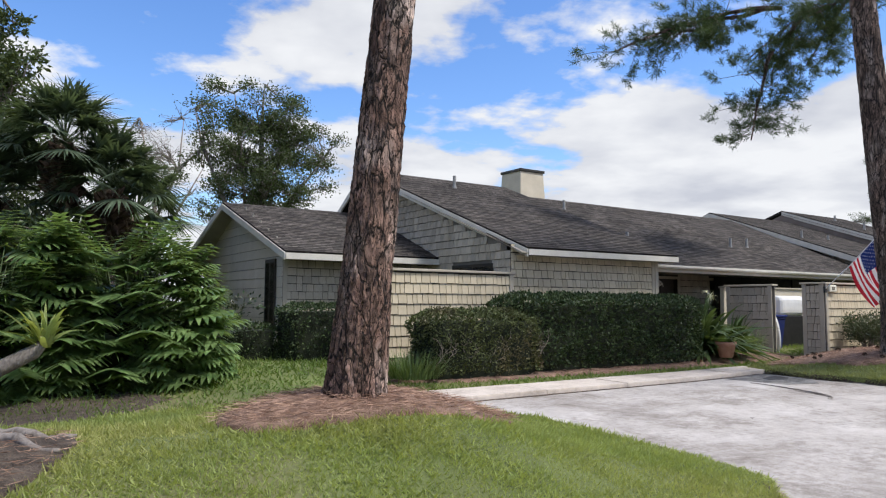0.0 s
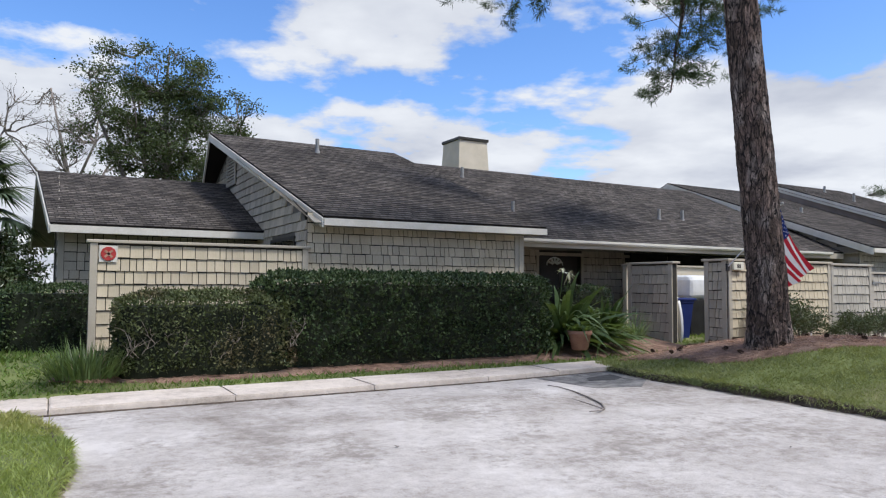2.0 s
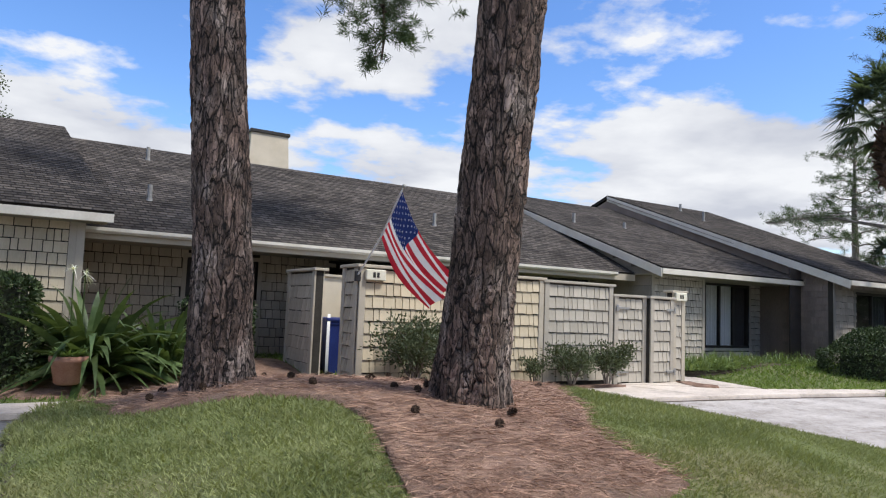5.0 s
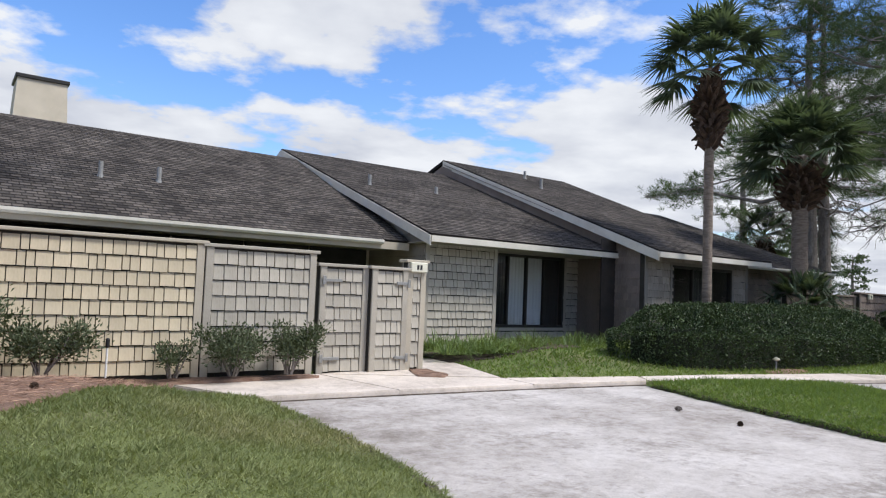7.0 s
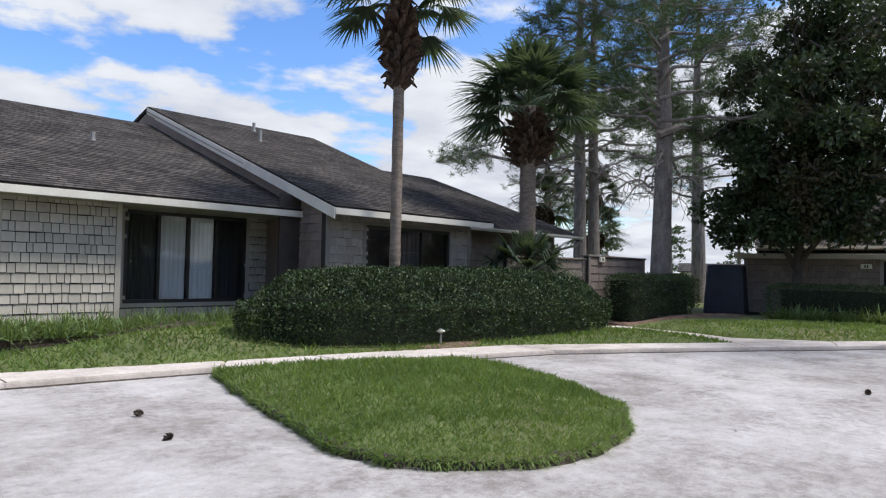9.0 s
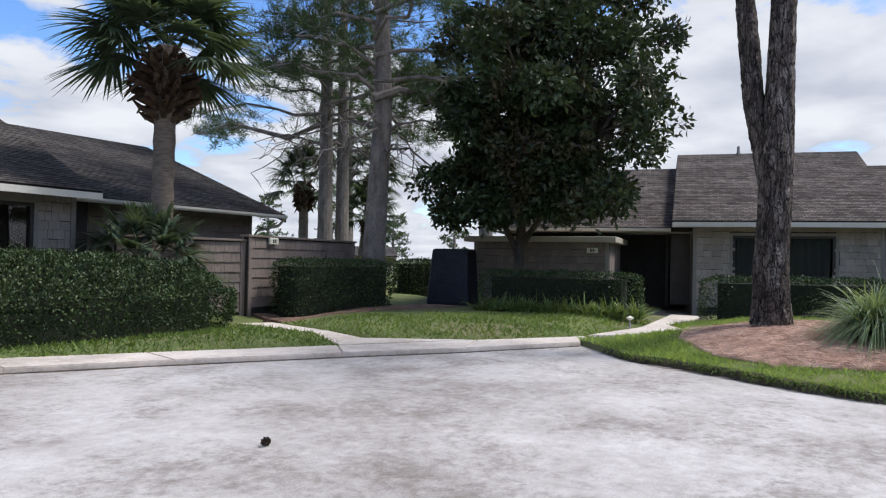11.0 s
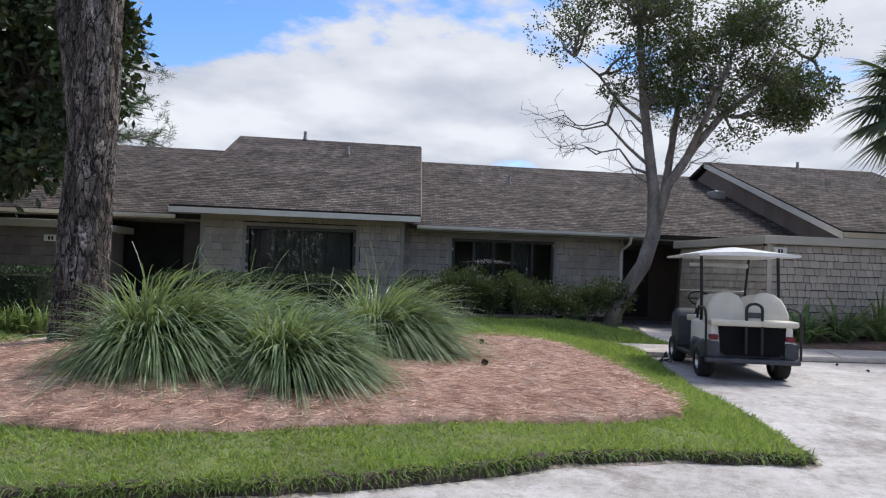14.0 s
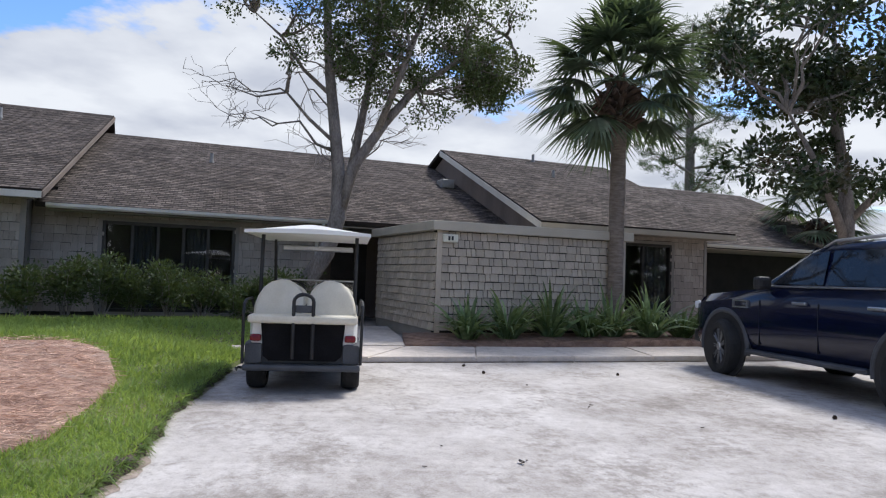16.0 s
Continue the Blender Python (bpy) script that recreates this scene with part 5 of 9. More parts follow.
def hedge(poly, z0, z1, label, dome=0.12, density=800, leaf=0.06, name="hedge", mat=None, group="clipped hedges", rough=0.05, twigs=0):
    """A clipped hedge on a plan polygon: a near-black core for the shade inside, and many small leaves over it."""
    cx, cy = sum(p[0] for p in poly) / len(poly), sum(p[1] for p in poly) / len(poly)
    ob = thing(name, (cx, cy, z0), label, "hedge", group)
    loc = [(x - cx, y - cy) for x, y in poly]
    for cut in (0.16, 0.25):
        loc = [tuple(Vector(a).lerp(Vector(b), t)) for a, b in zip(loc, loc[1:] + loc[:1]) for t in (min(cut, 0.35 / (Vector(b) - Vector(a)).length), 1 - min(cut, 0.35 / (Vector(b) - Vector(a)).length))]
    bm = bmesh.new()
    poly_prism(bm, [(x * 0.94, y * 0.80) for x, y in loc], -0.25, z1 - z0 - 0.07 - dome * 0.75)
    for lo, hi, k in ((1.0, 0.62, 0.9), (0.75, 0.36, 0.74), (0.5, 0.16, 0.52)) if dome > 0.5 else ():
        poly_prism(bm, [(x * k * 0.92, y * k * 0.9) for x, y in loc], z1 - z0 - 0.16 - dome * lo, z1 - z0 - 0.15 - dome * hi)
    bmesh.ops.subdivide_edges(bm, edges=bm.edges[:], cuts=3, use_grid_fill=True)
    part("inner_wood", bm, M_INNER_SHADE, ob)
    xs, ys = [p[0] for p in loc], [p[1] for p in loc]
    pts, nrm = [], []
    h = z1 - z0
    edges = list(zip(loc, loc[1:] + loc[:1]))
    for (ax, ay), (bx, by) in edges:
        length = math.hypot(bx - ax, by - ay)
        k = int(length * h * density)
        t, z = NR.rand(k), NR.rand(k) * (h - dome * 0.9)
        nx, ny = (by - ay) / length, -(bx - ax) / length
        wob = np.array([noise.noise(Vector((ax + (bx - ax) * u + cx, w * 1.5, ay + cy)) * 2.2) for u, w in zip(t, z)]) * rough * 1.6
        ins = NR.rand(k) * -0.10 + wob - 0.10 * np.clip((z / h - 0.85) / 0.15, 0, 1) ** 2 + (0.16 if dome > 0.5 else 0.0) * np.sin(np.pi * np.clip(z / h + 0.15, 0, 1))
        pts.append(np.stack([ax + (bx - ax) * t + nx * ins, ay + (by - ay) * t + ny * ins, z - 0.02], 1))
        nrm.append(np.tile((nx, ny, 0.25), (k, 1)))
    area = (max(xs) - min(xs)) * (max(ys) - min(ys))
    k = int(area * density * (3.2 if dome > 0.5 else 1.5))
    q = np.stack([NR.uniform(min(xs), max(xs), k), NR.uniform(min(ys), max(ys), k)], 1)
    q = q[inside(loc, q[:, 0], q[:, 1])]
    ed = edge_distance(loc, q[:, 0], q[:, 1])
    zz = h - dome * (1 - np.clip(ed / (0.25 + dome * 1.6), 0, 1)) ** 2 + NR.normal(size=len(q)) * 0.025 + np.array([noise.noise(Vector((x + cx, y + cy, 0)) * 2.5) for x, y in q]) * rough
    pts.append(np.column_stack([q, zz - 0.03]))
    nrm.append(np.tile((0, 0, 1.0), (len(q), 1)))
    p, d = np.concatenate(pts), unit(np.concatenate(nrm) * 0.75 + NR.normal(size=(len(np.concatenate(pts)), 3)) * 0.6)
    v, f = leaf_quads(p, d, NR.uniform(0.7, 1.2, len(p)) * leaf, leaf * 0.6, 0.1)
    o = raw_mesh("leaves", v, f, mat or M_HEDGE, ob)
    o["kind"] = "stuff"
    if twigs:
        rng = random.Random(5)
        bm = bmesh.new()
        for k in range(twigs):
            x, y = rng.uniform(min(xs) + 0.1, max(xs) - 0.1), min(ys)
            z = rng.uniform(0.05, 0.45)
            tip = Vector((x + rng.gauss(0, 0.14), y + 0.045 + rng.uniform(-0.03, 0.05), z + rng.uniform(0.2, 0.42)))
            pts = limb(bm, (x, y + 0.1, z), tip, 0.007, 0.003, 0, 5, 0.3, 300 + k)
            for j in range(3):
                e = pts[rng.randint(1, 4)]
                limb(bm, e, e + Vector((rng.gauss(0, 0.1), rng.uniform(-0.03, 0.03), rng.uniform(0.06, 0.16))), 0.004, 0.002, 0, 3, 0.3, 900 + k * 3 + j)
        part("bare_twig", bm, M_TWIG, ob, "pale bare twig")["kind"] = "stuff"
    return ob


hedge([(7.28, 7.35), (9.9, 7.35), (10.0, 8.6), (7.4, 8.6)], 0.25, 1.34, "clipped green hedge with bare twigs before a shingled wall", dome=0.2, leaf=0.055, density=1000, mat=M_HEDGE_B, rough=0.09, twigs=14)
hedge([(9.35, 7.45), (14.85, 7.4), (14.9, 8.9), (9.4, 8.9)], 0.25, 1.62, "long dense dark green clipped hedge before a shingled house", leaf=0.075, density=640, dome=0.16, rough=0.07)
hedge([(5.85, 10.0), (7.25, 10.0), (7.25, 11.3), (5.9, 11.3)], 0.3, 1.42, "clipped green hedge at a house corner", density=500)
hedge([(4.9, 10.7), (5.85, 10.5), (5.9, 11.6), (5.0, 11.7)], 0.3, 1.05, "low clipped green hedge", density=400)
hedge([(30.9, 6.3), (31.3, 5.6), (32.5, 4.95), (34.8, 4.4), (36.9, 4.15), (39.4, 4.4), (40.0, 5.4), (37.0, 6.2), (34.0, 6.6), (31.6, 7.0)], 0.2, 1.5, "big rounded clipped hedge in front of a house", dome=0.75, density=620, leaf=0.06, rough=0.03)
hedge([(41.5, 4.95), (44.6, 4.4), (44.85, 5.5), (41.7, 6.0)], 0.2, 1.38, "clipped green hedge against a brown wall", density=450)
hedge([(45.95, 3.05), (46.65, -1.0), (47.55, -0.85), (46.95, 3.15)], 0.2, 1.2, "clipped dark hedge in the shade of a tree", density=450)
hedge([(47.0, -2.25), (48.5, -6.1), (49.4, -5.8), (47.95, -2.0)], 0.2, 1.18, "clipped dark hedge below a window", density=420)
hedge([(17.0, 9.6), (18.3, 9.55), (18.35, 10.3), (17.05, 10.35)], 0.3, 1.45, "dark hedge beside a shaded entry", density=400)
hedge([(48.3, 16.0), (55.2, 12.0), (55.7, 12.9), (48.8, 16.9)], 0.0, 1.5, "distant long clipped green hedge at a lawn's end", density=300, leaf=0.08, mat=M_HEDGE_B)
hedge([(54.0, 10.2), (56.4, 9.0), (56.9, 10.0), (54.5, 11.2)], 0.0, 1.3, "distant clipped round shrub", density=250, leaf=0.09)
hedge([(51.5, 9.2), (53.4, 8.0), (53.8, 9.0), (52.0, 10.2)], 0.0, 1.45, "distant clipped shrub by a lawn", density=250, leaf=0.09)


def bark_trunk(name, spine, radii, mat, parent, sides=88, rows=320, depth=0.028, flare=0.0, seed=0, plate=(13.0, 2.6)):
    """A trunk along a spine whose bark stands out in plates split by furrows."""
    spine = [Vector(p) for p in spine]
    n = len(spine) - 1
    verts = []
    for r in range(rows + 1):
        t = (r / rows) ** 1.5
        a = min(int(t * n), n - 1)
        u = t * n - a
        c = spine[a].lerp(spine[a + 1], u)
        rad = radii[a] + (radii[a + 1] - radii[a]) * u
        for k in range(sides):
            ang = 2 * math.pi * k / sides
            x, y = math.cos(ang), math.sin(ang)
            fl = 1.0 + flare * math.exp(-(c.z - spine[0].z) / 0.28) * (1 + 0.45 * math.sin(ang * 5 + seed) + 0.25 * math.sin(ang * 9 + 2 * seed))
            q = Vector((x * plate[0] * 0.3 + seed, y * plate[0] * 0.3, c.z * plate[1]))
            q += 0.45 * Vector((noise.noise(q * 2.0), noise.noise(q * 2.0 + Vector((5, 1, 3))), 0.6 * noise.noise(q * 1.7 + Vector((9, 9, 9)))))
            dist, _ = noise.voronoi(q * 1.55)
            crack = min(1.0, (dist[1] - dist[0]) * 5.5)
            lift = crack * (0.7 + 0.6 * noise.noise(q * 0.9)) + 0.25 * noise.noise(Vector((x * 14, y * 14, c.z * 30)))
            rr = rad * fl + depth * (lift - 0.6)
            verts.append((c.x + x * rr, c.y + y * rr, c.z))
    faces = [(r * sides + k, r * sides + (k + 1) % sides, (r + 1) * sides + (k + 1) % sides, (r + 1) * sides + k) for r in range(rows) for k in range(sides)]
    return raw_mesh(name, verts, faces, mat, parent, smooth=True)


def bark_material(name, furrow, plate_a, plate_b, pale, across=13.0):
    """Plates of their own tone in two sizes, flaked edges, split by dark furrows."""
    m = material(name, plate_a, plate_b, 9.0, 0.95, 0, 60, c3=pale, stretch=(1, 1, 0.5))
    n, l = m.node_tree.nodes, m.node_tree.links
    b = n["Principled BSDF"]
    col = b.inputs["Base Color"].links[0].from_socket
    tc, mp, wn_, wa = n.new("ShaderNodeTexCoord"), n.new("ShaderNodeMapping"), n.new("ShaderNodeTexNoise"), n.new("ShaderNodeVectorMath")
    sc = n.new("ShaderNodeVectorMath")
    mp.inputs["Scale"].default_value = (1, 1, 0.24)
    wn_.inputs["Scale"].default_value, wn_.inputs["Detail"].default_value = 7.0, 5.0
    sc.operation, sc.inputs["Scale"].default_value = "SCALE", 0.16
    l.new(tc.outputs["Object"], mp.inputs["Vector"])
    l.new(mp.outputs["Vector"], wn_.inputs["Vector"])
    l.new(wn_.outputs["Color"], sc.inputs[0])
    l.new(mp.outputs["Vector"], wa.inputs[0])
    l.new(sc.outputs["Vector"], wa.inputs[1])
    height = None
    for scale, lo, hi, tone in ((across, 0.01, 0.07, 0.5), (across * 2.3, 0.0, 0.05, 0.6), (across * 5.5, 0.0, 0.03, 0.5)):
        cell, edge = n.new("ShaderNodeTexVoronoi"), n.new("ShaderNodeTexVoronoi")
        edge.feature = "DISTANCE_TO_EDGE"
        cell.inputs["Scale"].default_value = edge.inputs["Scale"].default_value = scale
        l.new(wa.outputs["Vector"], cell.inputs["Vector"])
        l.new(wa.outputs["Vector"], edge.inputs["Vector"])
        sp, hv, hs = n.new("ShaderNodeSeparateColor"), n.new("ShaderNodeMath"), n.new("ShaderNodeHueSaturation")
        l.new(cell.outputs["Color"], sp.inputs[0])
        hv.operation, hv.inputs[1].default_value, hv.inputs[2].default_value = "MULTIPLY_ADD", tone * 1.5, 1.0 - tone * 0.6
        l.new(sp.outputs[0], hv.inputs[0])
        l.new(hv.outputs[0], hs.inputs["Value"])
        l.new(col, hs.inputs["Color"])
        er, mx = n.new("ShaderNodeMapRange"), n.new("ShaderNodeMix")
        er.inputs["From Min"].default_value, er.inputs["From Max"].default_value = lo, hi
        l.new(edge.outputs["Distance"], er.inputs["Value"])
        mx.data_type = "RGBA"
        mx.inputs[6].default_value = (*furrow, 1)
        l.new(er.outputs[0], mx.inputs[0])
        l.new(hs.outputs["Color"], mx.inputs[7])
        col = mx.outputs[2]
        if height is None:
            height = er.outputs[0]
        else:
            ad = n.new("ShaderNodeMath")
            ad.operation, ad.inputs[1].default_value = "MULTIPLY_ADD", 0.4
            l.new(er.outputs[0], ad.inputs[0])
            l.new(height, ad.inputs[2])
            height = ad.outputs[0]
    l.new(col, b.inputs["Base Color"])
    bp = n.new("ShaderNodeBump")
    bp.inputs["Strength"].default_value, bp.inputs["Distance"].default_value = 1.0, 0.022
    l.new(height, bp.inputs["Height"])
    l.new(bp.outputs["Normal"], b.inputs["Normal"])
    return m


M_GREYBARK = bark_material("grey_pine_bark", (0.012, 0.010, 0.009), (0.07, 0.054, 0.046), (0.135, 0.11, 0.096), (0.23, 0.205, 0.185), 12.0)
M_DARKPINE = bark_material("dark_pine_bark", (0.012, 0.010, 0.009), (0.088, 0.06, 0.049), (0.17, 0.122, 0.1), (0.27, 0.225, 0.198), 11.0)
M_PINEBARK = bark_material("pine_bark", (0.014, 0.010, 0.008), (0.108, 0.062, 0.047), (0.2, 0.128, 0.1), (0.29, 0.23, 0.2), 12.0)


def tuft_cloud(centers, axes, needles, length, mat, parent, name="needles", width=0.006):
    """Needle tufts: centres with an outward axis each."""
    k = len(centers)
    p = np.repeat(np.asarray(centers, float), needles, 0)
    ax = np.repeat(np.asarray(axes, float), needles, 0)
    d = unit(ax * 0.75 + NR.normal(size=(len(p), 3)) * 0.62)
    p = p + ax * NR.uniform(-0.18, 0.1, (len(p), 1)) * (length / 0.2)
    v, f = leaf_quads(p, d, NR.uniform(0.7, 1.15, len(p)) * length, width)
    ob = raw_mesh(name, v, f, mat, parent)
    ob["kind"] = "stuff"
    return ob


def pine(x, y, z, spine, radii, label, crown=(), sides=88, rows=320, depth=0.028, flare=0.5, seed=0, extra=(), bark=None):
    """A pine: plated trunk, limbs with twigs, and needle tufts; crown: limbs given as (start, end, tufts)."""
    ob = thing("pine_tree", (x, y, z), label, "pine tree", "tall pines")
    bark_trunk("trunk", spine, radii, bark or M_PINEBARK, ob, sides, rows, depth, flare, seed)
    for s2, r2 in extra:
        bark_trunk("trunk", s2, r2, bark or M_PINEBARK, ob, max(24, sides // 2), rows // 2, depth, 0, seed + 3)
    cs, axs = [], []
    rng = random.Random(seed)
    for i, (p, q, count) in enumerate(crown):
        bm = bmesh.new()
        pts = limb(bm, p, q, 0.07, 0.02, 0.25, 6, 0.10, seed * 31 + i)
        for k in range(count):
            a = pts[rng.randint(2, 5)].lerp(pts[rng.randint(3, 6)], rng.random())
            e = a + Vector((rng.gauss(0, 0.5), rng.gauss(0, 0.5), rng.gauss(-0.05, 0.3)))
            tube(bm, [a, a.lerp(e, 0.5) + Vector((0, 0, 0.05)), e], [0.014, 0.010, 0.006], 4, cap=False)
            for _ in range(6):
                cs.append(tuple(e + Vector((rng.gauss(0, 0.16), rng.gauss(0, 0.16), rng.gauss(0, 0.12)))))
                axs.append(tuple(((e - a).normalized() + Vector((rng.gauss(0, 0.5), rng.gauss(0, 0.5), 0.25))).normalized()))
        part("limb", bm, bark or M_PINEBARK, ob)
    if cs:
        tuft_cloud(cs, axs, 48, 0.2, M_PNEEDLE, ob, width=0.013)
    return ob


def high_crown(cx, cy, z0, z1, n, reach, count, seed):
    rng = random.Random(seed)
    out = []
    for k in range(n):
        a, zz = rng.uniform(0, 6.28), rng.uniform(z0, z1)
        r = reach * rng.uniform(0.6, 1.0)
        out.append(((cx, cy, zz), (cx + r * math.cos(a), cy + r * math.sin(a), zz + rng.uniform(-0.3, 1.0)), count))
    return out


# trunks in place; local coordinates are from the base
pine(3.62, 2.72, 0.62, [(-0.06, 0, -0.3), (0.07, 0.0, 1.2), (0.30, 0.02, 3.4), (0.66, 0.05, 8.0), (0.95, 0.1, 13)], [0.255, 0.205, 0.178, 0.15, 0.12], "tall pine trunk with flaky red-brown bark on a straw mound", high_crown(0.5, 0.1, 10.5, 13, 7, 2.2, 6, 3), seed=1, flare=0.45)
pine(16.27, 4.05, 0.55, [(0.06, 0.08, -0.3), (0.03, 0.11, 1.2), (-0.19, 0.2, 4.0), (-0.5, 0.35, 8.5), (-0.7, 0.4, 13)], [0.32, 0.285, 0.262, 0.22, 0.14], "tall pine trunk with thick dark plated bark on a mound", high_crown(-0.5, 0.3, 10.5, 13, 7, 2.4, 6, 5), seed=2, flare=0.4, bark=M_DARKPINE)
pine(18.1, 2.42, 0.52, [(0.0, 0.06, -0.3), (-0.02, -0.18, 1.2), (-0.08, -0.62, 3.8), (-0.2, -1.25, 8.0), (-0.3, -1.9, 13)], [0.345, 0.30, 0.285, 0.24, 0.15], "leaning pine trunk with thick dark plated bark on a mound",
     high_crown(-0.3, -1.9, 10.5, 13, 6, 2.4, 6, 7) + [((-0.22, -1.4, 9.6), (2.2, 7.4, 8.4), 44), ((-0.22, -1.4, 9.3), (-3.6, 6.4, 8.8), 30), ((0.9, 3.2, 9.2), (4.6, 6.8, 8.6), 34), ((2.0, 6.4, 8.4), (2.55, 7.5, 6.0), 30), ((0.5, 5.2, 8.9), (-1.4, 7.6, 8.2), 30), ((1.4, 5.2, 8.8), (3.9, 7.6, 8.0), 26), ((0.5, 5.2, 8.9), (-2.6, 8.4, 8.0), 30)], seed=3, flare=0.5, bark=M_DARKPINE)
pine(42.78, -4.2, 0.42, [(0, 0, -0.3), (0.0, 0.03, 1.0), (-0.02, -0.05, 2.6), (-0.05, -0.12, 5.0), (0, -0.2, 11)], [0.30, 0.26, 0.235, 0.185, 0.12], "forked pine trunk with grey-brown plated bark in straw mulch", high_crown(0, 0.0, 8.5, 11, 8, 2.2, 6, 9), seed=4, flare=0.35, bark=M_GREYBARK,
     extra=[([(0, 0.06, 2.3), (0.02, 0.30, 3.6), (0.05, 0.44, 5.2), (0.1, 0.8, 11)], [0.17, 0.165, 0.15, 0.1])])
pine(0.80, 3.65, 0.35, [(0, 0, -0.3), (0.0, 0.0, 1.5), (0.0, 0.1, 4), (0.0, 0.1, 11)], [0.27, 0.24, 0.22, 0.15], "pine trunk with flared roots at the lawn's edge", (), seed=6, flare=0.9, sides=48, rows=120)


def broad_tree(x, y, z, stems, blobs, label, leafmat, leaf=0.1, ros=50, per=9, name="tree", barkmat=None, twigs=5, seed=0, category="tree", width=0.5, tight=0.6, bare=()):
    """A tree: tapered stems given as point lists with radii, crooked limbs into clumps (centre, radii), and sprays of leaves at the twigs' ends, with gaps."""
    ob = thing(name, (x, y, z), label, category)
    rng = random.Random(seed)
    ends = []
    for pts, rad in stems:
        bm = bmesh.new()
        tube(bm, pts, rad, 12)
        part("trunk" if pts is stems[0][0] else "limb", bm, barkmat or M_WOODBARK, ob, smooth=True)
        ends += [Vector(p) for p in pts[len(pts) // 2:]]
    bm = bmesh.new()
    cc, ax = [], []
    for i, (c, r) in enumerate(blobs):
        c = Vector(c)
        root = min(ends, key=lambda e: (e - c).length + 0.6 * max(0.0, e.z - c.z))
        main = limb(bm, root, c, 0.045, 0.016, 0.0, 5, 0.22, seed * 7 + i)
        for k in range(ros):
            d = Vector((rng.gauss(0, 1), rng.gauss(0, 1), rng.gauss(0.25, 1)))
            d.normalize()
            e = c + Vector((d.x * r[0], d.y * r[1], d.z * r[2])) * rng.uniform(0.45, 1.0)
            if k < twigs:
                limb(bm, main[rng.randint(2, 5)], e, 0.014, 0.004, 0, 4, 0.22, seed * 77 + i * 13 + k)
            cc.append(tuple(e))
            ax.append(tuple(d))
    for i, (a, c, spread) in enumerate(bare):
        main = limb(bm, a, c, 0.022, 0.008, 0.0, 6, 0.25, seed * 19 + i)
        for k in range(9):
            e = main[rng.randint(2, 6)]
            q = e + Vector((rng.gauss(0, 0.5), rng.gauss(0, 1), rng.gauss(0.2, 0.7))) * spread
            tw = limb(bm, e, q, 0.009, 0.004, 0.0, 4, 0.3, seed * 23 + i * 17 + k)
            for j in range(3):
                limb(bm, tw[rng.randint(1, 4)], q + Vector((rng.gauss(0, 0.3), rng.gauss(0, 0.6), rng.gauss(0.1, 0.5))) * spread, 0.006, 0.003, 0.0, 3, 0.3, seed * 29 + i * 31 + k * 5 + j)
    part("branchwork", bm, barkmat or M_WOODBARK, ob)["kind"] = "stuff"
    if per:
        cc, ax = np.repeat(np.array(cc), per, 0), np.repeat(np.array(ax), per, 0)
        d = unit(ax * 0.55 + NR.normal(size=cc.shape) * 0.6 + np.array([0, 0, -0.12]))
        p = cc + NR.normal(size=cc.shape) * leaf * tight
        v, f = leaf_quads(p, d, NR.uniform(0.7, 1.25, len(p)) * leaf, leaf * width, 0.06)
        o = raw_mesh("leaves", v, f, leafmat, ob)
        o["kind"] = "stuff"
    return ob


def blob_set(c, r, n, size, seed):
    """Crown clumps spread unevenly over an ellipsoid."""
    rng = random.Random(seed)
    out = []
    for k in range(n):
        d = Vector((rng.gauss(0, 1), rng.gauss(0, 1), rng.gauss(0, 1)))
        d.normalize()
        f = rng.uniform(0.3, 1.0)
        s = size * rng.uniform(0.55, 1.35)
        out.append(((c[0] + d.x * r[0] * f, c[1] + d.y * r[1] * f, c[2] + d.z * r[2] * f), (s, s, s * 0.75)))
    return out


# magnolia over the store room
broad_tree(47.65, 2.6, 0.2, [([(0, 0, -0.2), (0.02, 0.02, 1.2), (0.05, -0.05, 2.6), (0.1, 0.0, 5.0), (0, 0, 8)], [0.17, 0.14, 0.12, 0.09, 0.03]), ([(0.02, 0.02, 1.4), (-0.2, 0.9, 3.2), (-0.3, 1.6, 5.0)], [0.09, 0.07, 0.03]), ([(0.02, 0.0, 1.6), (-0.1, -1.1, 3.0), (-0.2, -2.2, 4.4)], [0.09, 0.07, 0.03])],
           blob_set((0.2, -0.95, 6.5), (2.9, 2.9, 4.2), 100, 0.72, 4) + blob_set((-0.5, -0.7, 3.6), (1.5, 2.7, 0.8), 26, 0.6, 44) + blob_set((-0.9, -1.0, 2.75), (0.7, 2.5, 0.4), 26, 0.5, 45) + [((-0.6, 1.9, 2.6), (0.5, 0.5, 0.4)), ((-0.6, 1.6, 2.4), (0.5, 0.5, 0.35)), ((-0.8, -3.7, 4.6), (0.7, 0.8, 0.5)), ((-0.8, -3.5, 5.6), (0.7, 0.8, 0.6)), ((-0.7, -3.3, 3.9), (0.6, 0.7, 0.4)), ((-0.8, 2.3, 3.3), (0.7, 0.7, 0.5))],
           "large dark evergreen tree with glossy leaves before a store room", M_MAGNOLIA, 0.2, 46, 8, "magnolia_tree", barkmat=M_DARKBARK, seed=4, tight=0.5)
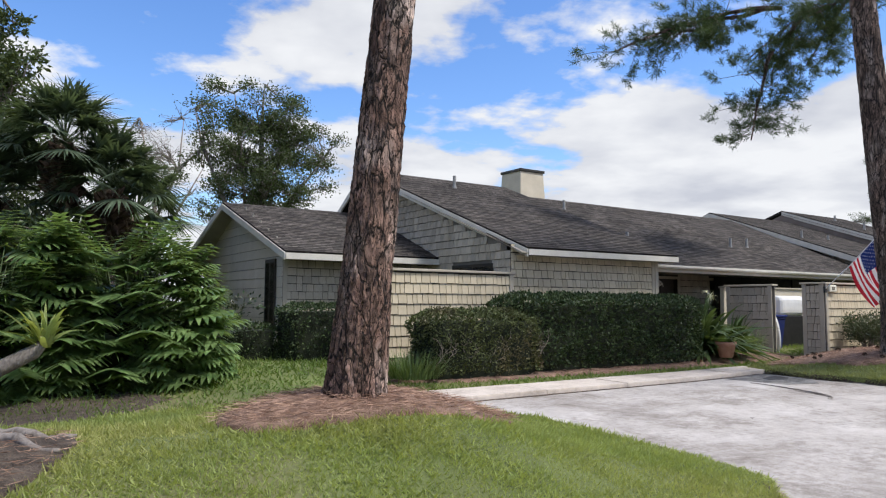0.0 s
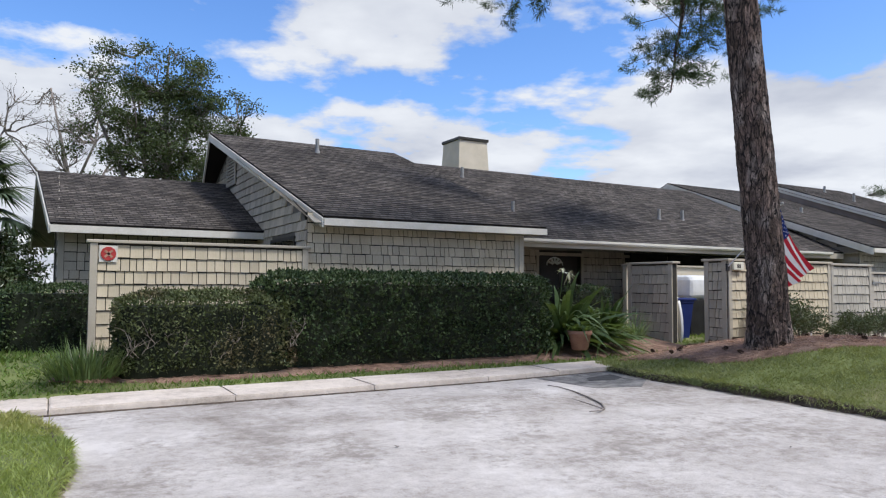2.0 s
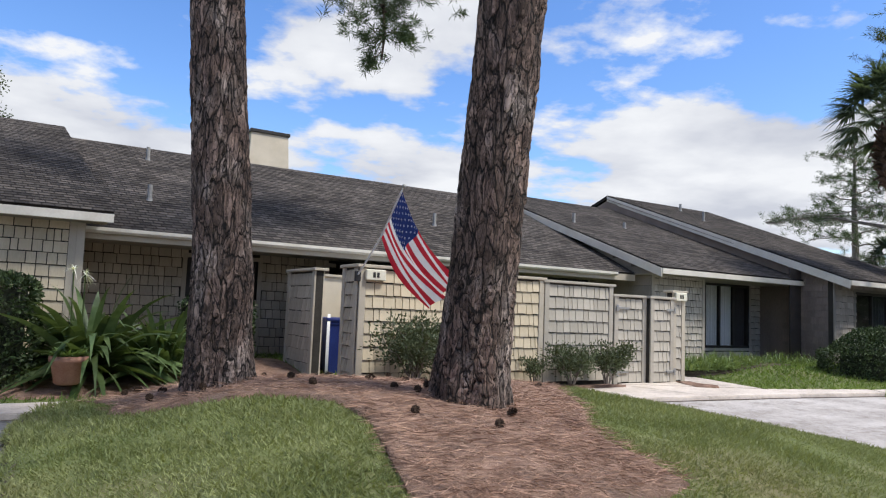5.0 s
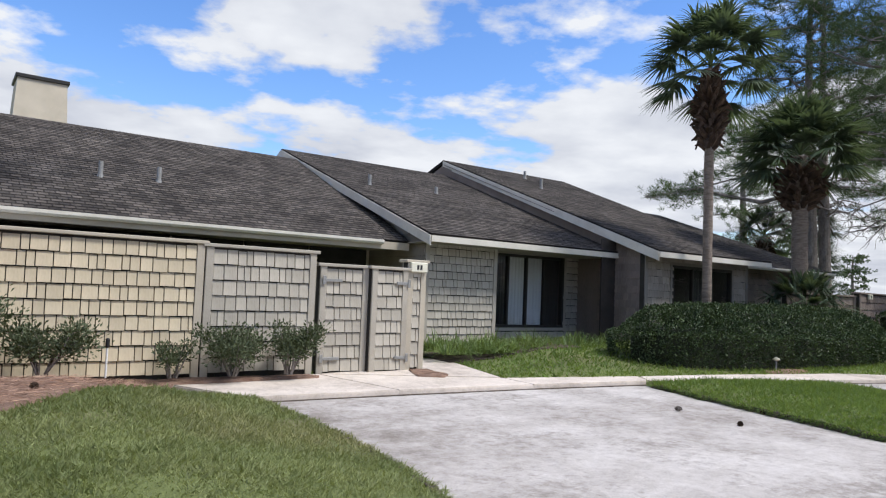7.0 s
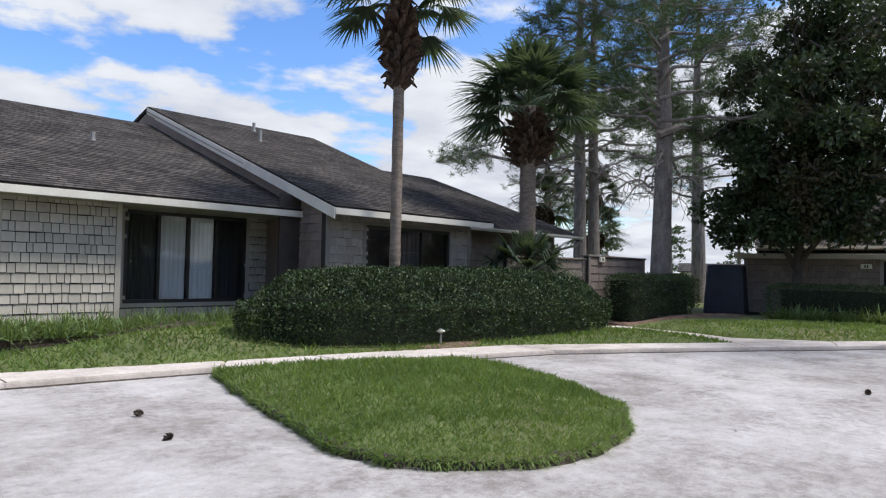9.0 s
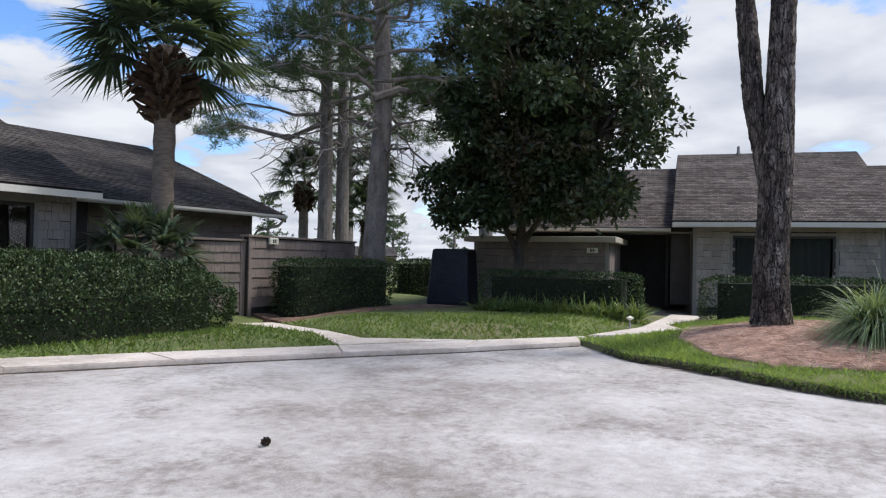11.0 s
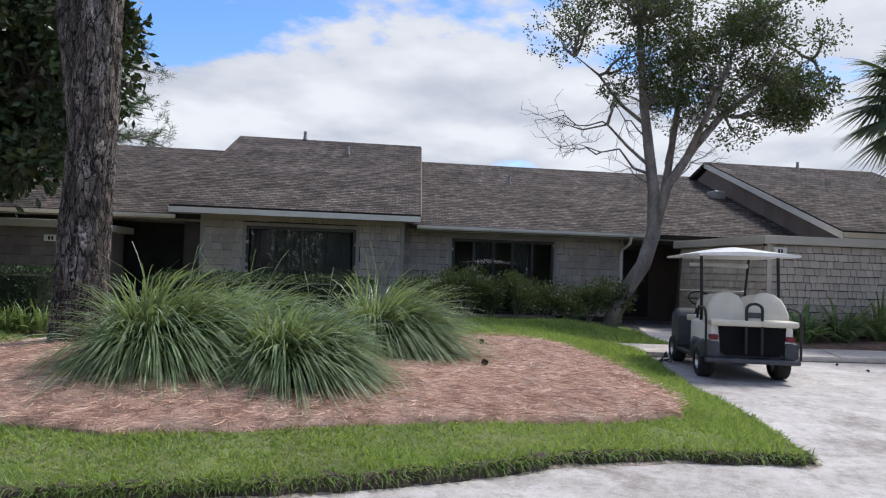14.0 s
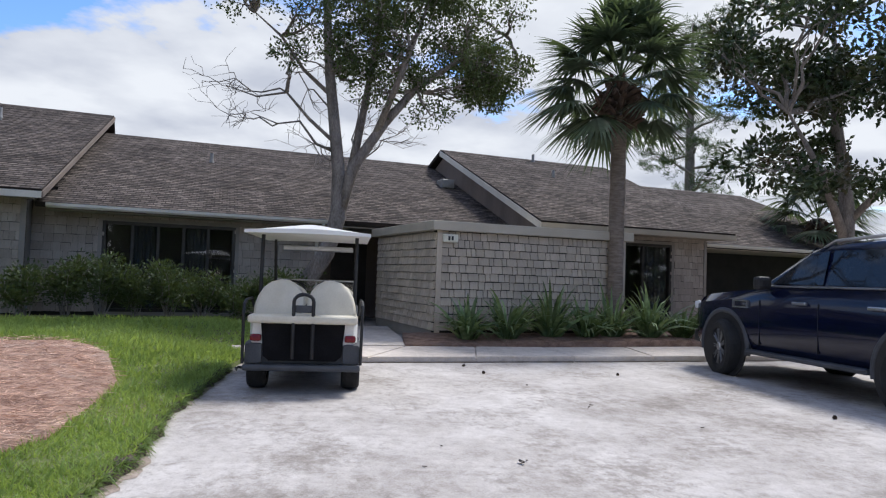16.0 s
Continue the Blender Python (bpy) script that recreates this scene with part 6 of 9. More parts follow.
# leaning tree by the front door
broad_tree(53.15, -10.75, 0.15, [([(0, 0, -0.2), (0.04, -0.35, 0.7), (0.06, -0.85, 1.5), (0.06, -1.08, 2.3), (0.06, -1.05, 3.3), (0.05, -0.78, 5.4), (0.0, -0.62, 7.4), (0.0, -0.5, 9.2)], [0.21, 0.19, 0.18, 0.175, 0.14, 0.11, 0.07, 0.02]),
                                 ([(0.06, -1.08, 2.4), (0.05, -1.36, 3.4), (0.1, -2.0, 4.4), (0.1, -2.65, 5.2), (0.1, -3.7, 6.0), (0.0, -4.6, 6.5)], [0.15, 0.125, 0.10, 0.08, 0.05, 0.015]),
                                 ([(0.06, -1.3, 3.2), (0.3, -1.55, 4.8), (0.4, -1.8, 6.6), (0.3, -2.0, 8.6)], [0.10, 0.08, 0.055, 0.015]),
                                 ([(0.1, -1.8, 4.1), (-0.4, -2.4, 5.6), (-0.5, -3.0, 7.4)], [0.085, 0.06, 0.015]),
                                 ([(0.06, -0.95, 3.9), (-0.1, -0.4, 4.35), (-0.1, 0.1, 4.9), (-0.2, 0.7, 4.75), (-0.2, 1.35, 4.95)], [0.045, 0.035, 0.028, 0.02, 0.008]),
                                 ([(0.06, -0.98, 3.7), (0.0, -0.55, 3.85), (-0.1, -0.2, 4.3), (-0.2, 0.25, 4.2), (-0.2, 0.8, 4.4)], [0.04, 0.03, 0.024, 0.018, 0.007]),
                                 ([(0.05, -0.85, 4.9), (0.2, -0.2, 5.5), (0.2, 0.3, 6.2), (0.2, 0.9, 6.7)], [0.05, 0.04, 0.03, 0.012])],
           blob_set((0.0, -0.5, 7.7), (2.2, 2.1, 1.6), 26, 0.75, 6) + blob_set((0.0, -3.2, 6.8), (2.0, 2.1, 1.6), 32, 0.72, 7) + blob_set((0.0, -4.2, 5.5), (1.2, 1.2, 0.9), 16, 0.5, 9) + [((0.0, 1.0, 6.9), (0.7, 0.7, 0.5)), ((0.0, -1.9, 5.0), (0.5, 0.5, 0.4)), ((0.0, -3.0, 4.6), (0.5, 0.6, 0.35))] + blob_set((0.0, -1.6, 6.0), (1.6, 2.2, 1.1), 20, 0.55, 31),
           "leaning tree with grey trunk, bare twigs and open crown", M_OAK, 0.09, 40, 9, "leaning_tree", seed=6, tight=0.8, twigs=9, bare=(((-0.1, 0.1, 4.9), (-0.2, 1.5, 5.0), 0.4), ((-0.2, 0.25, 4.2), (-0.3, 1.2, 4.3), 0.4), ((0.05, -0.85, 4.6), (0.0, 0.2, 5.6), 0.5), ((0.06, -1.05, 3.4), (0.2, -0.3, 4.0), 0.4), ((0.06, -1.3, 3.6), (0.1, -1.5, 4.9), 0.5), ((0.1, -2.0, 4.4), (0.2, -2.2, 5.4), 0.5), ((0.05, -0.8, 5.2), (0.1, 0.1, 6.2), 0.5), ((0.05, -1.36, 3.4), (0.3, -2.3, 4.2), 0.4)))
# tree at the far side of the parked car
broad_tree(54.6, -24.6, 0.1, [([(0, 0, -0.2), (0.0, 0.05, 1.5), (-0.1, 0.1, 3.2), (-0.2, 0.5, 5.5), (-0.2, 0.6, 8)], [0.25, 0.21, 0.18, 0.12, 0.04]), ([(-0.05, 0.1, 2.4), (-0.8, 1.3, 4.0), (-1.5, 2.6, 5.2)], [0.12, 0.08, 0.03]), ([(-0.05, 0.1, 2.8), (-1.2, -0.8, 4.4), (-2.0, -1.2, 5.4)], [0.1, 0.07, 0.03])],
           blob_set((-1.0, 0.6, 6.7), (2.8, 3.4, 3.0), 38, 0.85, 14) + [((-1.6, 3.4, 3.9), (0.8, 0.9, 0.6)), ((-1.9, 2.0, 3.6), (0.8, 0.8, 0.5)), ((-2.0, 0.5, 3.7), (0.8, 0.8, 0.5))],
           "broad evergreen tree with large leaves beyond a parked car", M_MAGNOLIA, 0.19, 42, 8, "evergreen_tree", seed=14, tight=0.45)
# oak and bare tree behind the first house
broad_tree(10.2, 25.0, 0.0, [([(0, 0, -0.2), (0, 0, 3), (0.1, 0, 5.5), (0.0, 0, 8.5), (0.1, 0, 10.4)], [0.24, 0.21, 0.16, 0.08, 0.02]), ([(0, 0, 3.0), (-1.3, 0, 5.2), (-2.3, 0.2, 7.6), (-2.6, 0.2, 9.0)], [0.12, 0.09, 0.05, 0.02]), ([(0.05, 0, 3.6), (1.4, 0, 5.8), (2.8, 0, 7.6)], [0.11, 0.08, 0.02]), ([(-0.4, 0, 4.0), (-0.8, 0, 7), (-1.1, 0.1, 9.9)], [0.09, 0.06, 0.015]), ([(0.3, 0, 4.6), (0.9, 0.2, 7.4), (1.3, 0.1, 9.6)], [0.08, 0.05, 0.015])],
           [(c, (r[0] * 1.25, r[1], r[2] * 0.6)) for c, r in blob_set((0.1, 0, 7.3), (3.6, 2.4, 3.3), 130, 0.5, 21)], "tall leafy oak behind a house roof", M_OAK, 0.11, 40, 7, "oak_tree", seed=21, tight=1.1, twigs=8)
broad_tree(7.6, 30.0, 0.0, [([(0, 0, -0.2), (-0.2, 0, 3), (-0.5, 0, 6), (-1.2, 0, 9.5)], [0.16, 0.13, 0.09, 0.02]), ([(-0.2, 0, 3.2), (-1.2, 0, 5.5), (-2.8, 0.2, 7.6)], [0.08, 0.06, 0.015]), ([(-0.4, 0, 5), (0.5, 0, 7.4), (0.7, 0.2, 9.8)], [0.06, 0.05, 0.015]), ([(-0.3, 0, 4), (0.8, 0.1, 6.0), (1.6, 0, 7.6)], [0.07, 0.05, 0.015])],
           blob_set((-0.6, 0, 8.0), (2.6, 1.6, 2.6), 30, 1.0, 23), "bare-branched tree with few leaves behind a roof", M_OAK, 0.10, 14, 1, "bare_tree", seed=23, twigs=14)
broad_tree(0.9, 19.0, 0.0, [([(0, 0, -0.2), (0, 0, 3), (0.1, 0, 6), (0.0, 0, 10.0)], [0.2, 0.16, 0.12, 0.04])], blob_set((0.0, 0, 6.6), (1.6, 1.7, 3.9), 54, 0.6, 25), "dense dark evergreen tree beyond a lawn", M_OAK, 0.15, 34, 8, "evergreen_tree", seed=25, tight=0.45)


def fan_frond(rng, a, up, stalk, blade, seed):
    """One fan leaf: arched stalk and its folded fingers, as blades; returns vertices and faces."""
    d = np.array([math.cos(a) * math.cos(up), math.sin(a) * math.cos(up), math.sin(up)])
    hub = d * stalk + np.array([0, 0, -0.10 * stalk * (1 - math.sin(up))])
    side = unit(np.cross(d, [0, 0, 1.0]))
    nrm = np.cross(side, d)
    k = 34
    t = np.linspace(-1.75, 1.75, k) + NR.normal(size=k) * 0.03
    dirs = np.cos(t)[:, None] * d + np.sin(t)[:, None] * side + nrm * (0.22 - 0.30 * np.abs(t)[:, None] * 0.3)
    dirs = unit(dirs)
    ln = blade * (0.72 + 0.28 * np.cos(t * 0.8)) * NR.uniform(0.9, 1.06, k)
    v1, f1 = blades(np.tile(hub, (k, 1)), dirs, ln, 0.095 * blade / 0.9, 0.26 + 0.34 * np.abs(t) / 1.75 + 0.16 * NR.rand(k), 5)
    v2, f2 = blades(np.array([[0, 0, 0.0]]), d[None], np.array([stalk * 1.03]), 0.035, np.array([0.10]), 3, taper=False)
    return joined((v1, f1), (v2, f2))


def palm(x, y, z, trunk, r, boots, label, fronds=30, blade=0.95, stalk=0.95, seed=0, lean=(0, 0), low=-0.55, shag=0.2):
    """A cabbage palm: ringed trunk, criss-cross boots below the head, fan leaves all round."""
    ob = thing("palm_tree", (x, y, z), label, "palm tree", "palms")
    rng = random.Random(seed)
    top = Vector((lean[0], lean[1], trunk))
    if trunk > boots:
        bm = bmesh.new()
        n = 26
        tube(bm, [Vector((0, 0, -0.2)).lerp(top, k / n) for k in range(n + 1)], [r * (1.0 + 0.10 * math.sin(k * 2.3) * 0.5 + (0.25 if k < 2 else 0)) for k in range(n + 1)], 14)
        part("trunk", bm, M_PALMTRUNK, ob, smooth=True)
    bm = bmesh.new()
    for k in range(int(boots / 0.016)):
        a, zz = k * 2.4 + rng.uniform(-0.3, 0.3), trunk - boots + k * 0.016
        bulge = r * 1.1 + shag * math.sin(math.pi * (0.12 + 0.88 * min(1, (k * 0.016) / boots)))
        c = Vector((lean[0] * zz / max(trunk, 0.1) + math.cos(a) * bulge, lean[1] * zz / max(trunk, 0.1) + math.sin(a) * bulge, zz))
        o = Vector((math.cos(a), math.sin(a), 0))
        hang = rng.uniform(-0.22, 0.16)
        tube(bm, [c - o * bulge * 0.75 - Vector((0, 0, 0.14)), c, c + o * rng.uniform(0.06, 0.16) + Vector((0, 0, hang))], [0.075, 0.06, 0.018], 5)
    part("boot_husk", bm, M_BOOT, ob)
    sets = []
    for k in range(fronds):
        a = k * 2.39996 + rng.uniform(-0.2, 0.2)
        up = low + (1.4 - low) * ((k + 0.5) / fronds) ** 0.8
        v, f = fan_frond(rng, a, up, stalk * rng.uniform(0.85, 1.1), blade * rng.uniform(0.85, 1.1), k)
        sets.append((v + np.array(top) + np.array([0, 0, 0.05]), f))
        raw_mesh("frond", sets[-1][0], sets[-1][1], M_PALM, ob)
    return ob


palm(34.76, 6.8, 0.2, 7.0, 0.115, 1.9, "tall slender palm with shaggy boots behind a clipped hedge", 38, 0.85, 1.05, 1, low=-0.6, shag=0.26)
palm(39.85, 7.1, 0.2, 5.6, 0.22, 1.5, "stout palm with brown boots at a house corner", 40, 1.15, 1.15, 2, low=-0.45, shag=0.42)
palm(39.15, 6.6, 0.2, 0.9, 0.14, 0.8, "small bushy palm beside a stout palm", 30, 0.75, 0.9, 3, low=-0.5, shag=0.08)
palm(52.1, -17.62, 0.1, 5.4, 0.16, 1.0, "palm with round head before a shingled store room", 42, 1.0, 1.1, 4, low=-0.9, shag=0.3)
palm(2.35, 14.4, 0.1, 4.75, 0.17, 1.3, "palm with drooping fans beyond a dark thicket", 30, 0.85, 0.85, 5)
palm(3.25, 14.0, 0.1, 3.75, 0.17, 1.2, "short palm beside a house wing", 30, 0.85, 0.85, 6)
palm(4.5, 18.6, 0.1, 3.7, 0.17, 1.2, "palm beside a house wing", 30, 1.05, 1.1, 12)
palm(1.2, 15.6, 0.1, 3.6, 0.17, 1.2, "palm in a dark thicket", 30, 1.05, 1.1, 7)
palm(52.3, 15.0, 0.0, 4.7, 0.2, 1.2, "palm behind the last house", 26, 1.05, 1.0, 8)
palm(55.9, 15.0, 0.0, 5.6, 0.19, 1.0, "slender leaning palm beyond the last house", 22, 1.0, 1.0, 9, lean=(1.1, 0.0))
palm(56.3, 14.6, 0.0, 3.6, 0.2, 0.9, "short palm beside a leaning palm", 26, 1.0, 1.0, 10)
palm(60.0, -27.5, 0.0, 3.6, 0.2, 1.4, "distant palm beyond a roof", 24, 1.2, 1.2, 11)

# pines behind the last house


def far_pine(x, y, h, r, label, seed, limbs=26, start=0.3, reach=3.6, low=(), lean=(0.2, 0.2), dead=0):
    """A pine seen from afar; low: ends of long low limbs; dead: bare hanging branches below the crown."""
    ob = thing("pine_tree", (x, y, 0), label, "pine tree", "far pines")
    rng = random.Random(seed)
    bm = bmesh.new()
    tube(bm, [(0, 0, -0.2), (lean[0] * 0.3, lean[1] * 0.2, h * 0.15), (lean[0], lean[1], h * 0.4), (lean[0] * 0.8, lean[1] * 1.3, h * 0.65), (lean[0], lean[1], h)], [r * 1.12, r, r * 0.85, r * 0.6, 0.05], 14)
    part("trunk", bm, M_WOODBARK, ob)
    bm = bmesh.new()
    cs, axs = [], []
    for k in range(limbs + len(low)):
        t = start + (1 - start) * k / limbs if k < limbs else start
        a = k * 2.4 + rng.uniform(-0.4, 0.4)
        ln = reach * (1.05 - 0.6 * t) * rng.uniform(0.7, 1.15)
        p, q = Vector((0.05, 0.1, h * t)), Vector((ln * math.cos(a), ln * math.sin(a), h * t + rng.uniform(-0.6, 0.8)))
        if k >= limbs:
            q = Vector(low[k - limbs])
        pts = limb(bm, p, q, 0.07 if k < limbs else 0.13, 0.015, 0.2, 5, 0.16, seed * 50 + k)
        for j in range(14 if k < limbs else 56):
            c = pts[rng.randint(2, 5)].lerp(pts[rng.randint(2, 5)], rng.random()) + Vector((rng.gauss(0, 0.5), rng.gauss(0, 0.5), rng.gauss(0.05, 0.25)))
            tube(bm, [pts[rng.randint(2, 5)], c], [0.012, 0.006], 3, cap=False)
            for _ in range(2):
                cs.append(tuple(c + Vector((rng.gauss(0, 0.2), rng.gauss(0, 0.2), rng.gauss(0, 0.12)))))
                axs.append(tuple((q - p).normalized() * 0.6 + Vector((rng.gauss(0, 0.5), rng.gauss(0, 0.5), 0.4))))
    for k in range(dead):
        a, t = k * 2.4 + 0.7, start * rng.uniform(0.72, 1.05)
        p = Vector((lean[0], lean[1], h * t))
        q = p + Vector((math.cos(a), math.sin(a), 0)) * rng.uniform(1.6, 3.4) + Vector((0, 0, rng.uniform(-1.4, 0.3)))
        pts = limb(bm, p, q, 0.045, 0.012, 0.35, 6, 0.16, seed * 70 + k)
        for j in range(9):
            e = pts[rng.randint(2, 6)]
            limb(bm, e, e + Vector((rng.gauss(0, 0.4), rng.gauss(0, 0.4), rng.uniform(-0.9, 0.1))), 0.012, 0.005, 0, 3, 0.25, seed * 90 + k * 9 + j)
    part("branchwork", bm, M_WOODBARK, ob)
    tuft_cloud(cs, axs, 34 if limbs > 16 else 9, 0.31 if limbs > 16 else 0.4, M_PNEEDLE, ob, width=0.02 if limbs > 16 else 0.15)
    return ob


far_pine(49.75, 11.5, 17, 0.27, "tall pine with drooping needles beyond the last house", 1, 34, 0.38, 5.5, low=((2.4, 10.6, 7.3),), dead=14)
far_pine(50.35, 11.2, 16, 0.25, "tall pine close beside another pine", 3, 26, 0.42, 5.0, dead=8)
far_pine(45.75, 6.15, 14, 0.31, "tall leaning pine with drooping needles by a lawn", 2, 34, 0.42, 4.6, lean=(0.5, 0.1), low=((3.0, -1.5, 6.0), (3.2, 1.0, 7.4)), dead=10)
far_pine(62, 11.5, 18, 0.36, "tall dense pine beyond the last lawn", 6, 50, 0.3, 6.0)
far_pine(66, 24, 15, 0.3, "distant pine with an open crown", 4, 26, 0.35, 4.0)
far_pine(70, -28, 14, 0.3, "distant pine beyond the roofs", 5, 26, 0.3, 4.0)
for k in range(16):
    a = radians(8 + k * 5.2)
    far_pine(30 + 120 * math.cos(a), 120 * math.sin(a), 9 + (k * 37) % 5, 0.3, "distant pine on the horizon", 20 + k, 16, 0.2, 3.4)

# thicket beside the first house
for k, (x, y, hh, r) in enumerate(((1.6, 13.6, 3.4, 1.5), (2.2, 16.4, 3.9, 1.6), (4.6, 22.0, 3.4, 1.7), (-0.8, 13.4, 3.8, 1.7), (-3.2, 13.0, 4.2, 1.8), (5.3, 24.5, 3.4, 1.5), (4.1, 20.0, 3.0, 1.3), (3.1, 23.5, 3.8, 1.6))):
    broad_tree(x, y, 0.1, [([(0, 0, -0.2), (0.1, 0, hh * 0.4), (0.0, 0.1, hh * 0.8)], [0.09, 0.07, 0.02])], blob_set((0, 0, hh * 0.52), (r, r, hh * 0.45), 22, 0.7, 90 + k), "tall dark evergreen bush in a thicket", M_MAGNOLIA, 0.15, 44, 7, "evergreen_bush", seed=90 + k, tight=0.5)
# unseen woods added behind the road to darken window reflections and ambient light
q = np.column_stack([NR.uniform(-60, 56, 5600), -36 - np.abs(NR.normal(size=5600)) * 4, NR.rand(5600) ** 0.8])
q[:, 2] *= 9.0 + np.array([3.5 * noise.noise(Vector((x * 0.09, 0, 0))) + 2 * noise.noise(Vector((x * 0.35, 3, 0))) for x in q[:, 0]])
side = np.column_stack([-42 - np.abs(NR.normal(size=2600)) * 4, NR.uniform(-40, 40, 2600), NR.rand(2600) ** 0.8 * 9.0])
q = np.repeat(np.concatenate([q, side]), 3, 0)
v, f = leaf_quads(q + NR.normal(size=q.shape) * 0.4, unit(NR.normal(size=q.shape)), NR.uniform(0.6, 1.4, len(q)), 0.65)
tagged(raw_mesh("far_woods", v, f, M_OAK), "unseen dark green woods added behind the road for reflections", "woods", kind="stuff")

# ---- mulch, turf and litter ----
MULCH_PINE = [(3.95 + 1.4 * math.cos(a) + 0.12 * math.sin(3 * a), 2.95 + 0.85 * math.sin(a) + 0.08 * math.cos(4 * a)) for a in (2 * math.pi * k / 22 for k in range(22))]
MULCH_ROOT = [(0.85 + 0.78 * math.cos(a) + 0.07 * math.sin(3 * a), 2.95 + 0.95 * math.sin(a)) for a in (2 * math.pi * k / 16 for k in range(16))]
MULCH_A = [(15.35, 6.45), (15.6, 5.3), (15.42, 4.6), (15.6, 4.0), (16.0, 3.45), (16.5, 2.95), (16.85, 2.5), (16.88, 1.9), (16.68, 1.2), (16.58, 0.75), (16.62, 0.45), (17.0, 0.36), (17.5, 0.36), (18.2, 0.3), (18.55, 0.4), (18.5, 0.8), (18.55, 1.2), (18.85, 1.7), (19.55, 2.5), (20.2, 3.4), (21.0, 4.6), (21.8, 5.6), (21.95, 6.75), (19.2, 6.8), (18.7, 7.3), (17.5, 7.3)]
MULCH_BACK = [(6.6, 7.75), (8.0, 7.3), (12.0, 7.22), (15.2, 7.15), (17.4, 7.5), (18.8, 7.5), (18.8, 9.9), (15.4, 10.9), (15.3, 9.2), (7.0, 9.2)]
MULCH_FENCE = [(22.1, 7.0), (23.0, 6.98), (24.45, 6.98), (24.4, 6.55), (22.6, 6.5), (21.9, 6.6), (19.3, 6.6), (19.0, 6.98)]
MULCH_C = [(40.12, -5.2), (40.12, -6.25), (40.42, -7.05), (40.9, -7.9), (41.42, -8.8), (41.75, -9.7), (42.1, -10.35), (43.1, -10.5), (45.2, -10.2), (46.6, -9.6), (47.6, -8.7), (47.2, -7.6), (45.8, -6.0), (44.7, -3.6), (43.3, -2.9), (41.7, -3.0), (40.7, -3.7), (40.2, -4.5)]
MULCH_GATE = [(25.95, 6.2), (26.3, 5.95), (26.52, 6.15), (26.62, 6.9), (26.3, 6.98), (26.1, 6.6)]
MULCH_BED3 = [(27.72, 7.75), (29.5, 7.6), (31.2, 7.5), (31.4, 9.0), (33.6, 9.3), (33.6, 10.0), (27.95, 9.2)]
MULCH_D = [(41.0, 4.75), (44.4, 4.0), (46.2, 3.5), (46.4, 5.2), (45.3, 6.3), (41.4, 6.0)]


def mulch(poly, height, label, res=0.3, mat=M_STRAW):
    ob = ground_patch("mulch", poly, lambda x, y: height(x, y) + 0.025 + 0.025 * ease(edge_distance(poly, x, y) / 0.5) + 0.018 * noise.noise(Vector((x * 5, y * 5, 1))), res, mat, label, skirt=0.0)
    ob["category"] = "mulch bed"
    return ob


mulch(MULCH_PINE, h_left, "mound of red-brown pine straw round a trunk", 0.18)
mulch(MULCH_ROOT, h_left, "bare brown soil and straw round a root flare", 0.2, M_SOIL)
mulch(MULCH_A, h_island_a, "red-brown pine straw bed under two pines", 0.25)
MULCH_BUSH = [(-0.6, 6.6), (1.3, 6.45), (1.95, 6.55), (2.8, 7.2), (3.5, 7.8), (4.2, 8.7), (4.4, 9.6), (-0.6, 9.8)]
mulch(MULCH_BUSH, h_left, "dark bare soil under a split-leaf bush", 0.25, M_SOIL)
mulch(MULCH_BACK, h_back, "red-brown pine straw bed under hedges")
mulch(MULCH_FENCE, h_back, "pine straw strip along a shingled wall")
mulch(MULCH_C, h_island_c, "pine straw mound with ornamental grasses", 0.25, M_STRAW_NEW)
MULCH_LIGHT = [(33.9 + 0.75 * math.cos(a), 4.42 + 0.3 * math.sin(a)) for a in (2 * math.pi * k / 14 for k in range(14))]
mulch(MULCH_LIGHT, h_back, "bare brown mulch round a path light", 0.2)
mulch(MULCH_BED3, h_back, "dark mulch bed with lily turf under a window", 0.3, M_SOIL)
mulch(MULCH_GATE, lambda x, y: 0.075 + 0.0 * x, "small heap of brown mulch on a path by a gate post", 0.15)
mulch(MULCH_D, h_east, "pine straw bed before a hedge")
ROADLINE = [(0.5, -2.4), (8, -2.7), (16, -2.7), (24, -3.4), (31, -5.7), (35, -8.3), (38.5, -13)]


def road_distance(x, y):
    best = np.full(np.shape(x), 1e9)
    for (ax, ay), (bx, by) in zip(ROADLINE, ROADLINE[1:]):
        dx, dy = bx - ax, by - ay
        t = np.clip(((x - ax) * dx + (y - ay) * dy) / (dx * dx + dy * dy), 0, 1)
        best = np.minimum(best, np.hypot(x - ax - t * dx, y - ay - t * dy))
    return best


def scatter(poly, per_m2, holes=(), far=14.0):
    """Points on a polygon, thinner with distance from the road."""
    xs, ys = [p[0] for p in poly], [p[1] for p in poly]
    x0, x1, y0, y1 = max(min(xs), -6), min(max(xs), 58), max(min(ys), -12), min(max(ys), 12)
    n = int((x1 - x0) * (y1 - y0) * per_m2)
    x, y = NR.uniform(x0, x1, n), NR.uniform(y0, y1, n)
    d = road_distance(x, y)
    ok = (NR.rand(n) < np.minimum(1.0, (4.2 / np.maximum(d, 0.5)) ** 1.7)) & (d < far)
    x, y = x[ok], y[ok]
    ok = inside(poly, x, y)
    for h in holes:
        ok &= ~inside(h, x, y)
    return np.column_stack([x[ok], y[ok]])


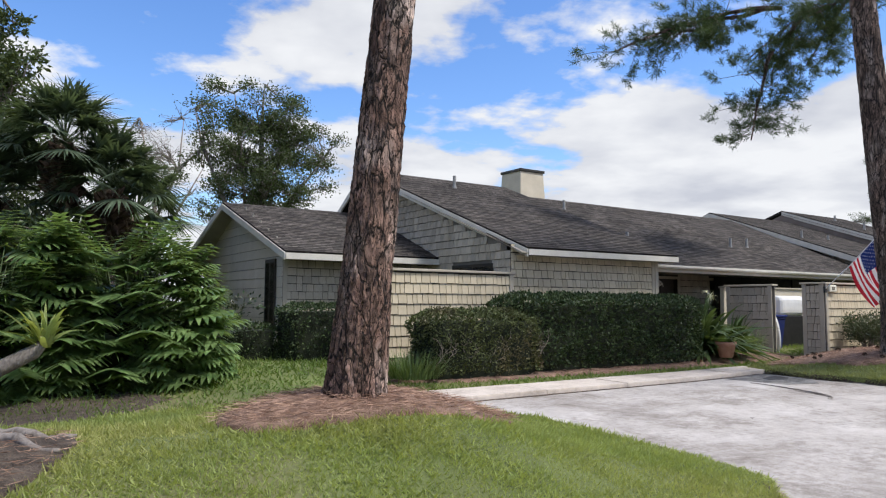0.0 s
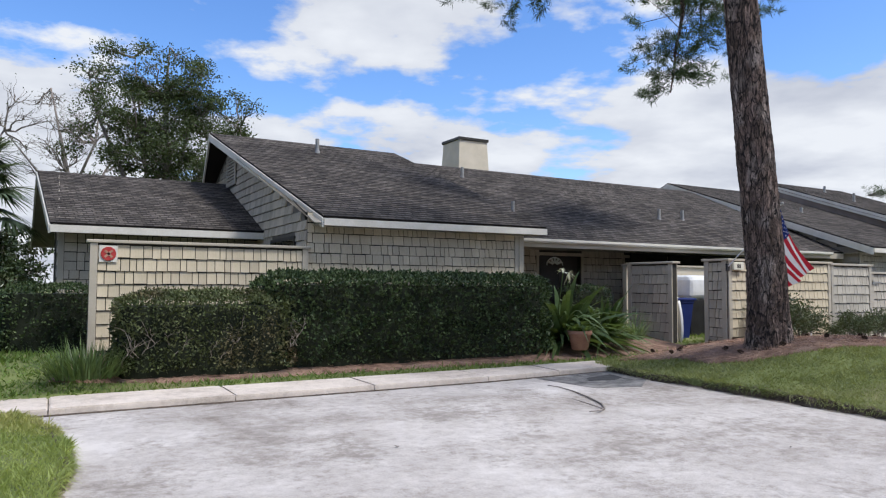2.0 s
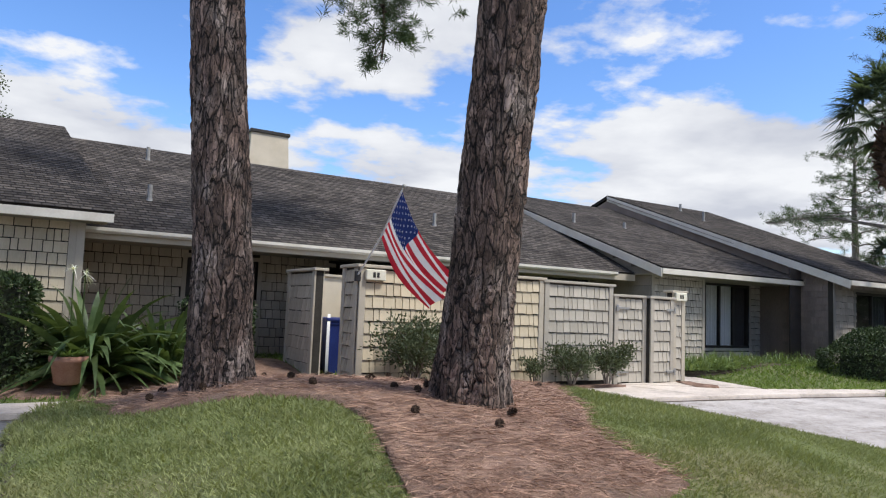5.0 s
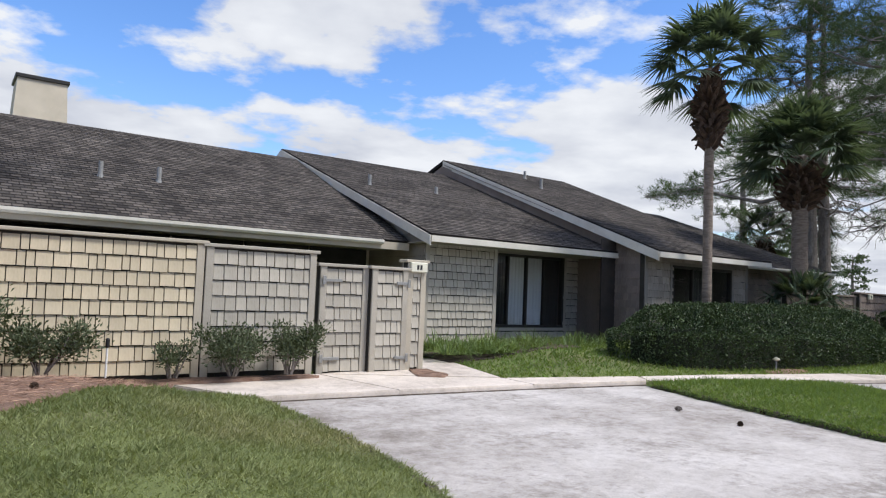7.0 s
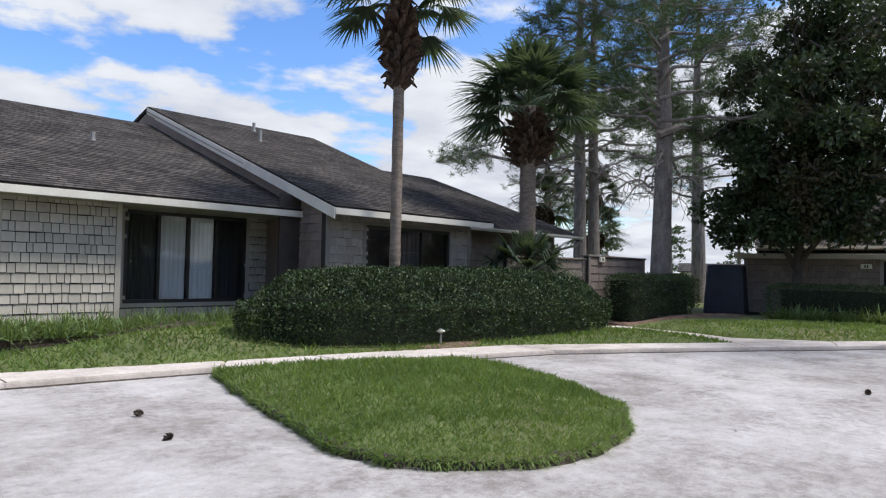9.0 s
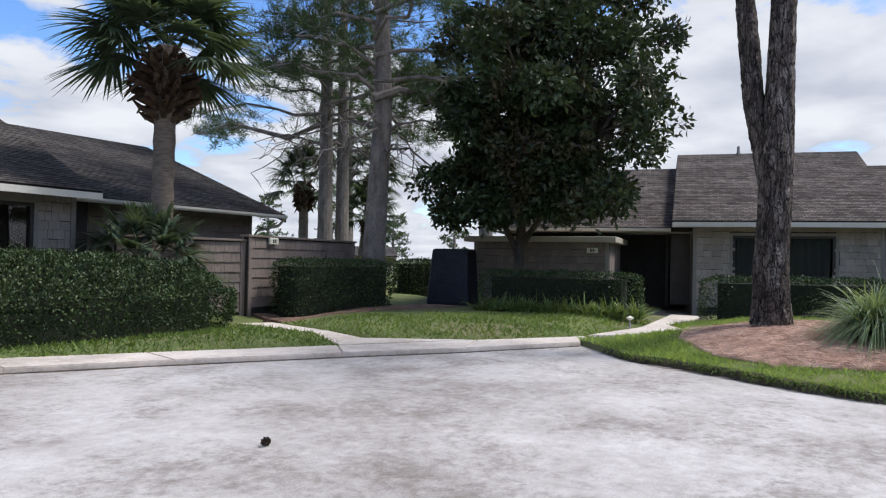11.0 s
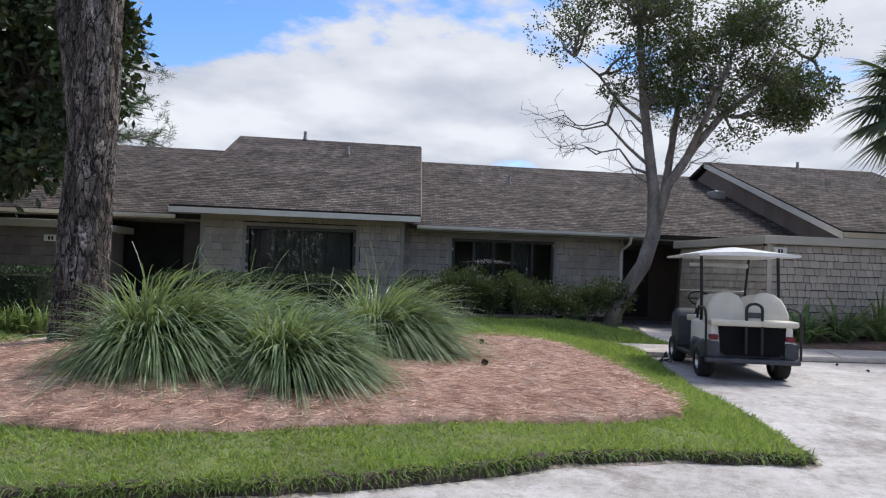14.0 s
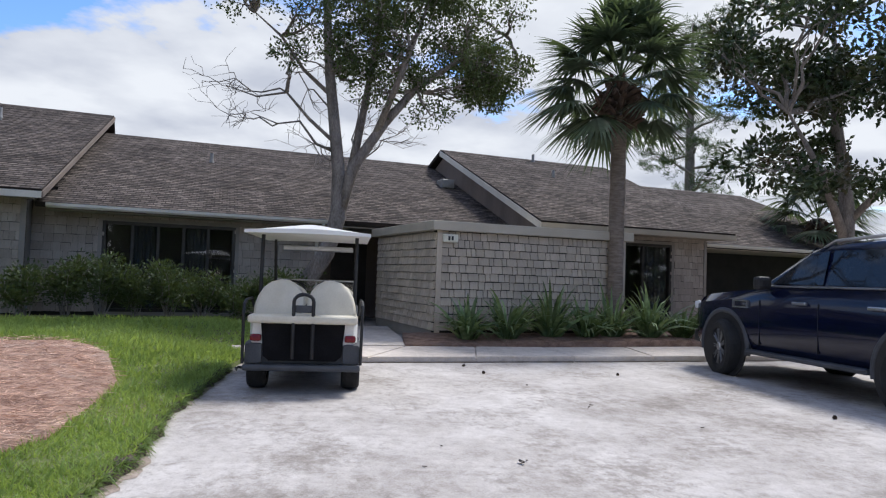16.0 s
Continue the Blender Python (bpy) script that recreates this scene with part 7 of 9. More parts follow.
def turf(poly, height, per_m2, holes, label, size=0.066, mat=M_BLADE_DRY):
    q = scatter(poly, per_m2, holes)
    z = height(q[:, 0], q[:, 1])
    far = np.clip(road_distance(q[:, 0], q[:, 1]) / 5.0, 0.8, 2.2)
    d = unit(np.column_stack([NR.normal(size=(len(q), 2)) * 0.75, np.ones(len(q))]))
    lush = np.array([noise.noise(Vector((x * 1.6, y * 1.6, 2))) + 0.6 * noise.noise(Vector((x * 6, y * 6, 5))) for x, y in q])
    ln = size * NR.uniform(0.55, 1.35, len(q)) * np.sqrt(far) * (1.0 + 0.45 * lush)
    p = np.column_stack([q, z - 0.01])
    side = unit(np.cross(d, NR.normal(size=(len(q), 3))))
    w = (0.0068 * far * NR.uniform(0.7, 1.4, len(q)))[:, None]
    v = np.stack([p - side * w, p + side * w, p + d * ln[:, None] + np.column_stack([NR.normal(size=(len(q), 2)) * 0.02, np.zeros(len(q))])], 1).reshape(-1, 3)
    ob = raw_mesh("grass", v, np.arange(len(v)).reshape(-1, 3), mat)
    tagged(ob, label, "grass", kind="stuff")


turf(LAWN_LEFT, h_left, 4200, [MULCH_PINE, MULCH_ROOT, MULCH_BUSH], "short green lawn grass on a mound")
turf(ISLAND_A, h_island_a, 5600, [MULCH_A], "short green lawn grass between parking bays", 0.052, M_BLADE_A)
turf(ISLAND_B, h_island_b, 3600, [], "short green lawn grass on a small islet", mat=M_BLADE_MID)
turf(ISLAND_C, h_island_c, 5000, [MULCH_C], "thick green lawn grass at the road bend", 0.065, M_BLADE)
turf(LAWN_BACK[:27], h_back, 1500, [MULCH_BACK, MULCH_FENCE, MULCH_BED3], "short green lawn grass before the houses", mat=M_BLADE_MID)
turf(LAWN_E, h_east, 1500, [MULCH_D], "short green lawn grass in shade", mat=M_BLADE_MID)


def torn_edge(poly, height, mat=M_BLADE_DRY, reach=9.0):
    """The worn rim of a lawn: a crumbled dark soil edge and grass hanging over it."""
    pts = []
    for (ax, ay), (bx, by) in zip(poly, poly[1:] + poly[:1]):
        length = math.hypot(bx - ax, by - ay)
        k = max(1, int(length / 0.06))
        for i in range(k):
            t = i / k
            pts.append((ax + (bx - ax) * t, ay + (by - ay) * t, (by - ay) / length, -(bx - ax) / length))
    pts = np.array(pts)
    area = sum(a[0] * b[1] - b[0] * a[1] for a, b in zip(poly, poly[1:] + poly[:1]))
    pts[:, 2:] *= 1 if area > 0 else -1
    near = road_distance(pts[:, 0], pts[:, 1]) < reach
    n = len(pts)
    wob = np.array([noise.noise(Vector((x * 3.1, y * 3.1, 0))) * 0.05 + noise.noise(Vector((x * 11, y * 11, 4))) * 0.035 for x, y in pts[:, :2]])
    hz = np.asarray(height(pts[:, 0], pts[:, 1]), float) * np.ones(n)
    rows = []
    for off, frac in ((-0.06, 1.06), (-0.005, 1.0), (0.015, 0.7), (0.025, 0.4), (0.05, -0.1)):
        o = off + wob * (1.0 if off > -0.05 else 0.0) + NR.normal(size=n) * 0.006
        rows.append(np.column_stack([pts[:, 0] + pts[:, 2] * o, pts[:, 1] + pts[:, 3] * o, np.maximum(-0.01, hz * frac + NR.normal(size=n) * 0.006)]))
    v = np.concatenate(rows)
    i = np.arange(n)
    j = (i + 1) % n
    ok = near & near[j]
    f = np.concatenate([np.column_stack([k * n + i, k * n + j, (k + 1) * n + j, (k + 1) * n + i])[ok] for k in range(4)])
    tagged(raw_mesh("soil_edge", v, f, M_SOIL, smooth=True), "crumbled dark soil edge of a lawn", "soil", kind="stuff")
    pick = np.repeat(pts[near], 62, 0)
    w2, h2 = np.repeat(wob[near], 62), np.repeat(hz[near], 62)
    m = len(pick)
    gap = np.array([noise.noise(Vector((x * 2.3, y * 2.3, 9))) for x, y in pts[near, :2]])
    keep = NR.rand(m) < np.clip(0.8 + np.repeat(gap, 62) * 1.0, 0.3, 1)
    o = w2 + NR.uniform(-0.09, 0.035, m)
    along = NR.uniform(-0.04, 0.04, m)
    p = np.column_stack([pick[:, 0] + pick[:, 2] * o - pick[:, 3] * along, pick[:, 1] + pick[:, 3] * o + pick[:, 2] * along, h2 * NR.uniform(0.45, 1.0, m)])[keep]
    d = unit(np.column_stack([pick[:, 2] * 0.6, pick[:, 3] * 0.6, np.full(m, 0.5)])[keep] + NR.normal(size=(keep.sum(), 3)) * 0.4)
    v, f = blades(p, d, NR.uniform(0.04, 0.095, len(p)), 0.010, NR.uniform(0.1, 0.9, len(p)), 2)
    tagged(raw_mesh("edge_grass", v, f, mat), "longer grass hanging over a lawn's edge", "grass", kind="stuff")


torn_edge(LAWN_LEFT, h_left)
torn_edge(ISLAND_A, h_island_a, M_BLADE_A)
torn_edge(ISLAND_B, h_island_b, M_BLADE_MID)
torn_edge(ISLAND_C, h_island_c, M_BLADE_MID)


M_DIRT = material("washed_sandy_dirt", (0.20, 0.155, 0.125), (0.42, 0.35, 0.30), 5.0, 0.95, 0.6, 90, c3=(0.36, 0.32, 0.285), dist=0.01)


def dirt_band(poly, wide=0.22, reach=8.0):
    """Sandy dirt and needles washed out on the road along a lawn's edge, in ragged tongues."""
    area = sum(a[0] * b[1] - b[0] * a[1] for a, b in zip(poly, poly[1:] + poly[:1]))
    side = 1 if area > 0 else -1
    verts, faces = [], []
    for (ax, ay), (bx, by) in zip(poly, poly[1:] + poly[:1]):
        length = math.hypot(bx - ax, by - ay)
        k = max(1, int(length / 0.05))
        ox, oy = side * (by - ay) / length, -side * (bx - ax) / length
        for i in range(k):
            x, y = ax + (bx - ax) * i / k, ay + (by - ay) * i / k
            w = wide * (0.55 + 1.1 * noise.noise(Vector((x * 0.9, y * 0.9, 3))) + 0.6 * noise.noise(Vector((x * 4.1, y * 4.1, 8))) + 0.4 * noise.noise(Vector((x * 15, y * 15, 5))))
            verts += [(x - ox * 0.03, y - oy * 0.03, 0.02), (x + ox * max(0.02, w * 0.6), y + oy * max(0.02, w * 0.6), 0.0075), (x + ox * max(0.03, w), y + oy * max(0.03, w), 0.003)]
    n = len(verts) // 3
    near = road_distance(np.array([v[0] for v in verts[::3]]), np.array([v[1] for v in verts[::3]])) < reach
    for i in range(n):
        j = (i + 1) % n
        if near[i] and near[j]:
            faces += [(i * 3, j * 3, j * 3 + 1, i * 3 + 1), (i * 3 + 1, j * 3 + 1, j * 3 + 2, i * 3 + 2)]
    tagged(raw_mesh("dirt_band", verts, faces, M_DIRT, smooth=True), "sandy brown dirt washed along a lawn's edge", "dirt", kind="stuff")


dirt_band(LAWN_LEFT, 0.09)
dirt_band(ISLAND_A, 0.1)
dirt_band(ISLAND_B, 0.08)
dirt_band(ISLAND_C, 0.12)


def straw(poly, height, per_m2, label, mat=M_NEEDLE):
    q = scatter(poly, per_m2)
    z = height(q[:, 0], q[:, 1]) + 0.05 + NR.rand(len(q)) * 0.02
    a = NR.uniform(0, 6.283, len(q))
    d = unit(np.column_stack([np.cos(a), np.sin(a), NR.normal(size=len(q)) * 0.12]))
    v, f = leaf_quads(np.column_stack([q, z]), d, NR.uniform(0.08, 0.19, len(q)), 0.0045)
    tagged(raw_mesh("pine_straw", v, f, mat), label, "pine straw", kind="stuff")


straw(MULCH_PINE, h_left, 2200, "loose dry pine needles on a mound")
straw(MULCH_ROOT, h_left, 500, "loose dry needles round roots")
straw(MULCH_A, h_island_a, 2200, "loose dry pine needles under pines")
straw(MULCH_BACK, h_back, 500, "loose dry pine needles under hedges")
straw(MULCH_C, h_island_c, 2000, "loose dry pine needles round ornamental grasses", M_NEEDLE_NEW)


def pine_cone():
    bm = bmesh.new()
    for k in range(34):
        t = k / 33
        a, r, z = k * 2.4, 0.034 * math.sin(math.pi * (0.12 + 0.83 * t)), t * 0.09
        c, o = Vector((0, 0, z)), Vector((math.cos(a), math.sin(a), 0))
        s = Vector((-o.y, o.x, 0)) * 0.012
        v = [bm.verts.new(p) for p in (c, c + o * r * 0.8 + s, c + o * r * 1.25 + Vector((0, 0, 0.012)), c + o * r * 0.8 - s)]
        bm.faces.new(v)
        v = [bm.verts.new(p) for p in (c - Vector((0, 0, 0.008)), c + o * r * 0.8 + s, c + o * r * 1.25 + Vector((0, 0, 0.012)))]
        bm.faces.new(v)
    return link_mesh("pine_cone", bm, M_CONE)


cone = tagged(pine_cone(), "dark brown open pine cone lying on its side", "pine cone", "fallen pine cones")
cone.matrix_basis = pose(27.62, 2.64, 0.035, 90, 0, 40)
CONES = [(27.5, 1.64, 0), (28.59, 2.0, 0), (34.46, -1.79, 0), (47.96, -13.92, 0), (47.28, -14.13, 0), (47.46, -16.01, 0), (44.71, -17.24, 0)]
rc = random.Random(12)
spots = 0
while spots < 46:
    x, y = rc.uniform(15.5, 21.5), rc.uniform(0.2, 6.6)
    if inside(MULCH_A, x, y) and edge_distance(MULCH_A, x, y) > 0.1:
        CONES.append((x, y, float(h_island_a(x, y)) + 0.05))
        spots += 1
for k in range(6):
    x, y = rc.uniform(41, 47), rc.uniform(-10, -6)
    if inside(MULCH_C, x, y):
        CONES.append((x, y, float(h_island_c(x, y)) + 0.05))
for x, y, z in CONES:
    k = 0.6 if x > 44 and z == 0 else 1.0
    copy_thing(cone, pose(x, y, z + 0.035 * k, 90 + rc.uniform(-20, 20), 0, rc.uniform(0, 360)) @ Matrix.Scale(k, 4))

def fallen_leaf():
    """A dry curled leaf: a pointed blade cupped along its midrib."""
    bm = bmesh.new()
    rows = []
    for k in range(7):
        t = k / 6
        w = 0.034 * math.sin(math.pi * min(1, t * 0.94 + 0.03)) ** 0.8
        lift = 0.006 + 0.05 * (t - 0.5) ** 2
        rows.append([bm.verts.new((-0.06 + 0.12 * t, s * w, lift + 0.018 * abs(s))) for s in (-1, 0, 1)])
    for a, b in zip(rows, rows[1:]):
        for k in range(2):
            bm.faces.new((a[k], b[k], b[k + 1], a[k + 1]))
    bmesh.ops.solidify(bm, geom=bm.faces[:], thickness=0.0015)
    return link_mesh("fallen_leaf", bm, M_WOODBARK)


dead_leaf = tagged(fallen_leaf(), "dry brown curled leaf lying on concrete", "leaf", "fallen leaves")
dead_leaf.matrix_basis = pose(43.02, -13.69, 0.004, 0, 0, 20) @ Matrix.Scale(0.6, 4)
for k, (x, y) in enumerate(((43.08, -13.74), (42.91, -13.0), (45.09, -14.84), (45.2, -14.9), (45.89, -16.74), (43.47, -13.17), (44.2, -15.6), (46.4, -14.5), (31.2, -1.4), (29.4, 0.6), (22.6, -0.9), (9.3, 2.9), (12.4, 1.2), (15.2, 1.9))):
    copy_thing(dead_leaf, pose(x, y, 0.004, 0, 0, 77 * k) @ Matrix.Scale(0.4 + 0.08 * (k % 4), 4))

bm = bmesh.new()
tube(bm, [(12.75, 5.12, 0.03), (12.83, 4.97, 0.02), (12.77, 4.57, 0.015), (12.62, 4.12, 0.015), (12.42, 3.65, 0.014), (12.25, 3.43, 0.013), (12.09, 3.32, 0.02), (11.9, 3.29, 0.03)], [0.006, 0.008, 0.010, 0.011, 0.013, 0.012, 0.010, 0.006], 6)
tube(bm, [(12.22, 3.42, 0.012), (12.24, 3.73, 0.03), (12.26, 4.02, 0.04)], [0.008, 0.007, 0.004], 6)
tagged(link_mesh("fallen_twig", bm, M_WOODBARK), "thin curved fallen twig lying on concrete", "twig")

for k, (a, b) in enumerate((((1.0, 3.35), (1.5, 2.75)), ((1.05, 3.45), (1.65, 3.2)), ((0.7, 3.3), (0.55, 2.6)), ((0.95, 3.3), (1.15, 2.6)))):
    bm = bmesh.new()
    pts = [Vector((a[0] + (b[0] - a[0]) * t, a[1] + (b[1] - a[1]) * t + 0.08 * math.sin(5 * t + k), 0)) for t in (i / 7 for i in range(8))]
    tube(bm, [Vector((c.x, c.y, float(h_left(c.x, c.y)) + 0.07 - 0.05 * i / 7 + 0.02 * math.sin(2.0 * i + k))) for i, c in enumerate(pts)], [0.07 - 0.055 * i / 7 for i in range(8)], 8)
    tagged(link_mesh("surface_root", bm, M_WOODBARK, smooth=True), "pale gnarled surface root in bare soil", "root", "surface roots")

# ---- grasses and shrubs ----


def grass_clump(x, y, z, h, n, spread, label, mat=None, width=0.014, name="ornamental_grass", bend=0.8, group="fountain grasses", wind=(0.0, -0.25), category="ornamental grass", low=0.25, lean=1.25, roll=0.0):
    ob = thing(name, (x, y, z), label, category, group)
    a = NR.uniform(0, 6.283, n)
    up = NR.uniform(low, 1.0, n) ** 0.7
    tilt = (1 - up) * lean
    d = unit(np.column_stack([np.cos(a) * np.sin(tilt) + wind[0], np.sin(a) * np.sin(tilt) + wind[1], np.cos(tilt)]))
    r = NR.rand(n) ** 0.5 * spread
    p = np.column_stack([np.cos(a) * r, np.sin(a) * r, np.full(n, -0.03)])
    v, f = blades(p, d, h * NR.uniform(0.55, 1.2, n) * (0.62 + 0.38 * up), width * NR.uniform(0.7, 1.2, n), bend * NR.uniform(0.5, 1.3, n), 6, roll=roll)
    o = raw_mesh("foliage", v, f, mat or M_ORNGRASS, ob)
    o["kind"] = "stuff"
    return ob


M_STRAP_PALE = leafy("bluish_strap_leaf", (0.055, 0.10, 0.042), (0.25, 0.32, 0.155), 0.35, 0.18, 4)
M_LILYPALE = leafy("striped_lily_leaf", (0.06, 0.105, 0.035), (0.23, 0.30, 0.12), 0.4, 0.2, 2)
FG = "large arching fountain grass clump in straw mulch"
for x, y, h, n, extra in ((41.75, -5.7, 1.42, 3800, ""), (41.75, -6.95, 1.05, 3400, ", low and round"), (43.7, -7.3, 1.42, 3200, ""), (43.0, -5.9, 1.3, 2400, "")):
    ob = grass_clump(x, y, 0.40, h * 1.27, n, 0.24, FG + extra, width=0.026, bend=0.9, wind=(0.0, -0.18), low=0.0, lean=0.80, roll=0.8)
    v, f = blades(NR.normal(size=(5, 3)) * np.array([0.12, 0.12, 0]), unit(np.column_stack([NR.normal(size=(5, 2)) * 0.2, np.ones(5)])), NR.uniform(1.1, 1.4, 5) * h, 0.005, 0.3, 6, taper=False)
    raw_mesh("flower_stalk", v, f, M_ORNGRASS, ob, "dry pale seed stalk")
for k, (x, y) in enumerate([(50.55, -14.35), (50.7, -15.1), (51.05, -16.0), (51.2, -16.75), (51.35, -17.3), (51.5, -18.15), (51.65, -18.9), (51.95, -20.0)]):
    grass_clump(x, y, 0.16, 1.3 + 0.16 * (k % 3), 100, 0.13, "clump of broad green strap leaves by a shingled wall", M_STRAP_PALE, 0.095, "strap_leaf_plant", 0.6, "strap leaf plants", (0, 0), "plant", low=0.3, lean=1.15, roll=0.8)
for k in range(66):
    x, row = 27.75 + (k // 3) * 0.25 + 0.09 * (k % 2), k % 3
    grass_clump(x, 7.85 + 0.45 * row + 0.1 * math.sin(k * 2.1), 0.26, 0.6 + 0.1 * math.sin(k * 1.7), 70, 0.16, "bushy tuft of lily turf in a bed under a window", M_LILYPALE, 0.024, "border_grass", 0.6, "border grass", (0, 0), "plant", low=0.05, lean=1.3, roll=0.6)
for k in range(14):
    t = k / 13
    grass_clump(45.55 + 0.75 * t, 2.6 - 3.6 * t, 0.2, 0.74, 70, 0.14, "tuft of pale striped lily leaves before a hedge", M_LILYPALE, 0.045, "lily_plant", 0.5, "border lilies", (0, 0), "plant", lean=1.6, roll=0.6)
grass_clump(7.0, 7.5, 0.25, 0.62, 520, 0.45, "low spreading juniper-like shrub by a wall", M_STRAP, 0.018, "low_shrub", 0.35, "low shrubs", (0, 0), "shrub")


M_SHRUB = leafy("grey_green_shrub_leaf", (0.045, 0.062, 0.032), (0.125, 0.15, 0.085), 0.5, 0.12, 0.8)


def shrub(x, y, z, h, r, label, leafmat, leaf=0.06, n=1500, stems=9, seed=0, name="shrub", group="loose shrubs"):
    ob = thing(name, (x, y, z), label, "shrub", group)
    rng = random.Random(seed)
    pp, dd = [], []
    for k in range(stems):
        a, rr = rng.uniform(0, 6.28), r * rng.uniform(0.25, 1.0)
        e = Vector((rr * math.cos(a), rr * math.sin(a), h * rng.uniform(0.5, 1.0)))
        bm = bmesh.new()
        pts = limb(bm, (0.05 * math.cos(a), 0.05 * math.sin(a), -0.05), e, 0.012, 0.004, 0.08, 4, 0.15, seed * 9 + k)
        part("stem", bm, M_WOODBARK, ob)
        m = n // stems
        i = NR.randint(2, 5, m)
        base = np.array([pts[j] for j in i])
        off = NR.normal(size=(m, 3)) * np.array([0.16, 0.16, 0.12]) * r
        pp.append(base + off)
        dd.append(off + np.array([0, 0, 0.08]) + NR.normal(size=(m, 3)) * 0.06)
    p, d = np.concatenate(pp), unit(np.concatenate(dd))
    v, f = leaf_quads(p, d, NR.uniform(0.7, 1.25, len(p)) * leaf, leaf * 0.42, 0.06)
    o = raw_mesh("leaves", v, f, leafmat, ob)
    o["kind"] = "stuff"
    return ob


shrub(19.75, 6.35, 0.33, 0.85, 0.7, "loose green shrub with pale leaves by a wall", M_SHRUB, 0.07, 5200, 18, 1)
shrub(20.75, 6.45, 0.33, 0.55, 0.5, "low green shrub by a wall", M_SHRUB, 0.06, 2800, 13, 2)
shrub(23.1, 6.6, 0.2, 0.58, 0.5, "grey-green shrub by a wall", M_SHRUB, 0.06, 3400, 14, 3)
shrub(23.9, 6.55, 0.2, 0.64, 0.45, "grey-green shrub by a gate", M_SHRUB, 0.06, 3200, 14, 4)
shrub(22.3, 6.65, 0.2, 0.4, 0.3, "small grey-green shrub by a wall", M_SHRUB, 0.05, 1100, 9, 5)
for k in range(9):
    q = ME @ Vector((-0.1 + k * 0.62, -0.35 + 0.2 * (k % 2), 0))
    shrub(q.x, q.y, 0.25, (0.85 if k < 5 else 0.55) + 0.2 * (k % 3), 0.55, "unclipped dark green shrub below house windows", M_OAK, 0.09, 2000, 12, 40 + k)
for k in range(5):
    shrub(2.0 + k * 0.7, 12.5 + 0.8 * (k % 2), 0.2, 1.3, 1.0, "dark thicket shrub at a lawn's edge", M_MAGNOLIA, 0.12, 1500, 12, 70 + k)


def lobed_leaves(p, d, size, lobes=6):
    """Big split leaves: fingers to both sides of a midrib."""
    n = len(p)
    side = unit(np.cross(d, np.array([0, 0, 1.0])) + 1e-5)
    sets = []
    for k in range(lobes):
        t = (k + 0.5) / lobes
        base = p + d * (size * (0.15 + 0.75 * t))[:, None]
        ln = size * 0.52 * math.sin(math.pi * (0.22 + 0.68 * t))
        for s in (-1, 1):
            dr = unit(side * s + d * (0.35 + 0.5 * t) + np.array([0, 0, -0.12]))
            sets.append(blades(base, dr, ln, size * 0.16, 0.25, 2))
    sets.append(blades(p, d, size * 1.08, size * 0.06, 0.18, 3))
    return joined(*sets)


M_PHILO = leafy("split_leaf", (0.05, 0.10, 0.035), (0.21, 0.30, 0.12), 0.3, 0.25, 4)
M_WHITEPETAL = leafy("white_petal", (0.7, 0.7, 0.66), (0.8, 0.8, 0.77), 0.6, 0.3, 2)


def split_leaf_bush(x, y, z, rx, ry, h, n, label, size=0.62, seed=0):
    ob = thing("split_leaf_bush", (x, y, z), label, "bush")
    rng = np.random.RandomState(seed)
    a, e = rng.uniform(0, 6.283, n), rng.uniform(0.0, 1.0, n)
    rad = np.sqrt(1 - (e * 0.92) ** 2) * rng.uniform(0.75, 1.0, n)
    p = np.column_stack([np.cos(a) * rad * rx, np.sin(a) * rad * ry, e * h * 0.92 + 0.12])
    d = unit(np.column_stack([np.cos(a) * (1.1 - e * 0.6), np.sin(a) * (1.1 - e * 0.6), 0.25 - 0.65 * (1 - e)]) + rng.normal(size=(n, 3)) * 0.22)
    v, f = lobed_leaves(p, d, size * rng.uniform(0.65, 1.15, n))
    raw_mesh("leaves", v, f, M_PHILO, ob)["kind"] = "stuff"
    bm = bmesh.new()
    for k in range(0, n, 6):
        tube(bm, [(0.25 * p[k][0], 0.25 * p[k][1], 0), tuple(p[k] * 0.7 + np.array([0, 0, 0.15])), tuple(p[k])], [0.018, 0.013, 0.008], 5, cap=False)
    part("stalk", bm, M_STRAP, ob)["kind"] = "stuff"
    # solid core, coloured dark for the shade deep in the bush
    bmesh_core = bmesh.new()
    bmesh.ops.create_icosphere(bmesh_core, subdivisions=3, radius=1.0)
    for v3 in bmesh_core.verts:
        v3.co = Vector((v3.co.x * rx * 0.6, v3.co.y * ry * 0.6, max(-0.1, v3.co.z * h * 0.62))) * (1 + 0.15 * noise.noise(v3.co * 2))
    part("inner_leaves", bmesh_core, M_INNER_SHADE, ob)
    return ob


split_leaf_bush(2.85, 9.4, 0.2, 1.3, 1.15, 2.1, 620, "huge glossy split-leaf bush at the lawn's edge", 0.72, 1)
split_leaf_bush(1.1, 9.5, 0.2, 1.3, 1.2, 2.3, 520, "huge glossy split-leaf bush beside another", 0.72, 2)
spiky = grass_clump(1.70, 7.4, 0.92, 0.9, 44, 0.06, "spiky pale green plant on a thick bent stem", M_BLADE_DRY, 0.08, "spiky_plant", 0.5, "", (0, 0), "plant", low=0.1, lean=1.1, roll=0.5)
bm = bmesh.new()
tube(bm, [(-1.1, 0.15, -0.72), (-0.75, 0.05, -0.42), (-0.4, 0.0, -0.24), (-0.1, 0.0, -0.08), (0.0, 0.0, 0.05)], [0.10, 0.10, 0.095, 0.085, 0.06], 12)
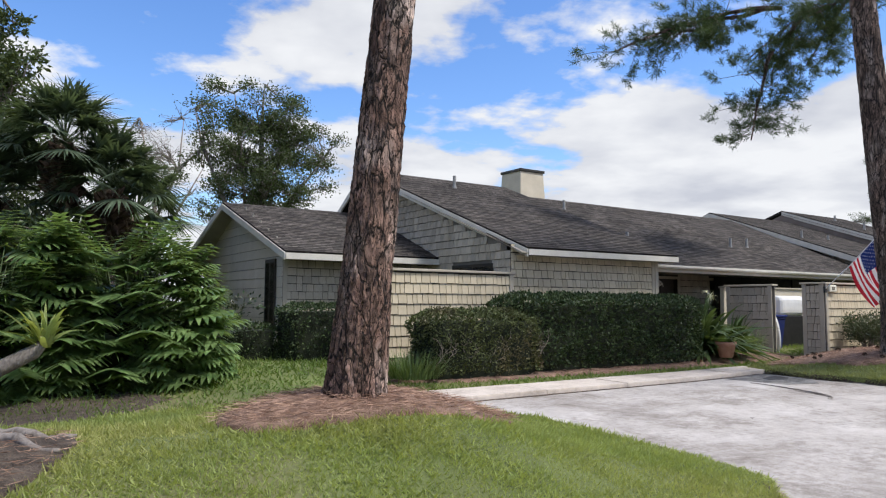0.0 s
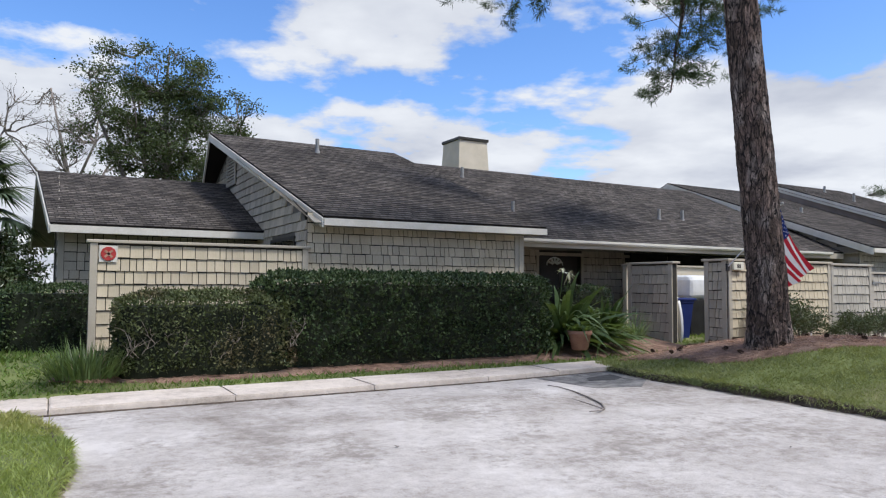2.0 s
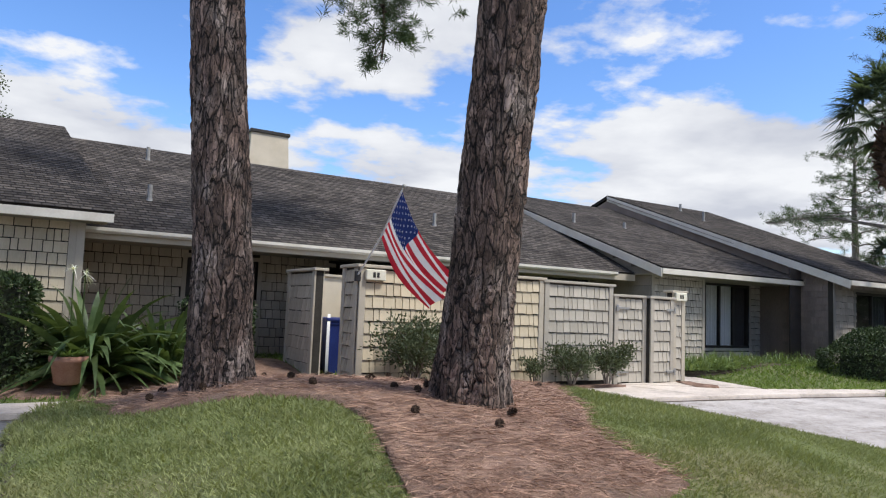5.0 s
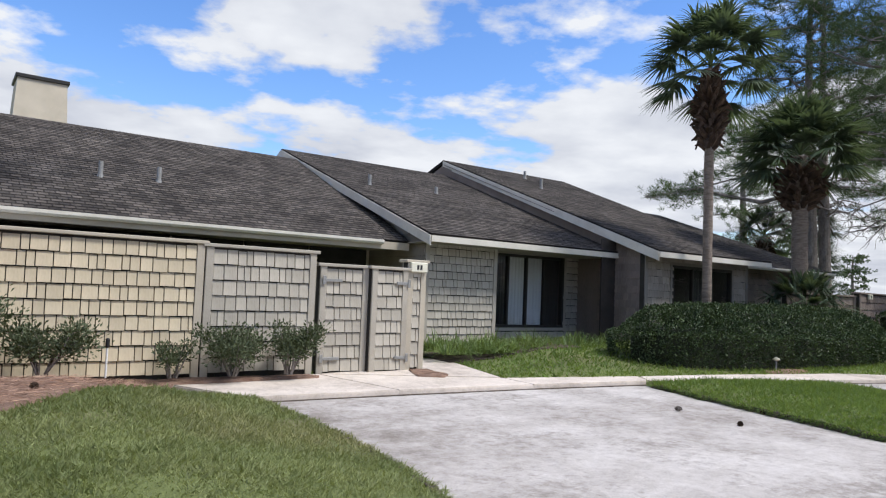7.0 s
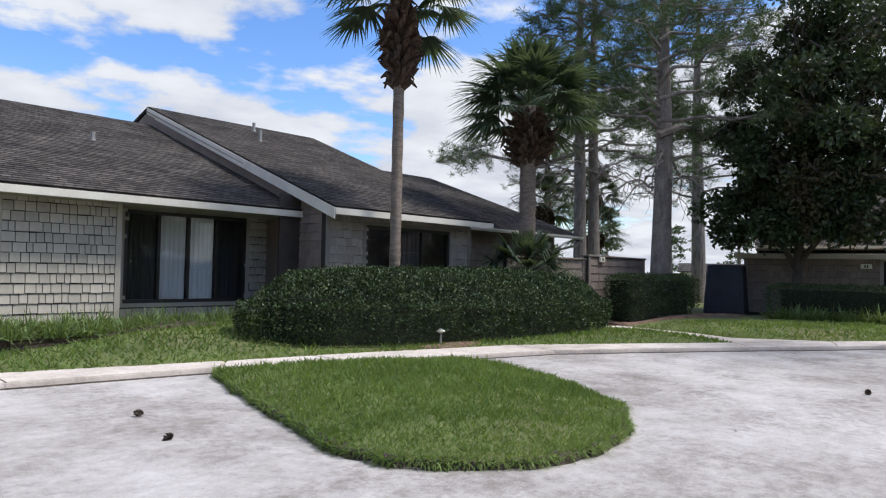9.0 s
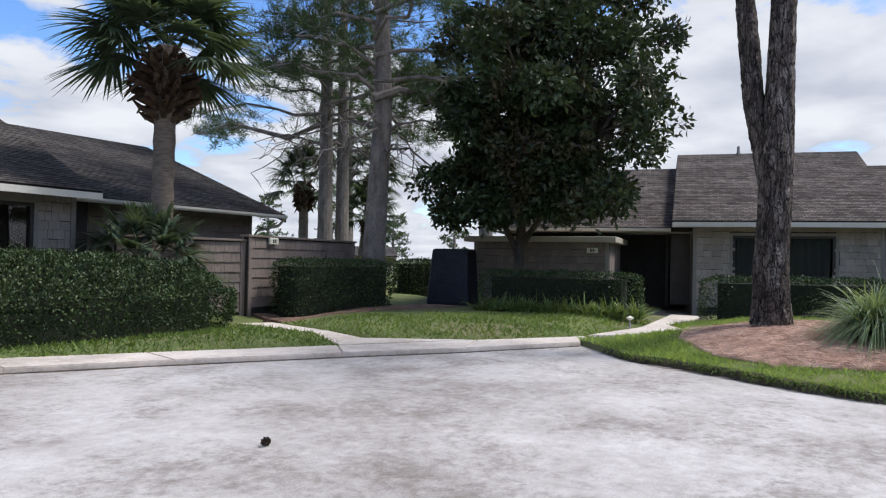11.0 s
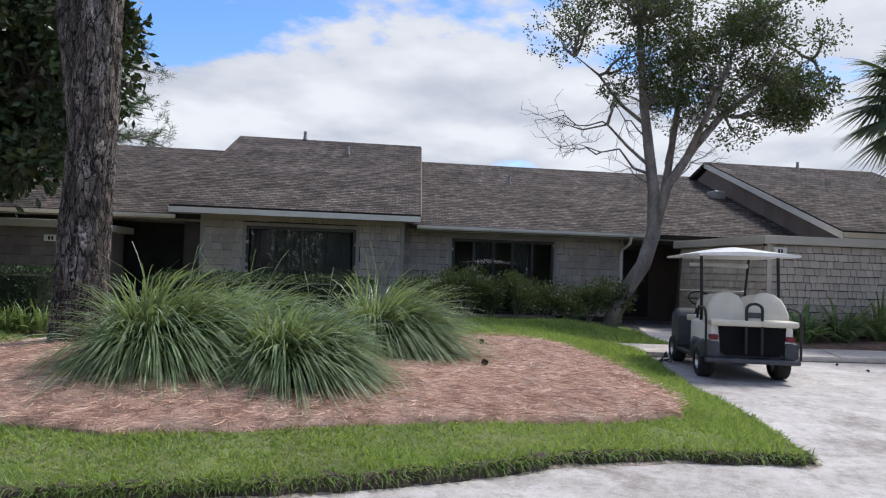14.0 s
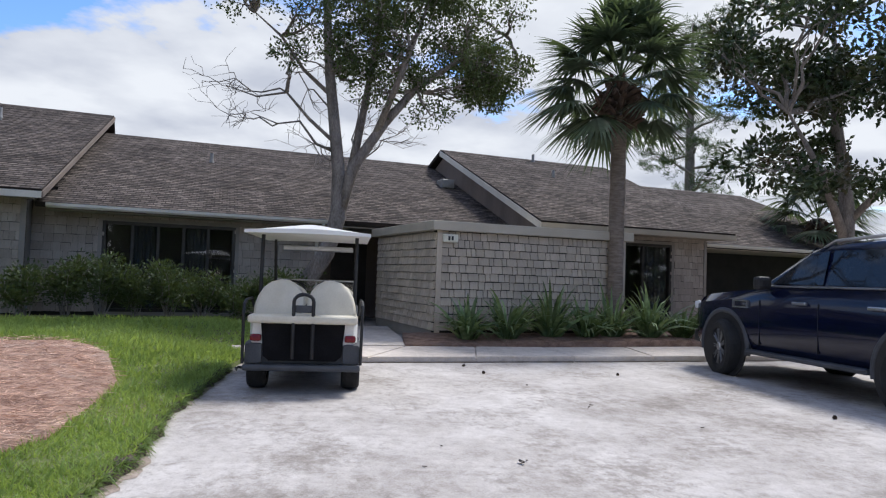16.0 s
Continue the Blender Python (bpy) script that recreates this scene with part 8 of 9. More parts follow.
part("stem", bm, M_WOODBARK, spiky, "pale ringed bent stem", smooth=True)
grass_clump(15.55, 8.2, 0.35, 2.0, 210, 0.22, "big arching lily plant with broad leaves behind a flower pot", M_STRAP, 0.2, "arching_plant", 0.7, "", (0, 0), "plant", low=0.1, lean=1.7, roll=0.9)
for k, (x, y, z) in enumerate(((15.22, 7.75, 1.72), (15.36, 7.75, 1.66))):
    ob = thing("spider_lily_flower", (x, y, z), "white spidery lily flower above broad leaves", "flower", "white lily flowers")
    v, f = blades(np.zeros((26, 3)), unit(NR.normal(size=(26, 3)) + np.array([0, 0, 0.5])), NR.uniform(0.12, 0.19, 26), 0.014, 0.5, 4)
    raw_mesh("petal", v, f, M_WHITEPETAL, ob)["kind"] = "stuff"
    bm = bmesh.new()
    tube(bm, [(0, 0, 0), (0.02, 0.15, -0.6), (0.05, 0.3, -1.35)], [0.008, 0.011, 0.014], 6)
    part("stalk", bm, M_STRAP, ob)
grass_clump(16.5, 8.05, 0.35, 1.5, 130, 0.22, "arching green plant beside a shaded entry", M_STRAP, 0.13, "arching_plant", 0.55, "", (0, 0), "plant", low=0.1, lean=1.75, roll=0.9)
grass_clump(17.25, 7.9, 0.35, 0.9, 200, 0.18, "tuft of thin pale leaves in mulch", M_ORNGRASS, 0.014, "grass_tuft", 0.5, "", (0, 0), "plant")

# ---- small fittings ----
M_TERRA = material("terracotta", (0.33, 0.16, 0.11), (0.45, 0.25, 0.18), 6, 0.85, 0.3, 60)
M_RED = material("red_enamel", (0.36, 0.03, 0.03), (0.45, 0.05, 0.045), 6, 0.4, 0.05, 40)
M_PLATE = material("cream_plate", (0.66, 0.64, 0.52), (0.74, 0.72, 0.60), 6, 0.5, 0.05, 40)
M_INK = material("dark_ink", (0.02, 0.02, 0.02), (0.03, 0.03, 0.03), 6, 0.5, 0, 40)
M_WHITE = material("white_plastic", (0.72, 0.72, 0.71), (0.82, 0.82, 0.81), 4, 0.4, 0.05, 40)
M_BLUEBIN = material("blue_plastic", (0.010, 0.02, 0.12), (0.018, 0.036, 0.18), 3, 0.5, 0.1, 50)


def lathe(prof, sides=28, cap=True):
    bm = bmesh.new()
    rings = [[bm.verts.new((r * math.cos(a), r * math.sin(a), z)) for a in (2 * math.pi * k / sides for k in range(sides))] for r, z in prof]
    for u, w in zip(rings, rings[1:]):
        for k in range(sides):
            bm.faces.new((u[k], u[(k + 1) % sides], w[(k + 1) % sides], w[k]))
    if cap:
        bm.faces.new(rings[0][::-1])
        bm.faces.new(rings[-1])
    return bm


def turned(bm, vec, axis="X", deg=90):
    bmesh.ops.rotate(bm, verts=bm.verts[:], cent=(0, 0, 0), matrix=Matrix.Rotation(radians(deg), 3, axis))
    bmesh.ops.translate(bm, verts=bm.verts[:], vec=vec)
    return bm


pot = thing("flower_pot", (15.22, 7.28, 0.24), "terracotta flower pot with a small leafy plant", "flower pot")
part("pot", lathe([(0.12, 0), (0.15, 0.02), (0.205, 0.28), (0.225, 0.29), (0.23, 0.36), (0.21, 0.36), (0.2, 0.32), (0.05, 0.31)]), M_TERRA, pot, smooth=True)
n = 260
a = NR.uniform(0, 6.283, n)
p = np.column_stack([np.cos(a) * 0.13 * NR.rand(n), np.sin(a) * 0.13 * NR.rand(n), np.full(n, 0.32)])
v, f = blades(p, unit(np.column_stack([np.cos(a) * 0.8, np.sin(a) * 0.8, NR.uniform(0.5, 1.2, n)])), NR.uniform(0.15, 0.34, n), 0.035, 0.35, 3)
raw_mesh("leaves", v, f, M_PHILO, pot)["kind"] = "stuff"


def number_plate(m, label, w=0.34, h=0.17, group="number plates"):
    """A cream house number box; the digits are plain bars."""
    ob = thing("number_plate", m, label, "number plate", group)
    part("plate", bbox(-w / 2, w / 2, -0.06, 0.0, -h / 2, h / 2, bevel=0.012), M_PLATE, ob)
    for dx in (-0.035, 0.03):
        part("digit_bar", bbox(dx - 0.02, dx + 0.022, -0.065, -0.06, -0.04, 0.04), M_INK, ob)
    return ob


number_plate(at(19.32, 6.98, 1.87), "cream number box on a shingled wall")
number_plate(at(26.41, 7.0, 1.84), "cream number box on a gate post")
number_plate(at(42.05, 6.13, 1.78) @ Matrix.Rotation(0.1, 4, "Z"), "cream number box on a brown wall", 0.3, 0.15)
number_plate(pose(48.45, 4.45, 0, 0, 0, -79) @ at(3.45, -0.03, 1.78), "cream number box on a shaded store room", 0.3, 0.14)
number_plate(ME @ at(7.15, -3.23, 1.98), "cream number box on a store room", 0.3, 0.15)

rs = thing("hydrant_sign", (7.36, 9.235, 1.9), "red round fire connection sign on a wall", "sign")
bm = lathe([(0.02, 0), (0.105, 0), (0.11, 0.006), (0.105, 0.012), (0.02, 0.012)], 24)
bmesh.ops.rotate(bm, verts=bm.verts[:], cent=(0, 0, 0), matrix=Matrix.Rotation(radians(90), 3, "X"))
part("disc", bm, M_RED, rs)
part("backing", bbox(-0.13, 0.13, 0.004, 0.012, -0.13, 0.13, bevel=0.002), M_TRIM, rs)
for k in range(2):
    part("bar", bbox(-0.075, 0.075, -0.016, -0.0125, -0.018, 0.018, m=Matrix.Rotation(radians(45 + 90 * k), 4, "Y")), M_TERRA, rs)
bell = thing("alarm_bell", ME @ at(10.84, -3.27, 2.07), "small red alarm bell on a store room wall", "alarm bell")
bm = lathe([(0.02, 0.07), (0.06, 0.065), (0.085, 0.03), (0.09, 0.0), (0.02, 0.0)][::-1], 20)
bmesh.ops.rotate(bm, verts=bm.verts[:], cent=(0, 0, 0), matrix=Matrix.Rotation(radians(90), 3, "X"))
part("bell", bm, M_RED, bell)
for x, y, z in ((33.76, 4.54, 0.16), (44.56, -1.39, 0.16)):
    ls = thing("path_light", (x, y, z), "small weathered metal path light in a lawn", "path light", "path lights")
    part("stake", lathe([(0.02, -0.05), (0.02, 0.12), (0.03, 0.13)], 12), M_METAL, ls)
    part("head", lathe([(0.03, 0.13), (0.07, 0.15), (0.075, 0.17), (0.03, 0.2), (0.01, 0.21)], 16), M_PLATE, ls)


def strap_hinge(parent, x, z, s, w=0.32):
    hg = part("hinge", bbox(min(x, x + s * w), max(x, x + s * w), -0.05, -0.03, z - 0.025, z + 0.025, bevel=0.004), M_METAL, parent, "rusty painted strap hinge")
    part("knuckle", bbox(x - 0.03, x + 0.03, -0.062, -0.05, z - 0.07, z + 0.07, bevel=0.005), M_METAL, hg)


for z in (0.3, 1.55):
    strap_hinge(gp, 0.06, z, 1)
    strap_hinge(gt, 0.74, z, -1, 0.25)
# bin store
bs = thing("store_back_wall", (18.95, 9.85, 0), "plain cream wall behind the bin store", "wall")
part("wall", bbox(0, 5.5, 0, 0.12, -0.1, 1.92), M_STUCCO, bs)
part("cap_board", bbox(-0.02, 5.5, -0.05, 0.17, 1.92, 1.97, bevel=0.008), M_PAINT, bs)


def wheelie_bin(x, y, z, rz, body, lid, label):
    ob = thing("wheelie_bin", pose(x, y, z, 0, 0, rz), label, "bin", "wheelie bins")
    bm = bmesh.new()
    rings = []
    for zz, s in ((0.05, 0.21), (0.5, 0.25), (0.9, 0.285), (0.93, 0.30), (0.97, 0.30)):
        rings.append([bm.verts.new((a * s, b * s * 1.15, zz)) for a, b in ((-1, -0.86), (-0.86, -1), (0.86, -1), (1, -0.86), (1, 0.86), (0.86, 1), (-0.86, 1), (-1, 0.86))])
    for u, w in zip(rings, rings[1:]):
        for k in range(8):
            bm.faces.new((u[k], u[(k + 1) % 8], w[(k + 1) % 8], w[k]))
    bm.faces.new(rings[0][::-1])
    bm.faces.new(rings[-1])
    part("body", bm, body, ob)
    part("lid", bbox(-0.32, 0.32, -0.37, 0.37, 0.975, 1.04, bevel=0.025, seg=2), lid, ob)
    part("handle", bbox(-0.28, 0.28, 0.36, 0.42, 0.92, 0.96, bevel=0.012), lid, ob)
    for s in (-1, 1):
        bm = lathe([(0.02, -0.03), (0.1, -0.03), (0.11, 0), (0.1, 0.03), (0.02, 0.03)], 16)
        bmesh.ops.rotate(bm, verts=bm.verts[:], cent=(0, 0, 0), matrix=Matrix.Rotation(radians(90), 3, "Y"))
        bmesh.ops.translate(bm, verts=bm.verts[:], vec=(s * 0.27, 0.28, 0.11))
        part("wheel", bm, M_BLACK, ob)
    return ob


wheelie_bin(19.47, 8.8, 0.12, 0, M_BLUEBIN, M_BLUEBIN, "dark blue wheelie bin in a store opening")
bd = thing("white_board", pose(19.14, 8.38, 0.14, -11, 0, -22), "long white rounded board leaning in a store opening", "board")
bm = bmesh.new()
ring = [(0.18 * math.sin(math.pi * t) ** 0.5 * s, 1.1 * t) for s in (1, -1) for t in ([k / 10 for k in range(11)] if s == 1 else [k / 10 for k in range(9, 0, -1)])]
lo, hi = [bm.verts.new((0, a, b)) for a, b in ring], [bm.verts.new((0.05, a, b)) for a, b in ring]
for k in range(len(ring)):
    bm.faces.new((lo[k], lo[(k + 1) % len(ring)], hi[(k + 1) % len(ring)], hi[k]))
bm.faces.new(lo)
bm.faces.new(hi[::-1])
bmesh.ops.recalc_face_normals(bm, faces=bm.faces[:])
part("board", bm, M_WHITE, bd)
wt = thing("white_cover", (20.5, 9.1, 0.0), "white rounded cover over stored goods", "cover")
part("cover", bbox(-0.68, 0.68, -0.45, 0.45, 1.1, 1.70, bevel=0.2, seg=4), M_WHITE, wt)
part("base", bbox(-0.62, 0.62, -0.4, 0.4, 0.0, 1.12, bevel=0.02), M_BLACK, wt)
mark = thing("marker_stake", (21.5, 6.72, 0.26), "white marker stake with a black cap in mulch", "marker stake")
part("stake", lathe([(0.012, -0.08), (0.014, 0.0), (0.014, 0.30), (0.012, 0.31)], 10), M_WHITE, mark)
part("cap", lathe([(0.02, 0.30), (0.026, 0.31), (0.026, 0.40), (0.018, 0.42)], 12), M_BLACK, mark)
reel = thing("hose_reel", (20.2, 9.84, 1.42), "dark round hose reel on a cream store wall", "hose reel")
part("drum", turned(lathe([(0.03, 0.0), (0.10, 0.0), (0.13, 0.02), (0.15, 0.05), (0.13, 0.08), (0.10, 0.10), (0.03, 0.10)], 22), (0, -0.01, 0)), M_BLACK, reel)
# covered cart beside the store room
M_TARP = material("navy_tarpaulin", (0.008, 0.010, 0.018), (0.016, 0.019, 0.032), 3, 0.5, 0.5, 14, dist=0.03)
cc = thing("covered_cart", pose(48.0, 4.75, 0.15, 0, 0, 12), "parked cart under a dark navy cover", "covered cart")
bm = bbox(-0.6, 1.7, -0.55, 0.75, 0.0, 1.62, bevel=0.1, seg=3)
for vv in bm.verts:
    k = 1 - 0.16 * max(0, vv.co.z / 1.62)
    vv.co.x, vv.co.y = 0.55 + (vv.co.x - 0.55) * k, 0.1 + (vv.co.y - 0.1) * k
part("cover", bm, M_TARP, cc)

# ---- flag ----
M_FRED = material("flag_red", (0.42, 0.02, 0.035), (0.52, 0.03, 0.05), 8, 0.8, 0.2, 200)
M_FWHITE = material("flag_white", (0.72, 0.72, 0.72), (0.82, 0.82, 0.81), 8, 0.8, 0.2, 200)
M_FBLUE = material("flag_blue", (0.015, 0.03, 0.13), (0.025, 0.045, 0.17), 8, 0.8, 0.2, 200)
FA, FB, FC, FD = Vector((19.12, 5.82, 3.03)), Vector((19.12, 6.42, 2.42)), Vector((20.06, 5.75, 1.80)), Vector((19.88, 6.2, 1.38))


def flag_point(u, v):
    """u along the fly, v down the hoist."""
    top, low = FA.lerp(FC, u), FB.lerp(FD, u)
    sag = Vector((-0.10, 0.03, -0.05)) * math.sin(math.pi * u)
    fold = 0.05 * math.sin(9 * v + 2.2 * u) * u ** 0.6 + 0.04 * math.sin(17 * v - 3 * u) * u
    return top.lerp(low, v) + sag + Vector((0.75, -0.6, 0.3)) * fold


for cloth in (M_FRED, M_FWHITE, M_FBLUE):
    n_, l_ = cloth.node_tree.nodes, cloth.node_tree.links
    tr, mx = n_.new("ShaderNodeBsdfTranslucent"), n_.new("ShaderNodeMixShader")
    mx.inputs[0].default_value = 0.4
    l_.new(n_["Principled BSDF"].inputs["Base Color"].links[0].from_socket, tr.inputs["Color"])
    l_.new(n_["Principled BSDF"].outputs[0], mx.inputs[1])
    l_.new(tr.outputs[0], mx.inputs[2])
    l_.new(mx.outputs[0], n_["Material Output"].inputs["Surface"])
fl = thing("flag", FA, "striped flag with starred blue corner hung on a slanted pole", "flag")
for k in range(13):
    v0, v1, u0 = k / 13, (k + 1) / 13, 0.4 if k < 7 else 0.0
    bm = bmesh.new()
    n = 26
    rows = [[bm.verts.new(flag_point(u0 + (1 - u0) * i / n, v0 + (v1 - v0) * j / 2) - FA) for i in range(n + 1)] for j in range(3)]
    for a, b in zip(rows, rows[1:]):
        for i in range(n):
            bm.faces.new((a[i], a[i + 1], b[i + 1], b[i]))
    part("stripe", bm, M_FRED if k % 2 == 0 else M_FWHITE, fl, smooth=True)
bm = bmesh.new()
rows = [[bm.verts.new(flag_point(0.4 * i / 14, 7 / 13 * j / 16) - FA) for i in range(15)] for j in range(17)]
for a, b in zip(rows, rows[1:]):
    for i in range(14):
        bm.faces.new((a[i], a[i + 1], b[i + 1], b[i]))
canton = part("canton", bm, M_FBLUE, fl, smooth=True)
for r in range(9):
    for c in range(6 if r % 2 == 0 else 5):
        u, v = 0.4 * (c + (0.5 if r % 2 == 0 else 1.0)) / 6, 7 / 13 * (r + 0.5) / 9
        p, e1, e2 = flag_point(u, v), flag_point(u + 0.01, v), flag_point(u, v + 0.01)
        a, b = (e1 - p).normalized(), (e2 - p).normalized()
        nn = a.cross(b).normalized()
        for s in (1, -1):
            bm = bmesh.new()
            vs = [bm.verts.new(p - FA + nn * 0.004 * s + (a * math.sin(t) - b * math.cos(t)) * (0.021 if q % 2 == 0 else 0.009)) for q, t in ((q, math.pi * q / 5) for q in range(10))]
            bm.faces.new(vs if s > 0 else vs[::-1])
            part("star", bm, M_FWHITE, canton)
bm = bmesh.new()
tip = FA + (FA - FB).normalized() * 0.08
tube(bm, [Vector((19.03, 6.97, 1.86)) - FA, FB - FA + Vector((0, 0.01, -0.02)), tip - FA], 0.013, 10)
pl = part("pole", bm, M_WHITE, fl)
bm = bmesh.new()
bmesh.ops.create_icosphere(bm, subdivisions=2, radius=0.03, matrix=Matrix.Translation(tip - FA))
part("finial", bm, M_METAL, pl)
part("bracket", bbox(-0.05, 0.05, -0.02, 0.02, -0.08, 0.08, bevel=0.008, m=at(*(Vector((19.03, 6.98, 1.84)) - FA))), M_BLACK, fl)

# ---- golf cart ----
M_CREAM = material("cream_vinyl", (0.60, 0.55, 0.44), (0.68, 0.63, 0.52), 6, 0.55, 0.15, 60)
M_CARTWHITE = material("cart_white", (0.76, 0.75, 0.72), (0.84, 0.83, 0.80), 3, 0.3, 0.03, 60)
M_CARTGREY = material("cart_dark_grey", (0.045, 0.048, 0.056), (0.075, 0.079, 0.088), 4, 0.55, 0.15, 80)
M_WELL = material("black_bag_well", (0.004, 0.004, 0.005), (0.009, 0.009, 0.011), 5, 0.8, 0.2, 60, spec=0.15)
M_TYRE = material("tyre_rubber", (0.012, 0.012, 0.012), (0.028, 0.028, 0.028), 6, 0.85, 0.3, 60)
M_RIM = material("alloy_rim", (0.42, 0.42, 0.43), (0.58, 0.58, 0.59), 5, 0.3, 0.03, 50, metal=0.9)
M_SPOKE = material("dull_alloy_spoke", (0.16, 0.16, 0.165), (0.24, 0.24, 0.245), 5, 0.4, 0.03, 50, metal=0.7)
M_TAIL = material("red_lens", (0.13, 0.006, 0.010), (0.20, 0.012, 0.016), 5, 0.15, 0, 50)


def wheel(parent, x, y, r, w, out, spokes=0, rim=0.55):
    """A wheel with its axle along y; out: +1 when the outer side faces +y."""
    tb = lathe([(r * rim, -w / 2), (r * 0.86, -w / 2), (r * 0.97, -w * 0.38), (r, -w * 0.2), (r, w * 0.2), (r * 0.97, w * 0.38), (r * 0.86, w / 2), (r * rim, w / 2)], 36, False)
    wh = part("wheel", turned(tb, (x, y, r)), M_TYRE, parent, smooth=False)
    rb = lathe([(0.01, w * 0.3), (r * 0.18, w * 0.34), (r * 0.25, w * 0.22), (r * rim * 0.9, w * 0.26), (r * rim, w * 0.42), (r * rim * 1.04, w * 0.42), (r * rim * 1.04, -w * 0.4)], 30)
    part("rim", turned(rb, (x, y, r), "X", -90 * out), M_RIM if not spokes else M_BLACK, wh)
    for k in range(spokes):
        a = 2 * math.pi * k / spokes
        sb = bmesh.new()
        for da in (-0.1, 0.1):
            tube(sb, [(x + r * 0.12 * math.cos(a), y + out * w * 0.40, r + r * 0.12 * math.sin(a)), (x + r * rim * 0.97 * math.cos(a + da), y + out * w * 0.44, r + r * rim * 0.97 * math.sin(a + da))], [r * 0.035, r * 0.022], 6)
        part("spoke", sb, M_SPOKE, wh)
    if spokes:
        part("hub_cap", turned(lathe([(0.01, 0.02), (r * 0.13, 0.02), (r * 0.15, 0.0)], 16), (x, y + out * w * 0.42, r), "X", -90 * out), M_RIM, wh)
    return wh


gc = thing("golf_cart", pose(46.0, -11.9, 0.0, 0, 0, 1.5) @ Matrix.Diagonal((1, 1, 0.95, 1)), "white golf cart with cream seats and white canopy on concrete", "golf cart")
for x in (0.0, 1.62):
    for s in (-1, 1):
        wheel(gc, x, s * 0.5, 0.225, 0.2, s)


def loft(sections, mat, parent, name, label="", smooth=True, close=True, creases=35):
    """A skin over cross-sections (lists of equal count)."""
    bm = bmesh.new()
    rings = [[bm.verts.new(p) for p in s] for s in sections]
    k = len(rings[0])
    for u, w in zip(rings, rings[1:]):
        for i in range(k if close else k - 1):
            bm.faces.new((u[i], u[(i + 1) % k], w[(i + 1) % k], w[i]))
    if close:
        bm.faces.new(rings[0][::-1])
        bm.faces.new(rings[-1])
    bmesh.ops.recalc_face_normals(bm, faces=bm.faces[:])
    for e in bm.edges:
        if len(e.link_faces) == 2 and e.calc_face_angle(0) > radians(creases):
            e.smooth = False
    return part(name, bm, mat, parent, label, smooth)


def ring_yz(x, hw, z0, z1, r=0.06, n=4):
    """A rounded rectangle across the vehicle at x."""
    out = []
    for cy, cz, a0 in ((hw - r, z1 - r, 0), (-hw + r, z1 - r, 90), (-hw + r, z0 + r, 180), (hw - r, z0 + r, 270)):
        for k in range(n + 1):
            a = radians(a0 + 90 * k / n)
            out.append((x, cy + r * math.cos(a), cz + r * math.sin(a)))
    return out


loft([ring_yz(-0.42, 0.50, 0.34, 0.54, 0.06), ring_yz(-0.36, 0.57, 0.30, 0.56, 0.06), ring_yz(-0.1, 0.60, 0.30, 0.56, 0.06), ring_yz(0.30, 0.60, 0.28, 0.56, 0.06), ring_yz(0.42, 0.58, 0.24, 0.45, 0.05)], M_CARTGREY, gc, "lower_body", "dark grey lower body panel")
loft([ring_yz(-0.43, 0.52, 0.52, 0.79, 0.04), ring_yz(-0.3, 0.56, 0.50, 0.82, 0.05), ring_yz(0.45, 0.56, 0.42, 0.82, 0.05), ring_yz(0.58, 0.54, 0.40, 0.78, 0.05)], M_CARTWHITE, gc, "rear_body", "white rear body panel")
loft([[(x, y * w, z) for y, z in ((-0.43, 0.775), (-0.40, 0.42), (-0.34, 0.37), (0.34, 0.37), (0.40, 0.42), (0.43, 0.775))] for x, w in ((-0.462, 1.0), (-0.40, 1.0), (-0.30, 0.97))], M_WELL, gc, "bag_well", "black open bag well", smooth=False)
part("rear_bumper", bbox(-0.54, -0.40, -0.60, 0.60, 0.265, 0.335, bevel=0.03, seg=2), M_CARTGREY, gc)
for s in (-1, 1):
    loft([ring_yz(-0.47, 0.085, 0.345, 0.55, 0.03), ring_yz(-0.36, 0.10, 0.33, 0.57, 0.04), ring_yz(-0.2, 0.10, 0.33, 0.57, 0.04)], M_CARTGREY, gc, "rear_fender").location = (0, s * 0.50, 0)
